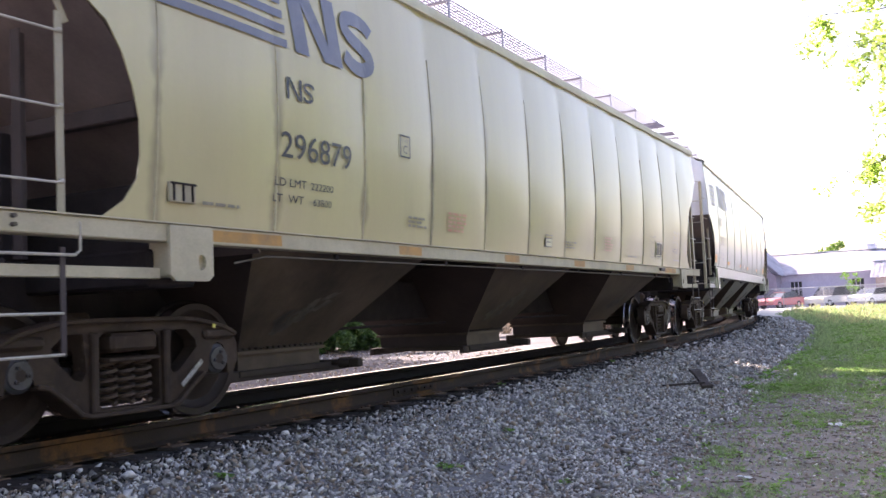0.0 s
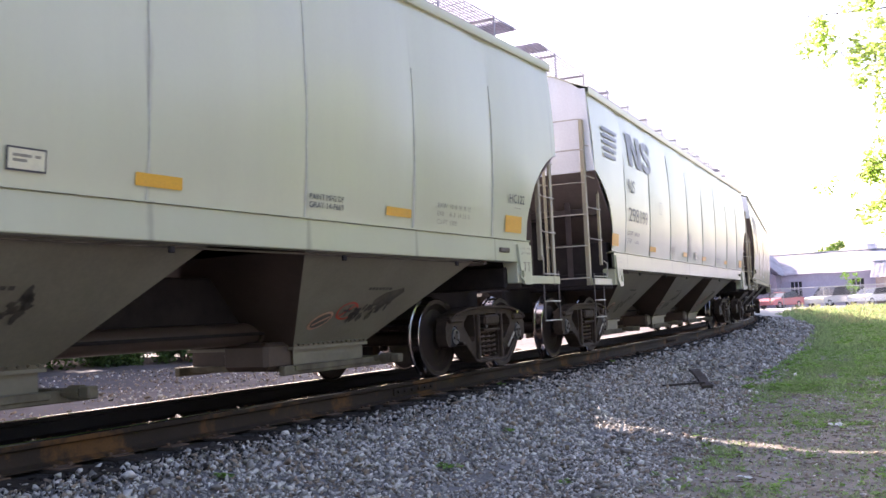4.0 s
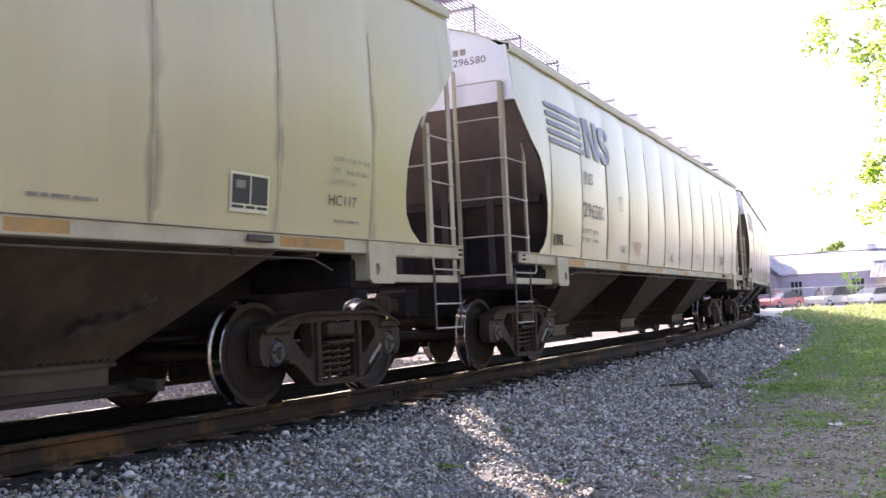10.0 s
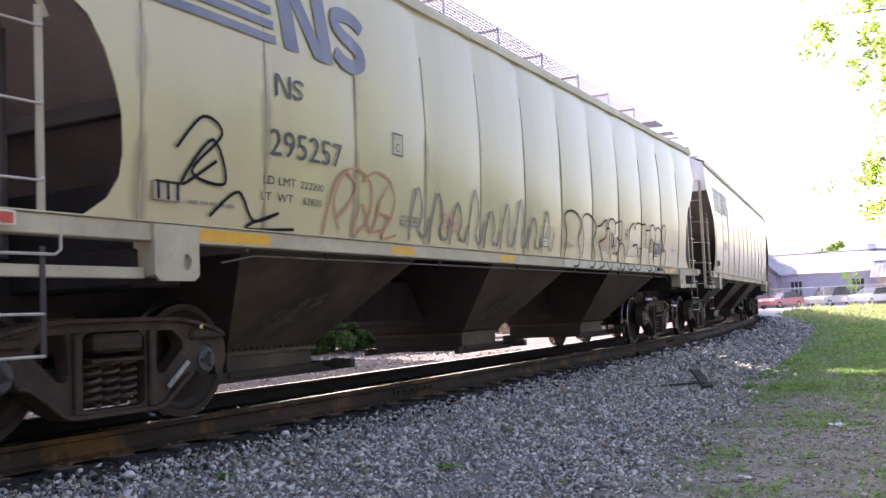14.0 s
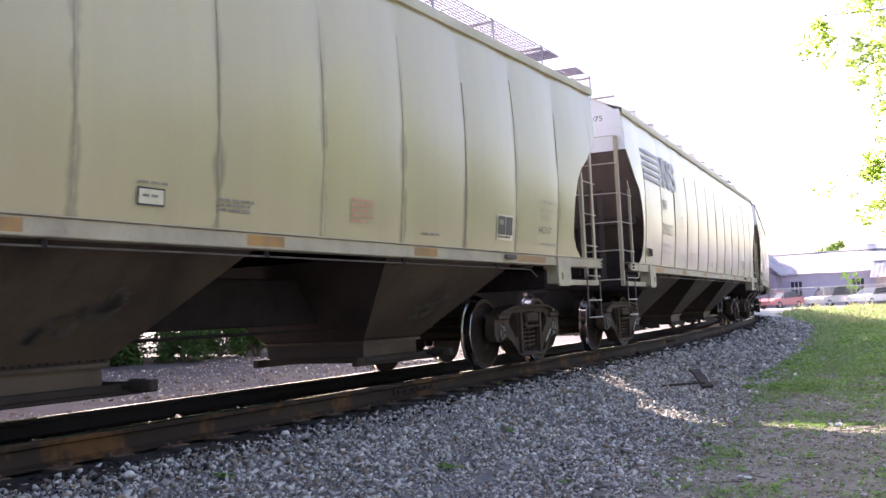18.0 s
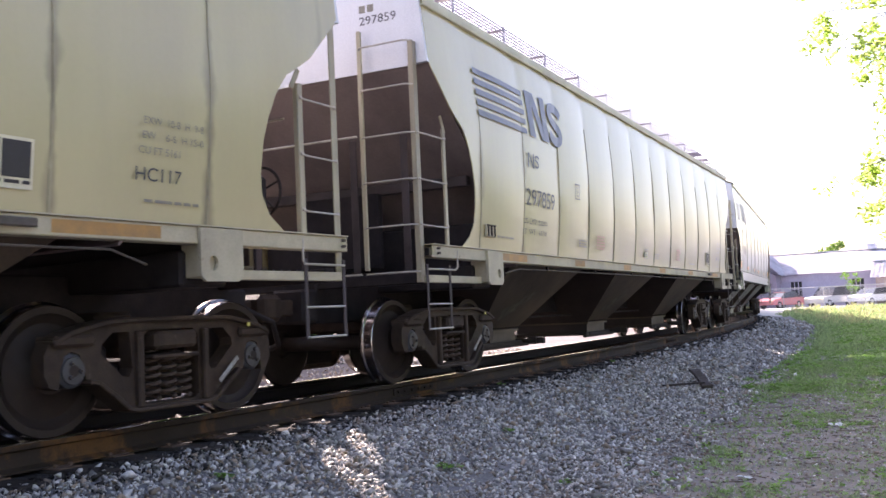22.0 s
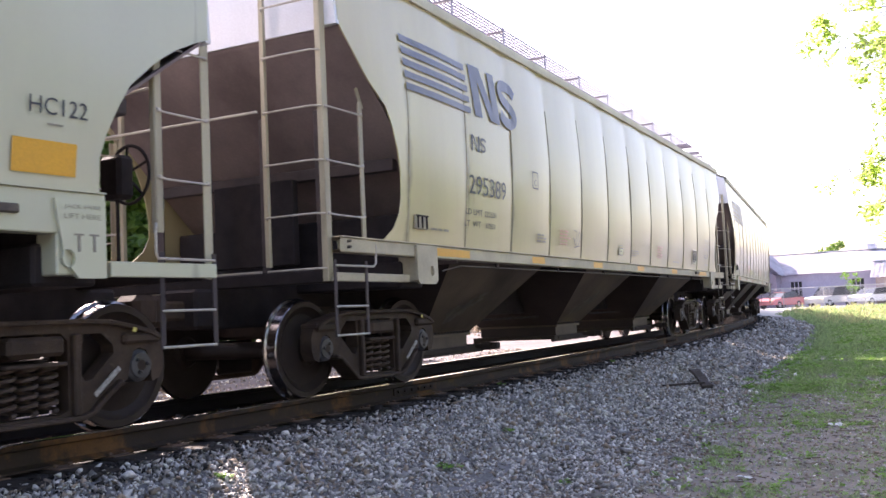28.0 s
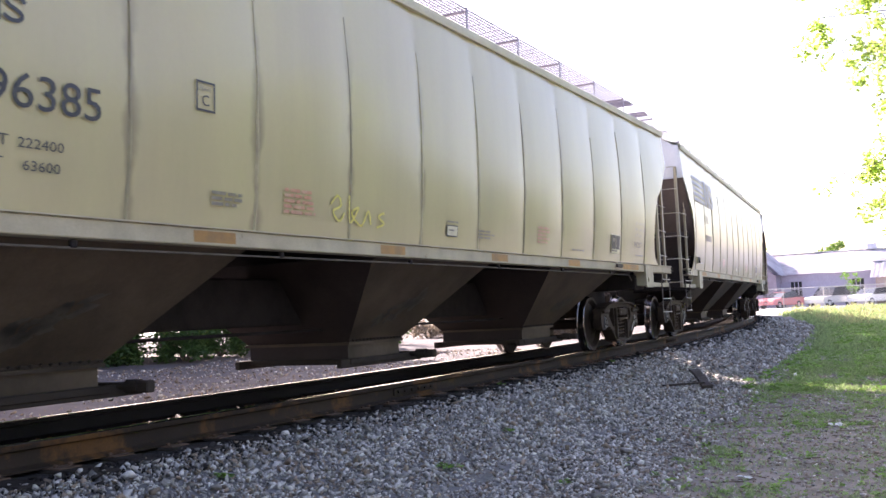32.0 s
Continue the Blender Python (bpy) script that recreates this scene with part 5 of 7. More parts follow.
    write(K, car, "EXW  10-8  H  9-8", 6.26, 6.80, 2.075, 2.125, "fade", "size_stencil")
    write(K, car, "EW    6-6  H 15-0", 6.25, 6.80, 1.975, 2.025, "fade", "size_stencil")
    write(K, car, "CU FT 5161", 6.22, 6.58, 1.875, 1.925, "fade", "size_stencil")
    write(K, car, CODES.get(i, "HC117"), 6.20, 6.60, 1.695, 1.785, "ink", "inspection_code")
    bars(K, car, 6.28, 6.80, 1.54, 1.575, 1, "fade", "small_stencil", rng)
    # reflectors on the sill
    ref = "orange" if i in FRESH else "orange_dirty"
    for u0, u1 in ((-6.76, -5.92), (-4.10, -3.66), (-1.64, -1.20), (0.75, 1.19), (3.19, 3.64), (5.58, 6.42)):
        patch(K, car, u0, u1, 1.317, 1.400, ref, "reflector", 0.002)
    bm = bmesh.new()
    box(bm, (1.64, 5.32, 1.365), (0.035, 0.28, 0.055), 0.008)
    part("data_tag", bm, M["pipe"], car)
    # number on the pale front end
    if i in NUMBERS:
        co, fs = glyphs(NUMBERS[i])
        me = bpy.data.meshes.new("end_number")
        me.from_pydata([(0.83 + x * 0.44, -(K.half - 0.03) - 0.024, 3.79 + y * 0.09) for x, y in co], [], fs)
        me.materials.append(M["ink"])
        o = new("end_number", me)
        o.parent = car
    pts, fs = [], []
    for x in (0.83, 0.93):
        k = len(pts)
        pts += [(x, 3.92), (x + 0.075, 3.92), (x + 0.075, 4.0), (x, 4.0)]
        fs.append((k, k + 1, k + 2, k + 3))
    me = bpy.data.meshes.new("end_mark")
    me.from_pydata([(x, -(K.half - 0.03) - 0.024, z) for x, z in pts], [], fs)
    me.materials.append(M["fade"])
    o = new("end_mark", me)
    o.parent = car


def letter_b(i, car):
    K, rng = KB, random.Random(80 + i)
    for k in range(5):
        w = 3.02 + 0.105 * k
        patch(K, car, -7.30, -6.60 + 0.05 * k, w, w + 0.06, "logo", "emblem_stripe", skew=0.05)
    emblem(K, car, -5.72, 3.07, 3.62, -4.08, 1)
    emblem(K, car, -5.88, 2.60, 2.82, -5.47, 0.6, "ink", "reporting_mark")
    if i in NUMBERS:
        write(K, car, NUMBERS[i], -5.90, -4.60, 2.12, 2.35, name="car_number")
        a, b = LIMITS.get(i, ("225600", "60400"))
        write(K, car, "LD LMT", -5.97, -5.62, 1.89, 1.96, "ink", "load_limit")
        write(K, car, a, -5.56, -5.22, 1.89, 1.95, "ink", "load_limit")
        write(K, car, "LT WT", -6.0, -5.70, 1.76, 1.83, "ink", "light_weight")
        write(K, car, b, -5.52, -5.26, 1.76, 1.82, "ink", "light_weight")
    else:
        bars(K, car, -5.90, -4.60, 2.12, 2.35, 1, "ink", "car_number", rng)
    for u0, u1, w0, w1 in ((-3.68, -3.665, 2.40, 2.62), (-3.475, -3.46, 2.40, 2.62), (-3.665, -3.475, 2.605, 2.62), (-3.665, -3.475, 2.40, 2.415)):
        patch(K, car, u0, u1, w0, w1, "ink", "plate_frame")
    write(K, car, "PLATE", -3.65, -3.50, 2.545, 2.575, "fade", "plate_mark")
    write(K, car, "C", -3.61, -3.53, 2.44, 2.52, "ink", "plate_mark")
    for u0, u1, w0, w1 in ((-6.94, -6.53, 1.67, 1.86), (-4.38, -3.94, 1.68, 1.77), (-1.47, -1.06, 1.69, 1.78), (0.68, 1.10, 1.68, 1.77), (3.70, 4.16, 1.685, 1.77), (6.23, 6.66, 1.66, 1.86)):
        patch(K, car, u0, u1, w0, w1, "orange", "reflector")
    bars(K, car, -2.66, -2.24, 1.70, 1.85, 4, "fade", "small_stencil", rng)
    bars(K, car, -0.92, -0.58, 1.70, 2.20, 11, "fade", "small_stencil", rng)
    patch(K, car, -0.292, -0.018, 1.678, 1.822, "ink", "label_border", 0.003)
    patch(K, car, -0.28, -0.03, 1.69, 1.81, "white_sheet", "label_plate", 0.005)
    bars(K, car, -0.25, -0.06, 1.72, 1.78, 2, "fade", "label_text", rng).location.x = 0.003
    write(K, car, "PAINT MFG DF", 2.55, 3.02, 1.745, 1.795, "ink", "paint_stencil")
    write(K, car, "GRAY 14-F669", 2.55, 3.02, 1.675, 1.725, "ink", "paint_stencil")
    write(K, car, "EXW  10-8  H  8-10", 4.66, 5.36, 1.83, 1.88, "fade", "size_stencil")
    write(K, car, "EW    8-3  H 15-0", 4.65, 5.34, 1.745, 1.795, "fade", "size_stencil")
    write(K, car, "CU FT  5200", 4.64, 5.06, 1.66, 1.71, "fade", "size_stencil")
    write(K, car, "HC122", 6.33, 6.73, 2.015, 2.12, "ink", "inspection_code")
    bars(K, car, 6.45, 6.62, 1.945, 1.965, 1, "fade", "small_stencil", rng)
    for sg in (-1, 1):
        uc = sg * (K.ends[0][1] - 0.18)
        ve = side_v(K, K.ribs[0], K.side_low) + 0.078
        for text, w in (("JACK HERE", 1.455), ("LIFT HERE", 1.40)):
            co, fs = glyphs(text)
            me = bpy.data.meshes.new("jacking_stencil")
            me.from_pydata([(ve, uc - 0.12 + x * 0.26, w + y * 0.032) for x, y in co], [], fs)
            me.materials.append(M["fade"])
            o = new("jacking_stencil", me)
            o["kind"] = "stuff"
            o.parent = car
        bm = bmesh.new()
        for k in (-0.02, 0.09):
            box(bm, (ve, uc + k, 1.25), (0.003, 0.02, 0.10))
            box(bm, (ve, uc + k, 1.305), (0.003, 0.07, 0.012))
        part("jacking_arrow", bm, M["fade"], car)
    bm = bmesh.new()
    box(bm, (1.61, 6.15, 1.44), (0.04, 0.22, 0.055), 0.008)
    part("data_tag", bm, M["pipe"], car)
    # no-step disc and a scrawl on the last bay's slope
    b = K.bays[2]

    def slope_mark(name, mat, polys):
        pts, fs = [], []
        wt, wb = K.sill[0] + 0.02, 0.46
        for pl in polys:
            k = len(pts)
            pts.extend(pl)
            fs.append(tuple(range(k, k + len(pl))))
        me = bpy.data.meshes.new(name)
        me.from_pydata([(0.66 + (1.47 - 0.66) * (w - wb) / (wt - wb) + 0.008, u, w) for u, w in pts], [], fs)
        me.materials.append(mat)
        o = new(name, me)
        o.parent = car
    ring = [(3.86 + 0.16 * math.cos(t), 0.80 + 0.085 * math.sin(t)) for t in [k * math.pi / 12 for k in range(25)]]
    inner = [(3.86 + 0.135 * math.cos(t), 0.80 + 0.068 * math.sin(t)) for t in [k * math.pi / 12 for k in range(25)]]
    slope_mark("warning_ring", M["red_lamp"], [[ring[k], ring[k + 1], inner[k + 1], inner[k]] for k in range(24)] + [[(3.75, 0.745), (3.78, 0.74), (3.97, 0.855), (3.94, 0.86)]])
    slope_mark("warning_sign", M["ink"], [[(3.80, 0.79), (3.92, 0.79), (3.92, 0.81), (3.80, 0.81)], [(3.85, 0.75), (3.87, 0.75), (3.87, 0.85), (3.85, 0.85)]])
    slope_mark("vibrator_bracket_stain", M["pipe"], [[(4.22, 0.84), (4.50, 0.86), (4.66, 0.98), (4.60, 1.02), (4.32, 0.97), (4.20, 0.90)]])


def graffiti(i, car):
    K = KA
    if i == 5:
        r = random.Random(9)
        # bubble letters with rounded feet that spill over the sill
        first = [([(1.91, 1.95), (2.02, 1.96), (2.29, 2.06), (2.31, 1.92), (2.28, 1.80), (1.98, 1.70), (2.05, 1.60), (2.20, 1.39), (2.12, 1.34), (1.94, 1.31)], False),
                 ([(2.31, 1.91), (2.45, 1.94), (2.45, 1.72), (2.49, 1.57), (2.61, 1.40), (2.54, 1.31), (2.44, 1.33), (2.34, 1.42)], False),
                 ([(2.35, 1.92), (2.42, 2.05), (2.55, 2.10), (2.69, 2.09), (2.77, 1.96), (2.65, 1.70), (2.73, 1.68), (2.72, 1.58), (2.66, 1.56)], False)]
        spray(K, car, first, 0.025, "spray_black", "bubble_graffiti")
        second = [([(2.77, 2.04), (3.07, 2.10), (3.12, 2.05), (3.11, 1.82), (3.02, 1.78)], False),
                  ([(2.79, 1.67), (2.84, 1.79), (2.95, 1.82), (3.03, 1.74), (2.99, 1.62), (2.81, 1.56), (2.91, 1.56), (3.02, 1.40), (2.92, 1.31), (2.81, 1.36)], False),
                  ([(3.02, 1.71), (3.13, 1.75), (3.25, 1.67), (3.29, 1.53), (3.26, 1.37), (3.12, 1.31), (3.02, 1.31)], False), ([(2.56, 1.80), (2.60, 1.88), (2.65, 1.80), (2.60, 1.62)], True)]
        spray(K, car, second, 0.025, "spray_black", "bubble_graffiti")
        third = [([(3.33, 1.56), (3.46, 1.67), (3.49, 1.90), (3.58, 2.04), (3.74, 2.10), (3.82, 2.01), (3.94, 2.12), (4.30, 2.12), (4.48, 2.12), (4.50, 1.82), (4.52, 1.72)], False),
                 ([(3.70, 1.72), (3.96, 1.75), (4.02, 1.55), (4.10, 1.70), (4.26, 1.66), (4.06, 1.50), (4.16, 1.38), (4.00, 1.32), (3.86, 1.34), (3.80, 1.40)], False),
                 ([(3.40, 1.42), (3.48, 1.33), (3.66, 1.33), (3.76, 1.42)], False)]
        spray(K, car, third, 0.025, "spray_black", "bubble_graffiti")
        fourth = [([(4.52, 2.03), (4.69, 2.04), (4.75, 2.02), (4.73, 1.86), (4.69, 1.66), (4.70, 1.55), (4.80, 1.37), (4.73, 1.33), (4.64, 1.32), (4.56, 1.38)], False),
                  ([(4.70, 2.04), (4.82, 2.13), (4.95, 2.15), (5.11, 2.04), (5.09, 1.93), (4.98, 1.72), (5.04, 1.64), (4.97, 1.54), (5.06, 1.44), (5.08, 1.36), (4.97, 1.30), (4.85, 1.34), (4.80, 1.40)], False),
                  ([(4.72, 1.65), (4.77, 1.68), (4.79, 1.85), (4.84, 1.90), (4.88, 1.86), (4.82, 1.70), (4.86, 1.66)], False)]
        spray(K, car, fourth, 0.026, "spray_black", "bubble_graffiti")
        last = [([(5.10, 2.07), (5.22, 2.12), (5.41, 2.10), (5.48, 1.98), (5.42, 1.66), (5.50, 1.59), (5.60, 1.36), (5.69, 1.32), (5.74, 1.42)], False),
                ([(5.66, 1.77), (5.58, 1.96), (5.59, 2.12), (5.69, 2.20), (5.80, 2.15), (5.78, 1.99)], True),
                ([(5.45, 1.67), (5.50, 1.73), (5.60, 1.75), (5.66, 1.69), (5.73, 1.74), (5.82, 1.68), (5.83, 1.55), (5.73, 1.39)], False)]
        spray(K, car, last, 0.026, "spray_black", "bubble_graffiti")
        start = []
        u = 0.55
        for k in range(2):
            start.append(([(u, 1.45), (u + 0.05, 1.75), (u - 0.03, 2.0), (u + 0.2, 2.1), (u + 0.5, 2.04), (u + 0.62, 1.9), (u + 0.5, 1.7), (u + 0.6, 1.5), (u + 0.5, 1.34), (u + 0.3, 1.32)], False))
            u += 0.68
        spray(K, car, start, 0.025, "spray_black", "bubble_graffiti")
        spray(K, car, [([(3.31, 1.98), (3.31, 1.80)], False), ([(3.31, 1.89), (3.39, 1.89)], False), ([(3.39, 1.99), (3.39, 1.81)], False), ([(3.52, 2.02), (3.46, 1.86)], False)], 0.02, "spray_black", "small_tag")
        write(K, car, "16", 5.89, 6.02, 1.325, 1.395, "ink", "small_stencil")
        curls = []
        u = -3.75
        for k in range(9):
            h = r.uniform(0.42, 0.66)
            curls.append(([(u, 1.46), (u + 0.05, 1.46 + h * 0.6), (u + 0.16, 1.46 + h), (u + 0.26, 1.46 + h * 0.55), (u + 0.20, 1.46 + h * 0.25), (u + 0.34, 1.46 + 0.05), (u + 0.42, 1.46 + h * 0.5)], False))
            u += 0.43
        spray(K, car, curls, 0.03, "spray_grey", "outline_graffiti")
        spray(K, car, [([(-5.2, 1.45), (-5.1, 1.8), (-4.9, 2.0), (-4.7, 1.9), (-4.85, 1.7), (-5.0, 1.6)], False), ([(-4.75, 1.48), (-4.6, 1.75), (-4.45, 1.5), (-4.3, 1.78)], False), ([(-4.2, 1.95), (-4.35, 1.7), (-4.15, 1.66), (-4.25, 1.46), (-4.0, 1.5)], False)], 0.024, "spray_red", "red_scrawl")
        spray(K, car, [([(-4.95, 1.5), (-5.05, 1.75), (-4.9, 2.0), (-4.65, 2.05), (-4.45, 1.9), (-4.5, 1.62), (-4.7, 1.46)], False), ([(-4.6, 1.95), (-4.4, 2.06), (-4.15, 2.0), (-4.05, 1.78), (-4.2, 1.56), (-4.45, 1.5)], False)], 0.022, "spray_red", "red_scrawl")
        patch(K, car, 0.5, 5.72, 1.305, 1.412, "spray_white", "white_fill", 0.003)
        spray(K, car, [([(-6.95, 1.95), (-6.7, 2.2), (-6.5, 2.1), (-6.8, 1.8), (-6.45, 1.75), (-6.6, 2.05), (-6.9, 1.7), (-6.55, 1.9)], False), ([(-6.6, 1.5), (-6.3, 1.7), (-6.1, 1.5), (-5.8, 1.58), (-6.2, 1.44), (-5.6, 1.46)], False)], 0.024, "spray_black", "black_tag")
    elif i == 11:
        spray(K, car, [([(-2.44, 1.72), (-2.34, 1.80), (-2.28, 1.72), (-2.40, 1.66), (-2.30, 1.58), (-2.22, 1.66)], False), ([(-2.15, 1.82), (-2.12, 1.58), (-2.0, 1.72), (-2.1, 1.66), (-1.95, 1.56), (-1.85, 1.70), (-1.8, 1.58)], False), ([(-1.58, 1.70), (-1.68, 1.66), (-1.58, 1.60), (-1.70, 1.56)], False)], 0.02, "spray_yellow", "yellow_tag")
    elif i in (4, 0):
        spray(K, car, [([(4.62, 1.95), (4.78, 1.92), (4.95, 1.96), (4.90, 1.85), (4.72, 1.84), (4.66, 1.88), (4.70, 1.74), (4.78, 1.62), (4.88, 1.76), (4.92, 1.86)], False), ([(4.66, 1.60), (4.80, 1.57), (4.92, 1.60)], False)], 0.008, "spray_grey", "grey_tag")
    elif i == 10:
        spray(K, car, [([(-2.52, 1.82), (-2.40, 1.80), (-2.44, 1.68), (-2.54, 1.72), (-2.42, 1.62), (-2.30, 1.80), (-2.22, 1.74), (-2.34, 1.60)], False), ([(-2.5, 1.58), (-2.2, 1.62)], False)], 0.014, "spray_grey", "grey_tag")


def red_marker(i, car):
    if i == 5:
        for u in (-8.33, 8.33):
            bm = bmesh.new()
            box(bm, (1.645, u, 1.37), (0.02, 0.2, 0.09), 0.006)
            box(bm, (1.660, u + 0.03, 1.37), (0.015, 0.08, 0.06), 0, mat=1)
            part("marker_tag", bm, [M["white_sheet"], M["red_lamp"]], car)


# ---------- plants ----------
def leaf_cloud(rng, clumps, count, size, droop=0.0):
    """Small bent leaves strewn through ball-shaped clumps: (centre, radius) pairs. Returns vertices and quads."""
    V, F = [], []
    weights = [r ** 2.2 for _, r in clumps]
    for (c, r), w in zip(clumps, weights):
        n = max(3, int(count * w / sum(weights)))
        for _ in range(n):
            d = Vector((rng.gauss(0, 1), rng.gauss(0, 1), rng.gauss(0, 1))).normalized() * r * rng.random() ** 0.45
            p = Vector(c) + Vector((d.x, d.y, d.z * 0.8))
            s = size * rng.uniform(0.6, 1.35)
            e = Euler((rng.uniform(-1.1, 1.1), rng.uniform(-1.1, 1.1), rng.uniform(0, 6.28))).to_matrix()
            k = len(V)
            for q in ((0, -0.5, 0), (0.30, 0.0, 0.07), (0, 0.55, -0.04), (-0.30, 0.0, 0.07)):
                V.append(p + e @ (Vector(q) * s))
            F.append((k, k + 1, k + 2, k + 3))
    return V, F


def leaves_object(name, V, F, mat, parent, label=""):
    me = bpy.data.meshes.new(name)
    me.from_pydata([v[:] for v in V], [], F)
    me.materials.append(mat)
    ob = new(name, me)
    ob.parent = parent
    return tagged(ob, label)


def tree(name, x, y, h, spread_r, seed, leafmat, label, leaves=5000, leaf=0.22, clear=0.3, lean=(0, 0), stout=0.34):
    rng = random.Random(seed)
    root = thing(name, label, "tree")
    root.location = (x, y, ground_z(x, y) - 0.05)
    bm = bmesh.new()
    path = [Vector((lean[0] * t * t * h + 0.12 * h * 0.1 * math.sin(3 * t + seed), lean[1] * t * t * h + 0.1 * math.cos(2.2 * t + seed) - 0.1, t * h * 0.85)) for t in [k / 8 for k in range(9)]]
    r0 = min(0.022 * h + 0.03, stout)
    tube(bm, path, [r0 * (1 - 0.85 * k / 8) * (1.35 if k == 0 else 1) for k in range(9)], 10)
    clumps = []
    limbs = 11
    for k in range(limbs):
        t = clear + (1 - clear) * (k + 0.5) / limbs * 0.95
        i = min(7, int(t * 8))
        p = path[i].lerp(path[i + 1], t * 8 - i)
        a = k * 2.4 + rng.uniform(-0.4, 0.4)
        reach = spread_r * (0.55 + 0.6 * math.sin(math.pi * min(1, (t - clear) / (1 - clear) * 0.9 + 0.12))) * rng.uniform(0.7, 1.1)
        q = p + Vector((math.cos(a) * reach, math.sin(a) * reach, h * rng.uniform(0.04, 0.14)))
        m = p.lerp(q, 0.5) + Vector((0, 0, h * 0.03))
        tube(bm, [p, m, q], [r0 * 0.32, r0 * 0.2, r0 * 0.06], 6)
        for f in (0.45, 0.7, 1.0):
            c = p.lerp(q, f) + Vector((rng.uniform(-1, 1), rng.uniform(-1, 1), rng.uniform(-0.3, 0.7))) * spread_r * 0.18
            clumps.append((c, spread_r * rng.uniform(0.18, 0.34)))
    clumps.append((path[-1] + Vector((0, 0, 0.05 * h)), spread_r * 0.3))
    part("trunk", bm, M["bark"], root, "forked grey-brown trunk", smooth=60)
    V, F = leaf_cloud(rng, clumps, leaves, leaf)
    leaves_object("crown", V, F, leafmat, root)
    return root


def bush(x, y, r, h, seed, mat, label, leaves=1500, leaf=0.13):
    rng = random.Random(seed)
    root = thing("bush", label, "bush")
    root.location = (x, y, ground_z(x, y) - 0.03)
    bm = bmesh.new()
    clumps = []
    for k in range(7):
        a = k * 2 * math.pi / 7 + rng.uniform(-0.4, 0.4)
        q = Vector((math.cos(a) * r * rng.uniform(0.3, 0.9), math.sin(a) * r * rng.uniform(0.3, 0.9), h * rng.uniform(0.45, 0.95)))
        tube(bm, [(0.05 * math.cos(a), 0.05 * math.sin(a), 0), q * 0.5 + Vector((0, 0, 0.1 * h)), q], [0.03, 0.02, 0.008], 5)
        clumps += [(q, r * rng.uniform(0.28, 0.45)), (q * 0.6, r * rng.uniform(0.25, 0.4)), (Vector((q.x, q.y, q.z * 0.35)), r * rng.uniform(0.25, 0.4))]
    part("woody_base", bm, M["bark"], root)
    V, F = leaf_cloud(rng, clumps, leaves, leaf)
    V = [Vector((v.x, v.y, max(v.z, 0.02))) for v in V]
    leaves_object("foliage", V, F, mat, root)
    return root


def build_far_side():
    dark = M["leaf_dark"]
    # a leafy wood along the far side, low enough for the sun to pass over it into the gaps between cars
    wood = [(-16.8 + 0.5 * math.sin(2.1 * k), -7.0 + 3.6 * k, (14.2 if k < 7 else 10.6) + 0.5 * math.sin(1.7 * k), 2.9, 0.10) for k in range(10)]
    wood += [(-21.6 + 0.8 * math.sin(1.3 * k), -9.0 + 4.4 * k, 13.4 + 0.7 * math.sin(2.3 * k), 3.6, 0.12) for k in range(9)]
    wood += [(-27.0, 16.0, 15.0, 4.4, 0.2), (-30.0, 27.0, 12.0, 4.0, 0.2), (-26.5, 33.0, 9.0, 3.4, 0.2)]
    for k, (x, y, h, r, cl) in enumerate(wood):
        tree("tree", x, y, h, r, 20 + k, M["leaf_mid"], "broadleaf tree in fresh leaf behind the tracks", 11000, 0.36, cl, stout=0.16)
    # hedge of shaded shrubs at the edge of the wood
    hedge = ((-15.6, 15.2, 1.5, 2.2), (-16.8, 18.9, 1.6, 2.4), (-14.2, 19.6, 1.2, 1.5), (-13.6, 21.9, 1.4, 1.8), (-12.1, 23.4, 1.1, 1.4), (-17.2, 12.0, 1.6, 2.6), (-15.8, 22.6, 1.8, 2.6), (-13.2, 25.2, 1.6, 1.8), (-14.0, 28.2, 1.5, 1.6), (-11.8, 25.6, 1.0, 1.0),
             (-18.2, 8.6, 1.7, 2.6), (-18.4, 26.4, 2.0, 3.0), (-16.2, 30.5, 1.7, 1.8), (-20.4, 20.4, 2.0, 3.2), (-15.2, 18.0, 0.9, 1.1), (-17.6, 16.8, 1.3, 1.8), (-19.4, 17.2, 1.6, 2.4), (-21.6, 17.6, 1.7, 2.6), (-12.8, 22.8, 0.8, 1.0), (-18.6, 14.4, 1.6, 2.4))
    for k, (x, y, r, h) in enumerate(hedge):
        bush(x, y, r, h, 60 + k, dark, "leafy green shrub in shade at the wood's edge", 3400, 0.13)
    # dry brush farther along
    for k, (x, y, r, h) in enumerate(((-12.5, 35.2, 1.25, 1.5), (-12.0, 39.0, 1.2, 1.05), (-14.8, 41.0, 1.5, 1.2), (-11.2, 43.5, 1.2, 1.0), (-16.5, 36.5, 1.4, 1.1), (-17.5, 44.0, 1.6, 1.2), (-9.8, 36.5, 0.8, 0.7))):
        bush(x, y, r, h, 90 + k, M["dry"], "pale dry brush on open ground behind the tracks", 1800, 0.14)


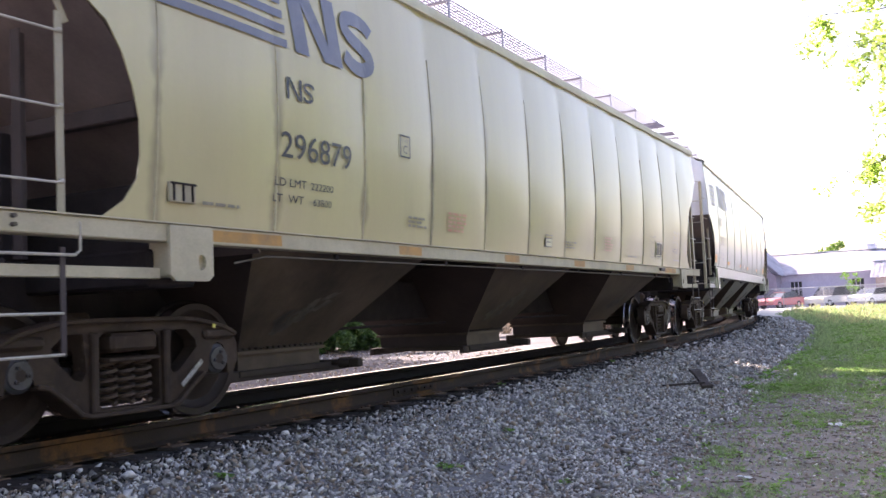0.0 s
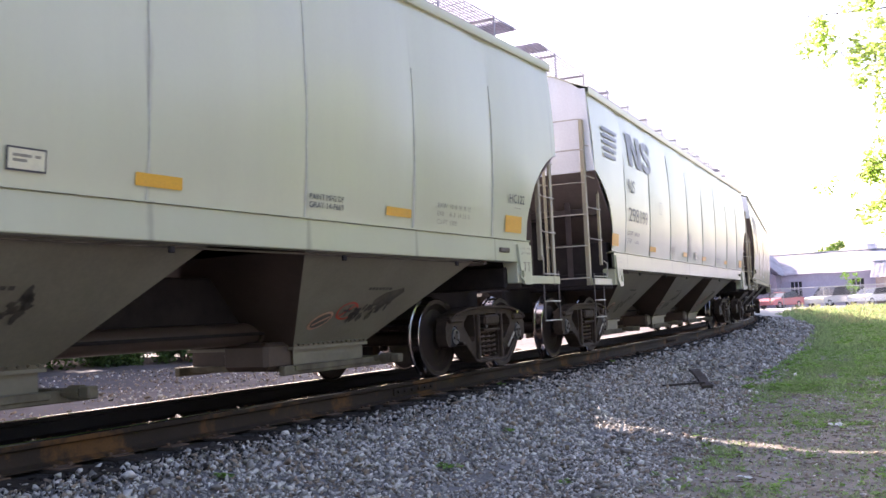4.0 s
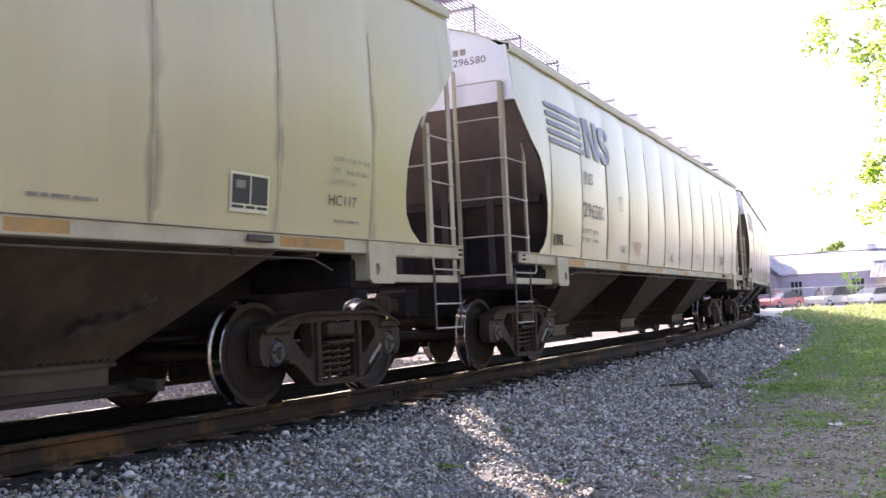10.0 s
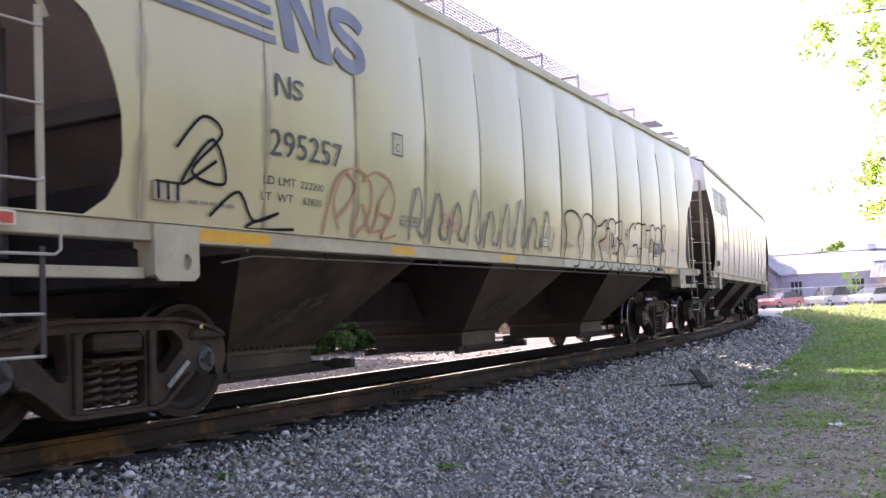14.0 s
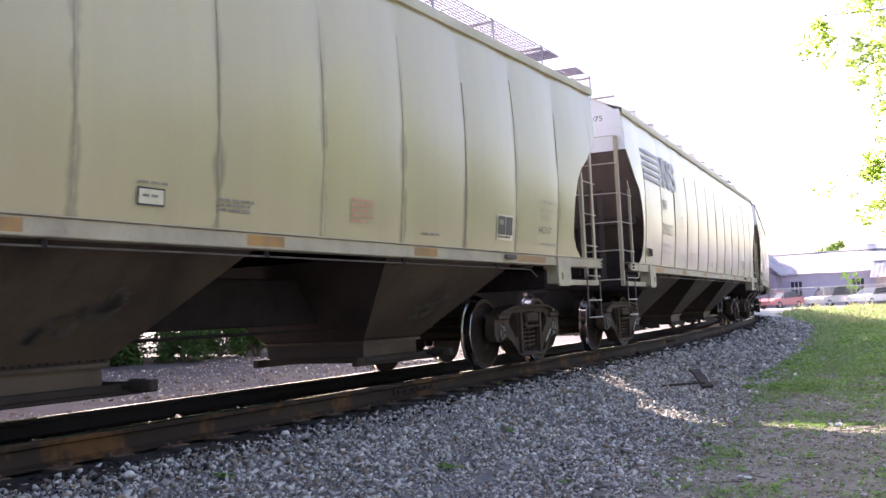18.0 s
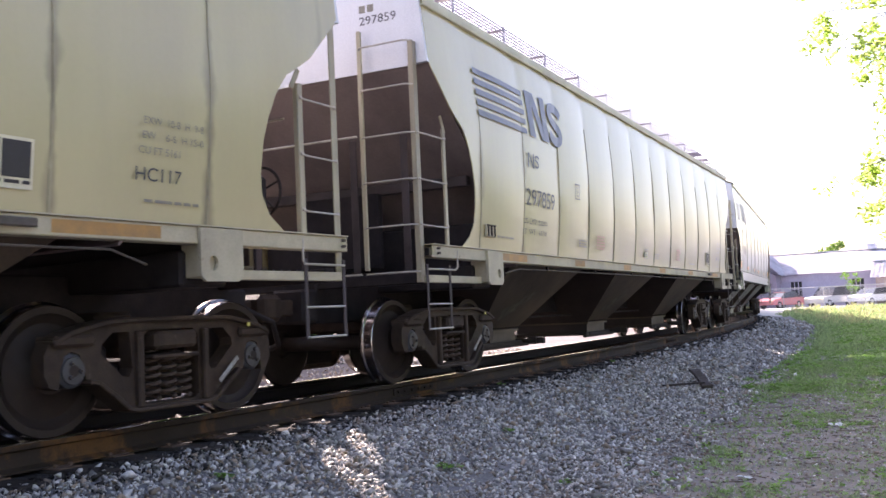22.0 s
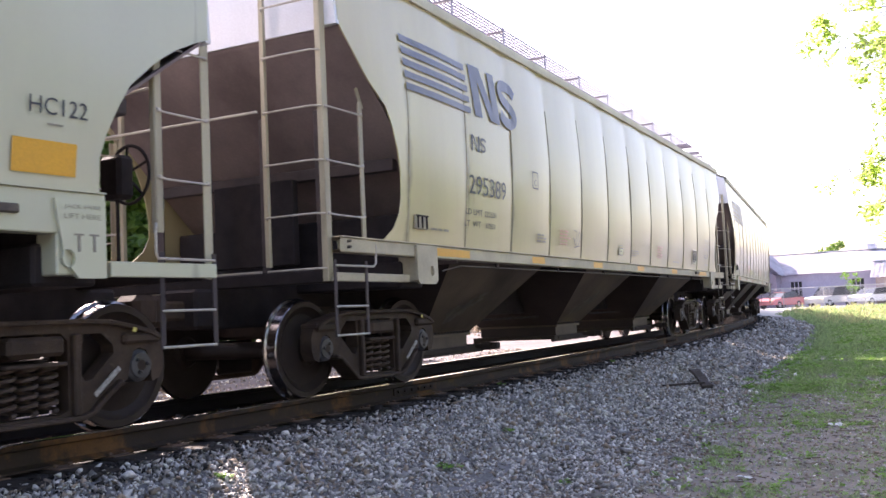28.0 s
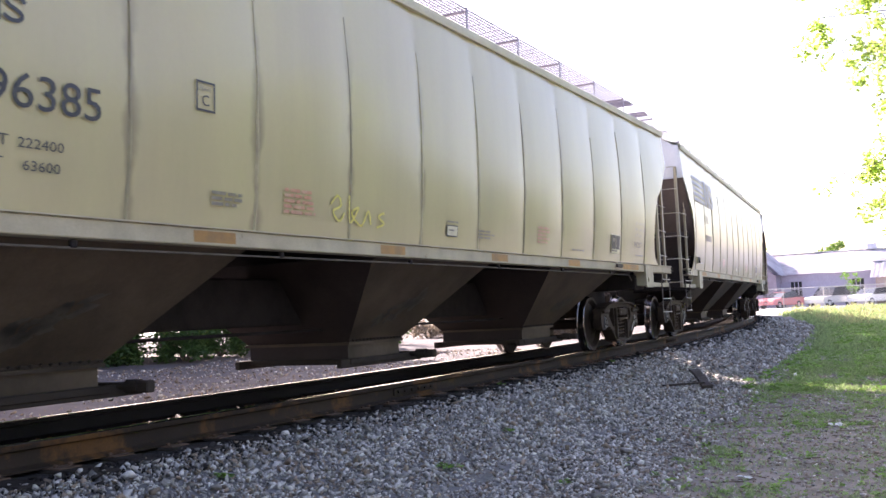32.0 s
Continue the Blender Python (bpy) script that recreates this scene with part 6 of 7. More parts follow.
def build_behind():
    """Trees added on the near side, out of view, to cut low sky light and be mirrored in the cars."""
    for k, (x, y, h, r) in enumerate(((17, -22, 12, 4.4), (20, -13, 13, 4.8), (18, -5, 12, 4.4), (21, 3, 13, 4.8), (19, 11, 12, 4.4), (12, -30, 13, 4.8), (3, -36, 13, 4.8), (16.5, 19, 7.5, 3.6), (18.5, 26.5, 8.0, 3.8), (17.5, 34, 7.5, 3.6), (19, 42, 8.0, 3.8), (18.5, 51, 7.5, 3.6), (21, 61, 8.0, 3.8))):
        tree("tree", x, y, h, r, 220 + k, M["leaf_mid"], "unseen leafy tree added to shape light on the near side", 3600, 0.42, 0.12)


def build_near_tree():
    """A tree off to the side whose outer boughs hang into view."""
    root = thing("tree", "broadleaf tree with bright spring leaves on thin drooping boughs", "tree")
    bx, by = 8.7, 13.4
    z0 = ground_z(bx, by)
    root.location = (bx, by, z0 - 0.05)
    rng = random.Random(3)
    bm = bmesh.new()
    tr = [Vector((0.15 * math.sin(2 * t), 0.1 * t, 8.0 * t)) for t in [k / 8 for k in range(9)]]
    tube(bm, tr, [0.24 * (1 - 0.8 * k / 8) for k in range(9)], 12)
    part("trunk", bm, M["bark"], root, smooth=60)
    boughs = []
    # (start height, tip, weight): tips hang toward the track
    for k, (hs, tip, n, thick) in enumerate((
            (3.4, (-4.25, -1.3, 4.85), 16, 3.4), (3.2, (-4.05, -1.0, 4.45), 16, 3.4), (2.4, (-3.85, -1.4, 2.85), 12, 2.6), (3.7, (-3.9, -1.9, 5.25), 16, 3.4), (2.6, (-3.62, -0.9, 3.25), 14, 3.4),
            (3.0, (-3.56, -1.29, 3.72), 14, 2.6), (3.2, (-3.70, -1.19, 4.13), 14, 2.6), (2.7, (-3.43, -1.6, 3.22), 14, 2.6), (3.4, (-3.44, -1.6, 4.25), 14, 2.6), (2.4, (-3.91, -1.0, 2.92), 10, 1.4), (3.6, (-3.40, -1.3, 4.71), 14, 2.6),
            (2.2, (-3.55, -1.5, 2.45), 12, 2.8), (2.8, (-3.45, -1.5, 3.65), 14, 3.4), (4.4, (-3.6, -0.6, 5.6), 14, 3.4), (3.6, (-3.6, -1.2, 4.75), 14, 3.0), (3.3, (-3.5, -1.6, 4.3), 14, 3.0), (2.5, (-3.6, -0.8, 2.95), 14, 3.0), (2.3, (-3.45, -1.1, 2.7), 12, 2.6), (4.6, (2.6, 1.4, 6.6), 12, 2.5), (4.2, (0.6, 3.0, 6.2), 12, 2.5), (3.6, (2.4, -1.4, 5.2), 12, 2.5), (5.4, (-1.6, -1.8, 7.8), 12, 2.5), (5.6, (1.0, 1.2, 8.6), 12, 2.5))):
        bm = bmesh.new()
        p0 = Vector((0.1, 0.05, hs))
        tip = Vector(tip)
        line = []
        for j in range(9):
            t = j / 8
            q = p0.lerp(tip, t) + Vector((0, 0, 0.55 * math.sin(math.pi * t))) + Vector((noise.noise((t * 3, k, 0)), noise.noise((t * 3, k, 5)), noise.noise((t * 3, k, 9)))) * 0.12
            line.append(q)
        tube(bm, line, [0.026 * (1 - 0.95 * j / 8) + 0.0015 for j in range(9)], 7)
        clumps = []
        for s in range(n):
            t = 0.48 + 0.52 * (s + rng.random()) / n
            i = min(7, int(t * 8))
            b = line[i].lerp(line[i + 1], t * 8 - i)
            off = Vector((rng.uniform(-0.36, 0.22), rng.uniform(-0.4, 0.4), rng.uniform(-0.62, 0.24)))
            tube(bm, [b, b + off * 0.6 + Vector((0, 0, 0.04)), b + off], [0.005, 0.003, 0.001], 4)
            for f in (0.5, 0.8, 1.0):
                clumps.append((b + off * f, rng.uniform(0.06, 0.15)))
        bo = part("bough", bm, M["bark"], root, smooth=60)
        V, F = leaf_cloud(rng, clumps, int(300 * thick), 0.07)
        leaves_object("leaves", V, F, M["leaf_near"], bo)
        boughs.append(bo)
    return boughs


# ---------- grass, weeds and scraps ----------
def blade_protos(n=6, blades=5):
    out = []
    rng = random.Random(2)
    for k in range(n):
        V, F = [], []
        for b in range(blades):
            a = rng.uniform(0, 6.28)
            lean = rng.uniform(0.1, 0.75)
            h = rng.uniform(0.5, 1.0)
            x, y = rng.uniform(-0.3, 0.3), rng.uniform(-0.3, 0.3)
            w = 0.045
            dx, dy = math.cos(a), math.sin(a)
            i = len(V)
            V += [(x - dy * w, y + dx * w, 0), (x + dy * w, y - dx * w, 0), (x + dx * lean * 0.45 * h + dy * w * 0.7, y + dy * lean * 0.45 * h - dx * w * 0.7, 0.62 * h), (x + dx * lean * h, y + dy * lean * h, h * (1 - 0.2 * lean))]
            F += [(i, i + 1, i + 2), (i, i + 2, i + 3)]
        out.append((np.array(V), np.array(F)))
    return out


def weed_protos(n=5):
    out = []
    rng = random.Random(8)
    for k in range(n):
        V, F = [], []
        for b in range(7):
            a = b * 0.9 + rng.uniform(-0.3, 0.3)
            up = rng.uniform(0.15, 0.9)
            l = rng.uniform(0.45, 0.8)
            dx, dy = math.cos(a), math.sin(a)
            i = len(V)
            b0 = up * 0.55
            V += [(0.05 * dx, 0.05 * dy, b0), (l * 0.55 * dx - dy * 0.2, l * 0.55 * dy + dx * 0.2, b0 + 0.16), (l * dx, l * dy, b0 + 0.10), (l * 0.55 * dx + dy * 0.2, l * 0.55 * dy - dx * 0.2, b0 + 0.16)]
            F += [(i, i + 1, i + 2), (i, i + 2, i + 3)]
        out.append((np.array(V), np.array(F)))
    return out


def verge(s):
    """Where the ballast gives way to dirt and grass, across the track."""
    return between(((-60.0, 4.5), (4.0, 4.5), (6.0, 4.2), (10.0, 3.55), (16.0, 3.5), (24.0, 3.05), (47.0, 3.3), (200.0, 3.6)), s)


def turf(s, l):
    """How grassy the ground is, 0 to 1, at a place beside the track."""
    n = 0.5 + 0.55 * noise.noise((s * 0.6, l * 1.1, 4.0)) + 0.45 * noise.noise((s * 1.9, l * 2.2, 9.0))
    edge = min(1.0, max(0.0, (l - verge(s) - 0.12 * math.sin(s * 1.7)) / 0.35))
    near = min(1.0, max(0.0, (15.0 - s) / 4.0))
    return max(0.07, min(1.0, (n - 0.24 - 0.24 * near) * 1.7)) * edge


def build_grass():
    rng = random.Random(21)
    places = []
    for s0, s1, l0, l1, dens, size in ((-8, 4, 3.5, 10, 160, 0.07), (4, 14, 6.2, 12, 160, 0.07), (4, 14, 3.3, 6.2, 1500, 0.038), (14, 24, 3.0, 7.0, 700, 0.08), (24, 40, 3.0, 9, 190, 0.16), (40, 72, 3.4, 16, 45, 0.28)):
        for _ in range(int((s1 - s0) * (l1 - l0) * dens)):
            s, l = rng.uniform(s0, s1), rng.uniform(l0, l1)
            if rng.random() > turf(s, l):
                continue
            p = track_point(s, l)
            if math.hypot(p.x - EYE.x, p.y - EYE.y) < 2.5:
                continue
            places.append((p.x, p.y, ground_z(p.x, p.y) - 0.005, size * rng.uniform(0.6, 1.5), rng.uniform(0, 6.28), rng.uniform(-0.2, 0.2), 1.0))
    scatter_mesh("grass", blade_protos(), places, M["blade"], "patchy green grass on dirt beside the ballast", "grass")
    places = []
    for s0, s1, l0, l1, dens, size in ((4, 14, 3.5, 6.0, 70, 0.055), (14, 26, 3.3, 6.6, 40, 0.11), (26, 42, 3.8, 8, 12, 0.22), (10, 17, 2.9, 3.5, 3, 0.06)):
        for _ in range(int((s1 - s0) * (l1 - l0) * dens)):
            s, l = rng.uniform(s0, s1), rng.uniform(l0, l1)
            if l > 3.5 and rng.random() > turf(s, l) + 0.05:
                continue
            p = track_point(s, l)
            places.append((p.x, p.y, ground_z(p.x, p.y) - 0.005, size * rng.uniform(0.6, 1.5), rng.uniform(0, 6.28), rng.uniform(-0.2, 0.2), 1.0))
    # sprouts by the rails and between the ties
    for s, l in ((12.4, -1.05), (12.6, -1.0), (12.5, -1.12), (19.0, -1.2), (24.0, -2.6), (24.3, -2.8), (17.0, -1.05), (27.0, -1.1), (27.2, -1.2), (32.5, -1.3), (10.5, 1.1), (14.8, 1.15), (6.3, 2.6), (6.35, 2.65), (7.9, 2.4), (4.6, 1.9), (20.2, -1.0), (22.4, -1.1)):
        p = track_point(s, l)
        for k in range(4):
            places.append((p.x + rng.uniform(-0.05, 0.05), p.y + rng.uniform(-0.05, 0.05), ground_z(p.x, p.y) + 0.02, rng.uniform(0.07, 0.13) * (1.7 if l < 0 else 0.6), rng.uniform(0, 6.28), rng.uniform(-0.2, 0.2), 1.0))
    scatter_mesh("weeds", weed_protos(), places, M["leaf_weed"], "broad-leaved weeds sprouting by rails and grass", "weeds")
    # taller stems in the sun down the line
    places = []
    for _ in range(500):
        s, l = rng.uniform(42, 74), rng.uniform(4.2, 15)
        p = track_point(s, l)
        places.append((p.x, p.y, ground_z(p.x, p.y), rng.uniform(0.3, 0.65), rng.uniform(0, 6.28), rng.uniform(-0.15, 0.15), 1.0))
    scatter_mesh("tall_grass", blade_protos(5, 7), places, M["dry_grass"], "tall pale grass in the sun before the fence", "grass")
    # twigs and chips on the worn dirt
    stick = (np.array([(-0.5, 0, 0), (0.5, 0.05, 0.0), (0.5, 0.0, 0.035), (-0.5, -0.05, 0.03), (-0.5, 0.03, -0.02), (0.5, -0.03, -0.02)]), np.array([(0, 1, 2), (0, 2, 3), (4, 5, 2), (4, 2, 3), (0, 1, 5), (0, 5, 4)]))
    places = []
    for _ in range(420):
        s, l = rng.uniform(4, 16), rng.uniform(3.2, 6.0)
        p = track_point(s, l)
        places.append((p.x, p.y, ground_z(p.x, p.y) + 0.006, rng.uniform(0.04, 0.20), rng.uniform(0, 6.28), rng.uniform(-0.08, 0.08), rng.uniform(0.5, 1.0)))
    scatter_mesh("twigs", [stick], places, M["twig"], "dry twigs and chips lying on bare dirt", "twigs")
    grit, earth = [], []
    for _ in range(17000):
        s, l = rng.uniform(3.5, 19), rng.uniform(3.4, 6.4)
        p = track_point(s, l)
        k = 0.012 + 0.03 * rng.random() ** 3
        (grit if rng.random() < 0.45 else earth).append((p.x, p.y, ground_z(p.x, p.y) + 0.002, k * (1 + 0.05 * s), rng.uniform(0, 6.28), rng.uniform(-0.5, 0.5), rng.uniform(0.6, 1.0)))
    scatter_mesh("loose_stones", stone_protos(6, 9), grit, M["stone"], "stray grey stones scattered over dirt", "stones")
    scatter_mesh("dirt_crumbs", stone_protos(6, 10), earth, M["stone_brown"], "crumbs of brown earth over bare dirt", "dirt")
    places = []
    for _ in range(8000):
        s, l = rng.uniform(4, 19), rng.uniform(3.5, 6.4)
        p = track_point(s, l)
        places.append((p.x, p.y, ground_z(p.x, p.y) + 0.004, rng.uniform(0.03, 0.085), rng.uniform(0, 6.28), rng.uniform(-0.15, 0.15), rng.uniform(0.5, 1.0)))
    scatter_mesh("leaf_litter", [(np.array([(-0.5, -0.10, 0.0), (0.5, -0.04, 0.03), (0.5, 0.05, 0.03), (-0.5, 0.09, 0.0)]), np.array([(0, 1, 2), (0, 2, 3)])),
                                 (np.array([(-0.4, -0.05, 0.0), (0.1, -0.22, 0.06), (0.5, 0.0, 0.0), (0.05, 0.22, 0.05)]), np.array([(0, 1, 2), (0, 2, 3)]))], places, M["straw"], "dead grass stems and leaf litter on dirt", "leaf litter")


def build_scraps():
    # charred board leaning on a thin lath among the stones
    sc = thing("scrap_board", "broken charred board lying on the ballast", "board")
    p, q = Vector((2.14, 14.45, ground_z(2.14, 14.45) + 0.17)), Vector((2.55, 13.70, ground_z(2.55, 13.70) + 0.05))
    sc.location = (2.45, 13.9, ground_z(2.45, 13.9))
    bm = bmesh.new()
    d = q - p
    rot = d.to_track_quat("Y", "Z").to_matrix().to_4x4()
    box(bm, (p + q) / 2 - sc.location, (0.15, d.length, 0.05), 0.01, rot)
    bmesh.ops.subdivide_edges(bm, edges=[e for e in bm.edges if e.calc_length() > 0.3], cuts=5)
    for v in bm.verts:
        v.co += Vector((noise.noise(v.co * 9), noise.noise(v.co * 8 + Vector((3, 0, 0))), noise.noise(v.co * 7 + Vector((0, 5, 0))))) * 0.035
    part("board", bm, M["debris"], sc)
    bm = bmesh.new()
    box(bm, (-0.25, 0.42, 0.03), (0.12, 0.10, 0.12), 0.02)
    part("propping_block", bm, M["debris"], sc)
    lath = thing("scrap_lath", "thin dark strip of wood lying on the ballast", "lath")
    lath.location = (2.3, 13.35, ground_z(2.3, 13.35) + 0.05)
    bm = bmesh.new()
    box(bm, (0, 0, 0.02), (0.70, 0.045, 0.03), 0.006, Matrix.Rotation(0.9, 4, "Z"))
    part("strip", bm, M["debris"], lath)
    for k, (x, y, s) in enumerate(((4.78, 10.45, 0.07), (4.70, 10.5, 0.05), (4.62, 7.25, 0.06), (4.55, 7.3, 0.04), (3.2, 12.3, 0.05))):
        bm = bmesh.new()
        bmesh.ops.create_grid(bm, x_segments=3, y_segments=3, size=s / 2)
        for v in bm.verts:
            v.co.z += abs(noise.noise(v.co * 40 + Vector((k, 0, 0)))) * s * 0.6
        bmesh.ops.solidify(bm, geom=bm.faces[:], thickness=0.003)
        o = part("litter", bm, M["paper"])
        tagged(o, "small crumpled scrap of white litter on dirt", "litter")
        o.location = (x, y, ground_z(x, y) + 0.012)
        o.rotation_euler = (0.2, 0.1, k)


# ---------- the yard beyond: fence, parked cars, sheds ----------
GROUND_FAR = -0.12


def build_fence():
    f = thing("chain_link_fence", "galvanised chain-link fence with posts and top rail", "fence")
    a, b = Vector((-24.0, 76.0, GROUND_FAR)), Vector((26.0, 84.0, GROUND_FAR))
    n = 17
    H = 1.66
    for k in range(n + 1):
        p = a.lerp(b, k / n)
        bm = bmesh.new()
        tube(bm, [p, p + Vector((0, 0, H + 0.05))], 0.035, 7)
        part("post", bm, M["galv"], f)
    bm = bmesh.new()
    tube(bm, [a + Vector((0, 0, H)), b + Vector((0, 0, H))], 0.032, 7)
    part("top_rail", bm, M["galv"], f)
    V, F = [], []
    d = (b - a).normalized()
    L = (b - a).length
    step = 0.30
    m = int(L / step)
    for k in range(m):
        for sg in (1, -1):
            for j in range(8):
                u0, u1 = k * step + (0 if sg > 0 else step), k * step + (step if sg > 0 else 0)
                z0, z1 = H * j / 8, H * (j + 1) / 8
                p, q = a + d * u0 + Vector((0, 0, z0)), a + d * u1 + Vector((0, 0, z1))
                w = Vector((0, 0, 0.008))
                i = len(V)
                V += [p - w, q - w, q + w, p + w]
                F.append((i, i + 1, i + 2, i + 3))
    me = bpy.data.meshes.new("mesh_fabric")
    me.from_pydata([v[:] for v in V], [], F)
    me.materials.append(M["galv"])
    o = new("mesh_fabric", me)
    o.parent = f
    o["kind"] = "stuff"


def parked_car(x, y, turn, paint, label, kind="hatch"):
    """A plain parked car: body with rounded shoulders, glasshouse, wheels and lamps."""
    car = thing("parked_car", label, "car", "cars parked behind the fence")
    car.matrix_basis = Matrix.Translation((x, y, GROUND_FAR)) @ Matrix.Rotation(turn, 4, "Z")
    L, W, H = (4.5, 1.8, 1.45) if kind == "hatch" else (4.8, 1.9, 1.75)
    body = [(-L / 2, 0.35), (-L / 2, 0.72), (-L / 2 + 0.2, 0.86), (-L * 0.22, 0.96), (L * 0.42, 0.98), (L / 2 - 0.05, 0.9), (L / 2, 0.55), (L / 2 - 0.03, 0.32)]
    roof = [(-L * 0.22, 0.95), (-L * 0.06, H - 0.06), (L * 0.05, H), (L * 0.26, H - 0.02), (L * 0.40, 0.97)]

    def slab(ps, w0, w1, mat, name):
        bm = bmesh.new()
        prism(bm, ps, -w0, w0)
        for v in bm.verts:
            x_, y_, z_ = v.co
            k = 1 - (1 - w1 / w0) * max(0.0, (z_ - 0.9) / (H - 0.9)) if name == "glasshouse" else 1
            v.co = (y_, x_ * k, z_)
        bmesh.ops.bevel(bm, geom=[e for e in bm.edges if len(e.link_faces) == 2 and e.calc_face_angle(0) > 1.0], offset=0.05, segments=2, affect="EDGES")
        return part(name, bm, mat, car, smooth=40)
    slab(body, W / 2, W / 2, M[paint], "body")
    slab(roof, W / 2 - 0.06, W / 2 - 0.22, M["window_dark"], "glasshouse")
    bm = bmesh.new()
    box(bm, (L * 0.13, 0, H + 0.0), (L * 0.30, W - 0.5, 0.05), 0.02)
    part("roof_panel", bm, M[paint], car)
    for sx in (-1, 1):
        for sy in (-1, 1):
            bm = bmesh.new()
            tube(bm, [(sx * L * 0.31, sy * (W / 2 - 0.2), 0.32), (sx * L * 0.31, sy * (W / 2 + 0.01), 0.32)], 0.32, 16)
            w = part("wheel", bm, M["tyre"], car, smooth=40)
            bm = bmesh.new()
            tube(bm, [(sx * L * 0.31, sy * (W / 2), 0.32), (sx * L * 0.31, sy * (W / 2 + 0.02), 0.32)], 0.19, 12)
            part("rim", bm, M["silver_paint"], w)
    for sy in (-1, 1):
        bm = bmesh.new()
        box(bm, (-L / 2 - 0.005, sy * (W / 2 - 0.28), 0.70), (0.05, 0.36, 0.14), 0.02)
        part("headlight", bm, M["white_sheet"], car)
        bm = bmesh.new()
        box(bm, (L / 2 - 0.02, sy * (W / 2 - 0.25), 0.74), (0.05, 0.30, 0.16), 0.02)
        part("tail_light", bm, M["red_lamp"], car)


def shed(name, x0, x1, y0, y1, eave, ridge_h, wall, label, windows, tilt=0.0, door=False):
    """A long low shed: walls, two roof slopes with battens, windows set into the front."""
    s = thing(name, label, "building")
    s.matrix_basis = Matrix.Translation(((x0 + x1) / 2, (y0 + y1) / 2, GROUND_FAR)) @ Matrix.Rotation(tilt, 4, "Z")
    hx, hy = (x1 - x0) / 2, (y1 - y0) / 2
    t = 0.25
    # front wall pierced by its windows
    bm = bmesh.new()
    holes = [[(a, b), (a, b + h), (a + w, b + h), (a + w, b)] for a, b, w, h in windows]
    prism(bm, [(-hx, 0), (hx, 0), (hx, eave), (-hx, eave)], 0, t, holes)
    for v in bm.verts:
        v.co = (v.co.y, -hy + v.co.x, v.co.z)
    part("front_wall", bm, wall, s)
    bm = bmesh.new()
    box(bm, (0, hy - t / 2, eave / 2), (2 * hx, t, eave))
    part("back_wall", bm, wall, s)
    for sx in (-1, 1):
        bm = bmesh.new()
        prism(bm, [(-hy + t, 0), (hy - t, 0), (hy - t, eave), (0, ridge_h - 0.1), (-hy + t, eave)], 0, t)
        for v in bm.verts:
            v.co.x = sx * hx - sx * v.co.x
        part("gable_wall", bm, M["shed_dark"], s)
    for sy in (-1, 1):
        bm = bmesh.new()
        rows = []
        for k in range(9):
            f = k / 8
            rows.append([(-hx - 0.4 + (2 * hx + 0.8) * i / 40, sy * (hy + 0.5) * (1 - f), eave - 0.1 + (ridge_h + 0.1 - eave) * f + 0.05 * noise.noise((i * 0.4, f * 3, sy)) + (0.03 if i % 2 else 0)) for i in range(41)])
        quad_sheet(bm, rows)
        bmesh.ops.solidify(bm, geom=bm.faces[:], thickness=0.05)
        part("roof_slope", bm, M["shed_roof"], s)
    bm = bmesh.new()
    box(bm, (0, 0, ridge_h + 0.06), (2 * hx + 0.8, 0.35, 0.08), 0.02)
    part("ridge_cap", bm, M["shed_roof"], s)
    for a, b, w, h in windows:
        bm = bmesh.new()
        box(bm, (a + w / 2, -hy + 0.14, b + h / 2), (w, 0.03, h))
        win = part("window", bm, M["window_dark"], s)
        bm = bmesh.new()
        for k in range(4):
            box(bm, (a + w * k / 3, -hy + 0.11, b + h / 2), (0.07, 0.05, h))
        for k in range(3):
            box(bm, (a + w / 2, -hy + 0.11, b + h * k / 2), (w, 0.05, 0.07))
        part("frame", bm, wall, win)
    return s


def build_yard():
    build_fence()
    parked_car(-11.6, 88.5, 1.15, "red_paint", "red hatchback parked behind the fence")
    parked_car(-7.6, 89.5, 1.15, "silver_paint", "silver van parked behind the fence", "van")
    parked_car(-4.3, 90.2, 1.15, "white_paint", "white car parked behind the fence")
    parked_car(-0.8, 91.0, 1.15, "white_paint", "white car parked behind the fence")
    parked_car(-16.4, 87.5, 1.15, "silver_paint", "silver car parked behind the fence")
    main = shed("long_shed", -16.6, 26.0, 97.0, 111.0, 3.25, 5.45, M["shed_wall"], "long shed with haze-paled walls and a weathered pale metal roof",
                [(-17.0 + 5.6 * k, 1.0, 1.1, 1.5) for k in range(7)], 0.0)
    bm = bmesh.new()
    box(bm, (-10.2, 0.0, 5.75), (0.9, 0.9, 0.6), 0.05)
    part("roof_vent", bm, M["shed_roof"], main)
    shed("small_shed", -4.1, 3.0, 92.5, 97.0, 2.5, 3.9, M["shed_brown"], "small brown board shed in front of the long shed", [(-2.4, 1.2, 1.0, 1.0)])
    shed("gable_shed", -20.0, -13.0, 94.6, 101.4, 3.2, 7.0, M["shed_dark"], "dark gabled shed at the corner of the long shed", [(-1.6, 1.0, 1.0, 1.4)], math.pi / 2)
    # ground of the yard is pale gravel with a kerb of dry grass; sapling by the wall
    bush(-6.3, 94.0, 0.8, 3.3, 130, M["leaf_weed"], "young leafy sapling by the shed wall", 320, 0.24)
    for k, (x, y, h, r) in enumerate(((-13.0, 130.0, 8.0, 3.2), (-24.0, 128.0, 9.5, 3.5), (-6.5, 136.0, 8.2, 3.0))):
        tree("tree", x, y, h, r, 140 + k, M["leaf_mid"], "distant leafy tree behind the shed roof", 2200, 0.4)


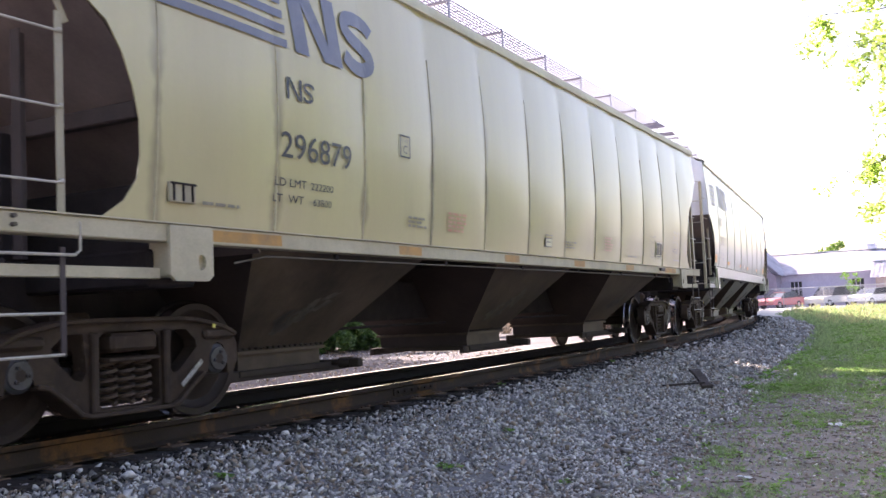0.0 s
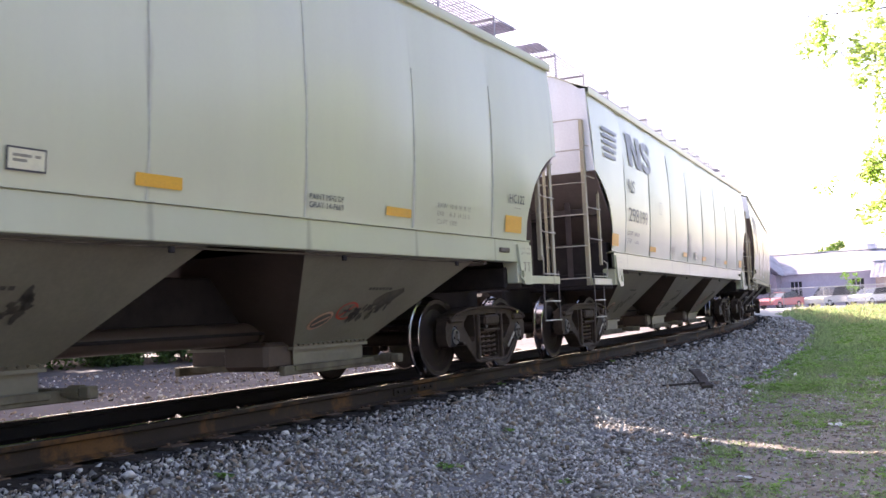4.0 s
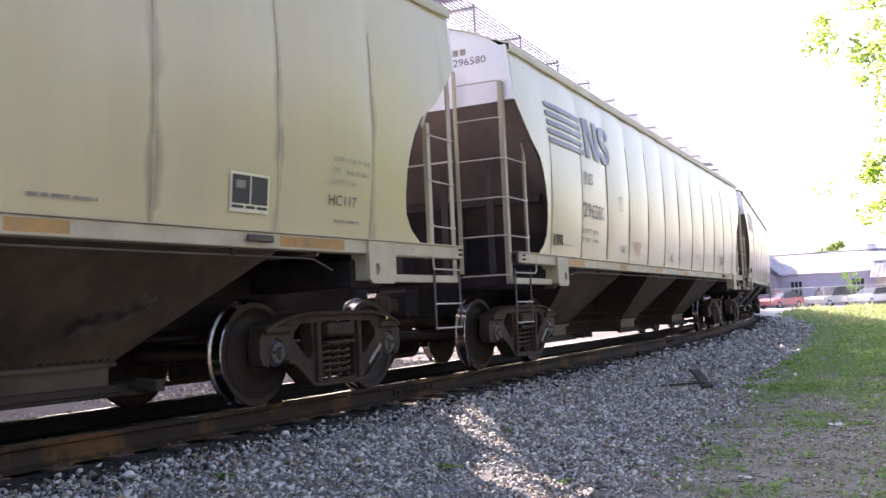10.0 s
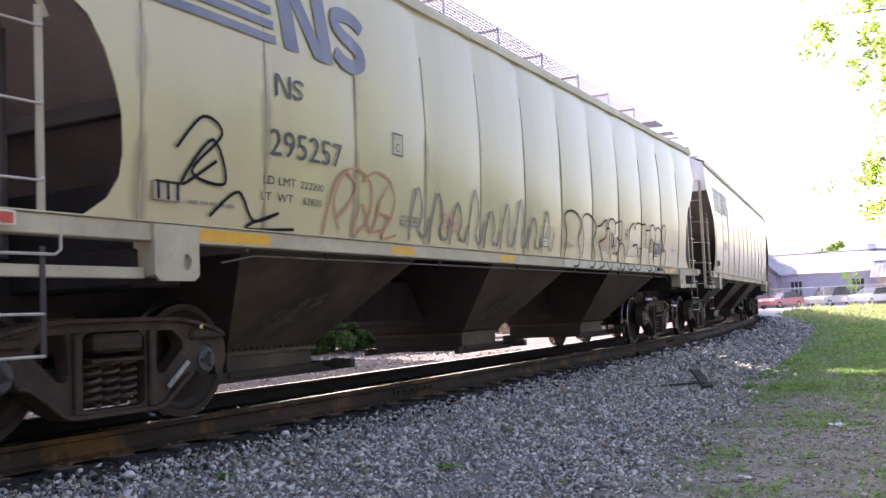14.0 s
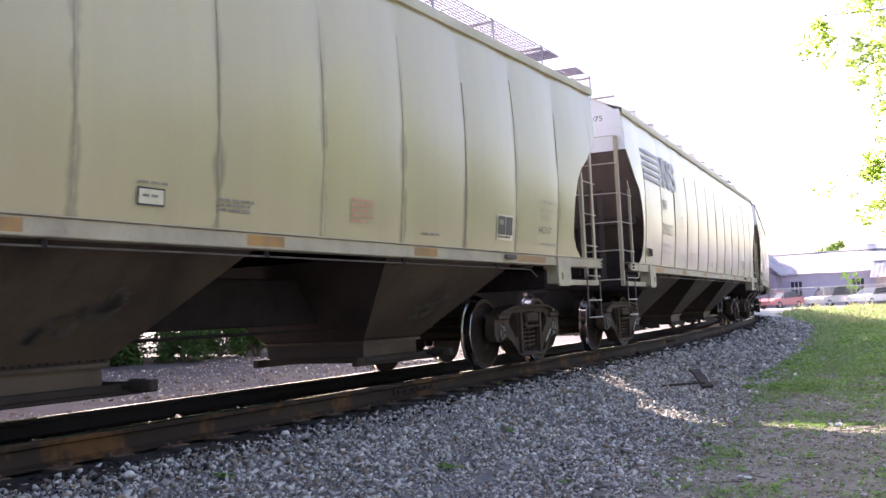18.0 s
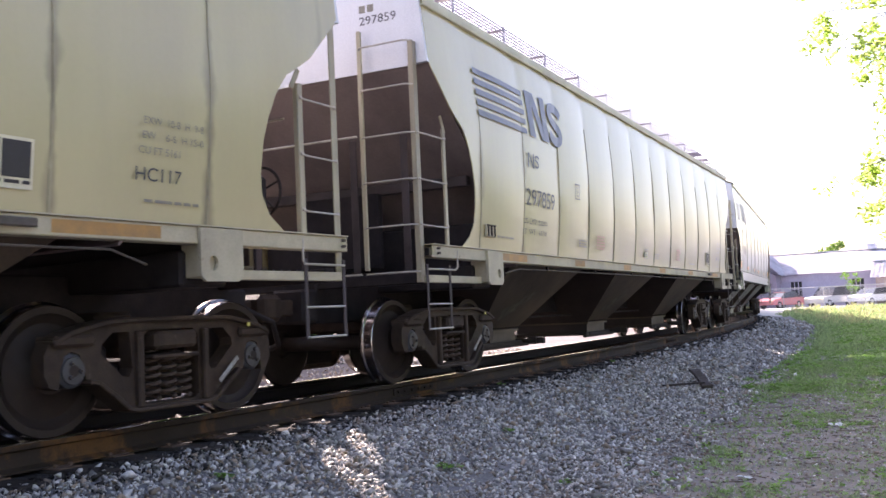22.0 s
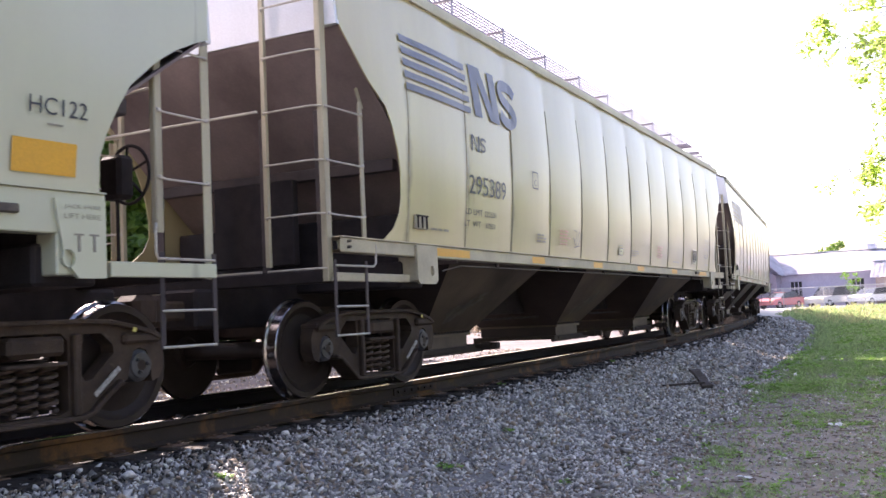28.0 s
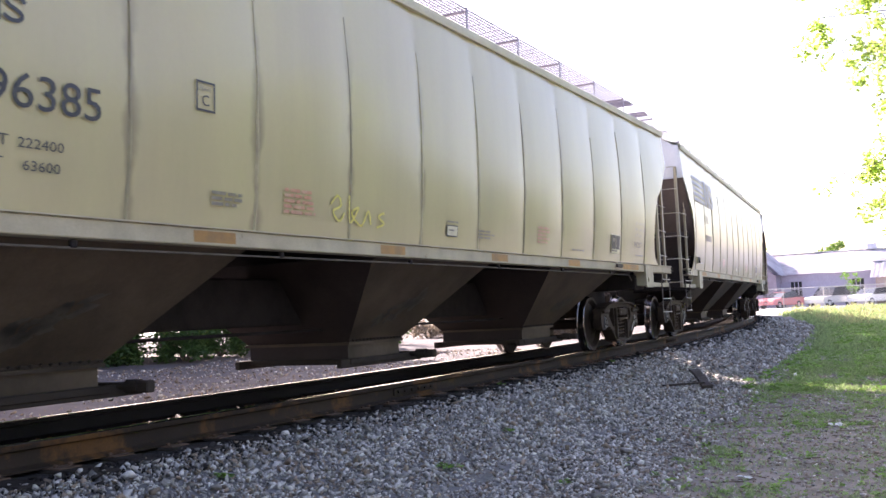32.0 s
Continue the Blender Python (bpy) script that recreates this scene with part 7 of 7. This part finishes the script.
def sway(boughs):
    """The light boughs move a little in the wind."""
    for k, b in enumerate(boughs[:18]):
        rows = []
        for j in range(17):
            t = j * 2.0
            a = 0.35 * math.sin(0.9 * t + k) + 0.22 * math.sin(2.1 * t + 2 * k)
            rows.append((t, pose(0, 0, 0, a * 0.5, a, a * 0.4)))
        walk(b, rows)


# ---------- the train's run ----------
def run_of(t):
    """Where the middle of the first car stands along the track at t seconds."""
    x = (t - 16.0) / 16.0
    return 11.55553 - 6.24472 * t + 16 * (0.09815 * (x * x - 1) + 0.02008 * (x ** 3 - x) + 0.00295 * (x ** 4 - x * x))


SECOND_KIND = (1, 2, 9)
CARS = list(range(-1, 15))


def kind_of(i):
    return KB if i in SECOND_KIND else KA


def offset_of(i):
    o = 0.0
    if i >= 0:
        for j in range(i):
            o += (kind_of(j).length + kind_of(j + 1).length) / 2
    else:
        for j in range(i, 0):
            o -= (kind_of(j).length + kind_of(j + 1).length) / 2
    return o


def car_pose(K, s):
    A, _ = on_track(s - K.centres / 2)
    B, _ = on_track(s + K.centres / 2)
    d = B - A
    a = math.atan2(-d.x, d.y)
    return Matrix.Translation((A + B) / 2) @ Matrix.Rotation(a, 4, "Z")


def motions():
    sway(BOUGHS)
    half_s = [k * 0.5 for k in range(65)]
    for i, car in TRAIN.items():
        K, o = kind_of(i), offset_of(i)
        walk(car, [(t, car_pose(K, run_of(t) + o)) for t in half_s])
        trucks = sorted([c for c in car.children if c.name.startswith("truck")], key=lambda c: c.location.y)
        for sg, tr in zip((-1, 1), trucks):
            wheels = sorted([c for c in tr.children if c.name.startswith("wheelset")], key=lambda c: c.location.y)
            rows = []
            for t in half_s[::4]:
                s = run_of(t) + o
                p, a = on_track(s + sg * K.centres / 2)
                rows.append((t, car_pose(K, s).inverted() @ (Matrix.Translation(p) @ Matrix.Rotation(a, 4, "Z"))))
            walk(tr, rows)
            for sy, w in zip((-1, 1), wheels):
                rows = []
                base = (0, sy * 0.889, 0.457)
                last = None
                for k in range(321):
                    t = k * 0.1
                    s = run_of(t) + o
                    if not (k == 0 or k == 320 or -16 < s < 72):
                        continue
                    if k in (0, 320) and not -16 < s < 72:
                        ang = 0.0 if last is None else last
                    else:
                        ang = (run_of(0) - run_of(t)) / 0.457 + sg + sy * 0.7
                    if k == 0 and not -16 < s < 72:
                        continue
                    last = ang
                    rows.append((t, Matrix.Translation(base) @ Matrix.Rotation(ang, 4, "X")))
                if not rows:
                    rows = [(0.0, Matrix.Translation(base)), (32.0, Matrix.Translation(base))]
                if rows[0][0] > 0:
                    rows.insert(0, (0.0, rows[0][1]))
                if rows[-1][0] < 32.0:
                    rows.append((32.0, rows[-1][1]))
                walk(w, rows)


# ---------- make up the train ----------
build_ground()
build_track()
build_ties()
build_ballast()
TRAIN = {}
car_a = build_car(KA, "beige covered hopper car, grimy below, rolling on rails")
car_b = build_car(KB, "pale grey covered hopper car with yellow reflectors on rails")
for i in CARS:
    proto = car_b if kind_of(i) is KB else car_a
    TRAIN[i] = proto if i in (0, 1) else copy_thing(proto, car_pose(kind_of(i), offset_of(i)))
for i, car in TRAIN.items():
    (letter_b if kind_of(i) is KB else letter_a)(i, car)
    graffiti(i, car)
    red_marker(i, car)
tagged(TRAIN[5], "beige covered hopper car sprayed with black bubble graffiti")
tagged(TRAIN[11], "beige covered hopper car with a small yellow scrawl")


# ---------- the surroundings ----------
build_far_side()
build_behind()
BOUGHS = build_near_tree()
build_grass()
build_scraps()
build_yard()

motions()
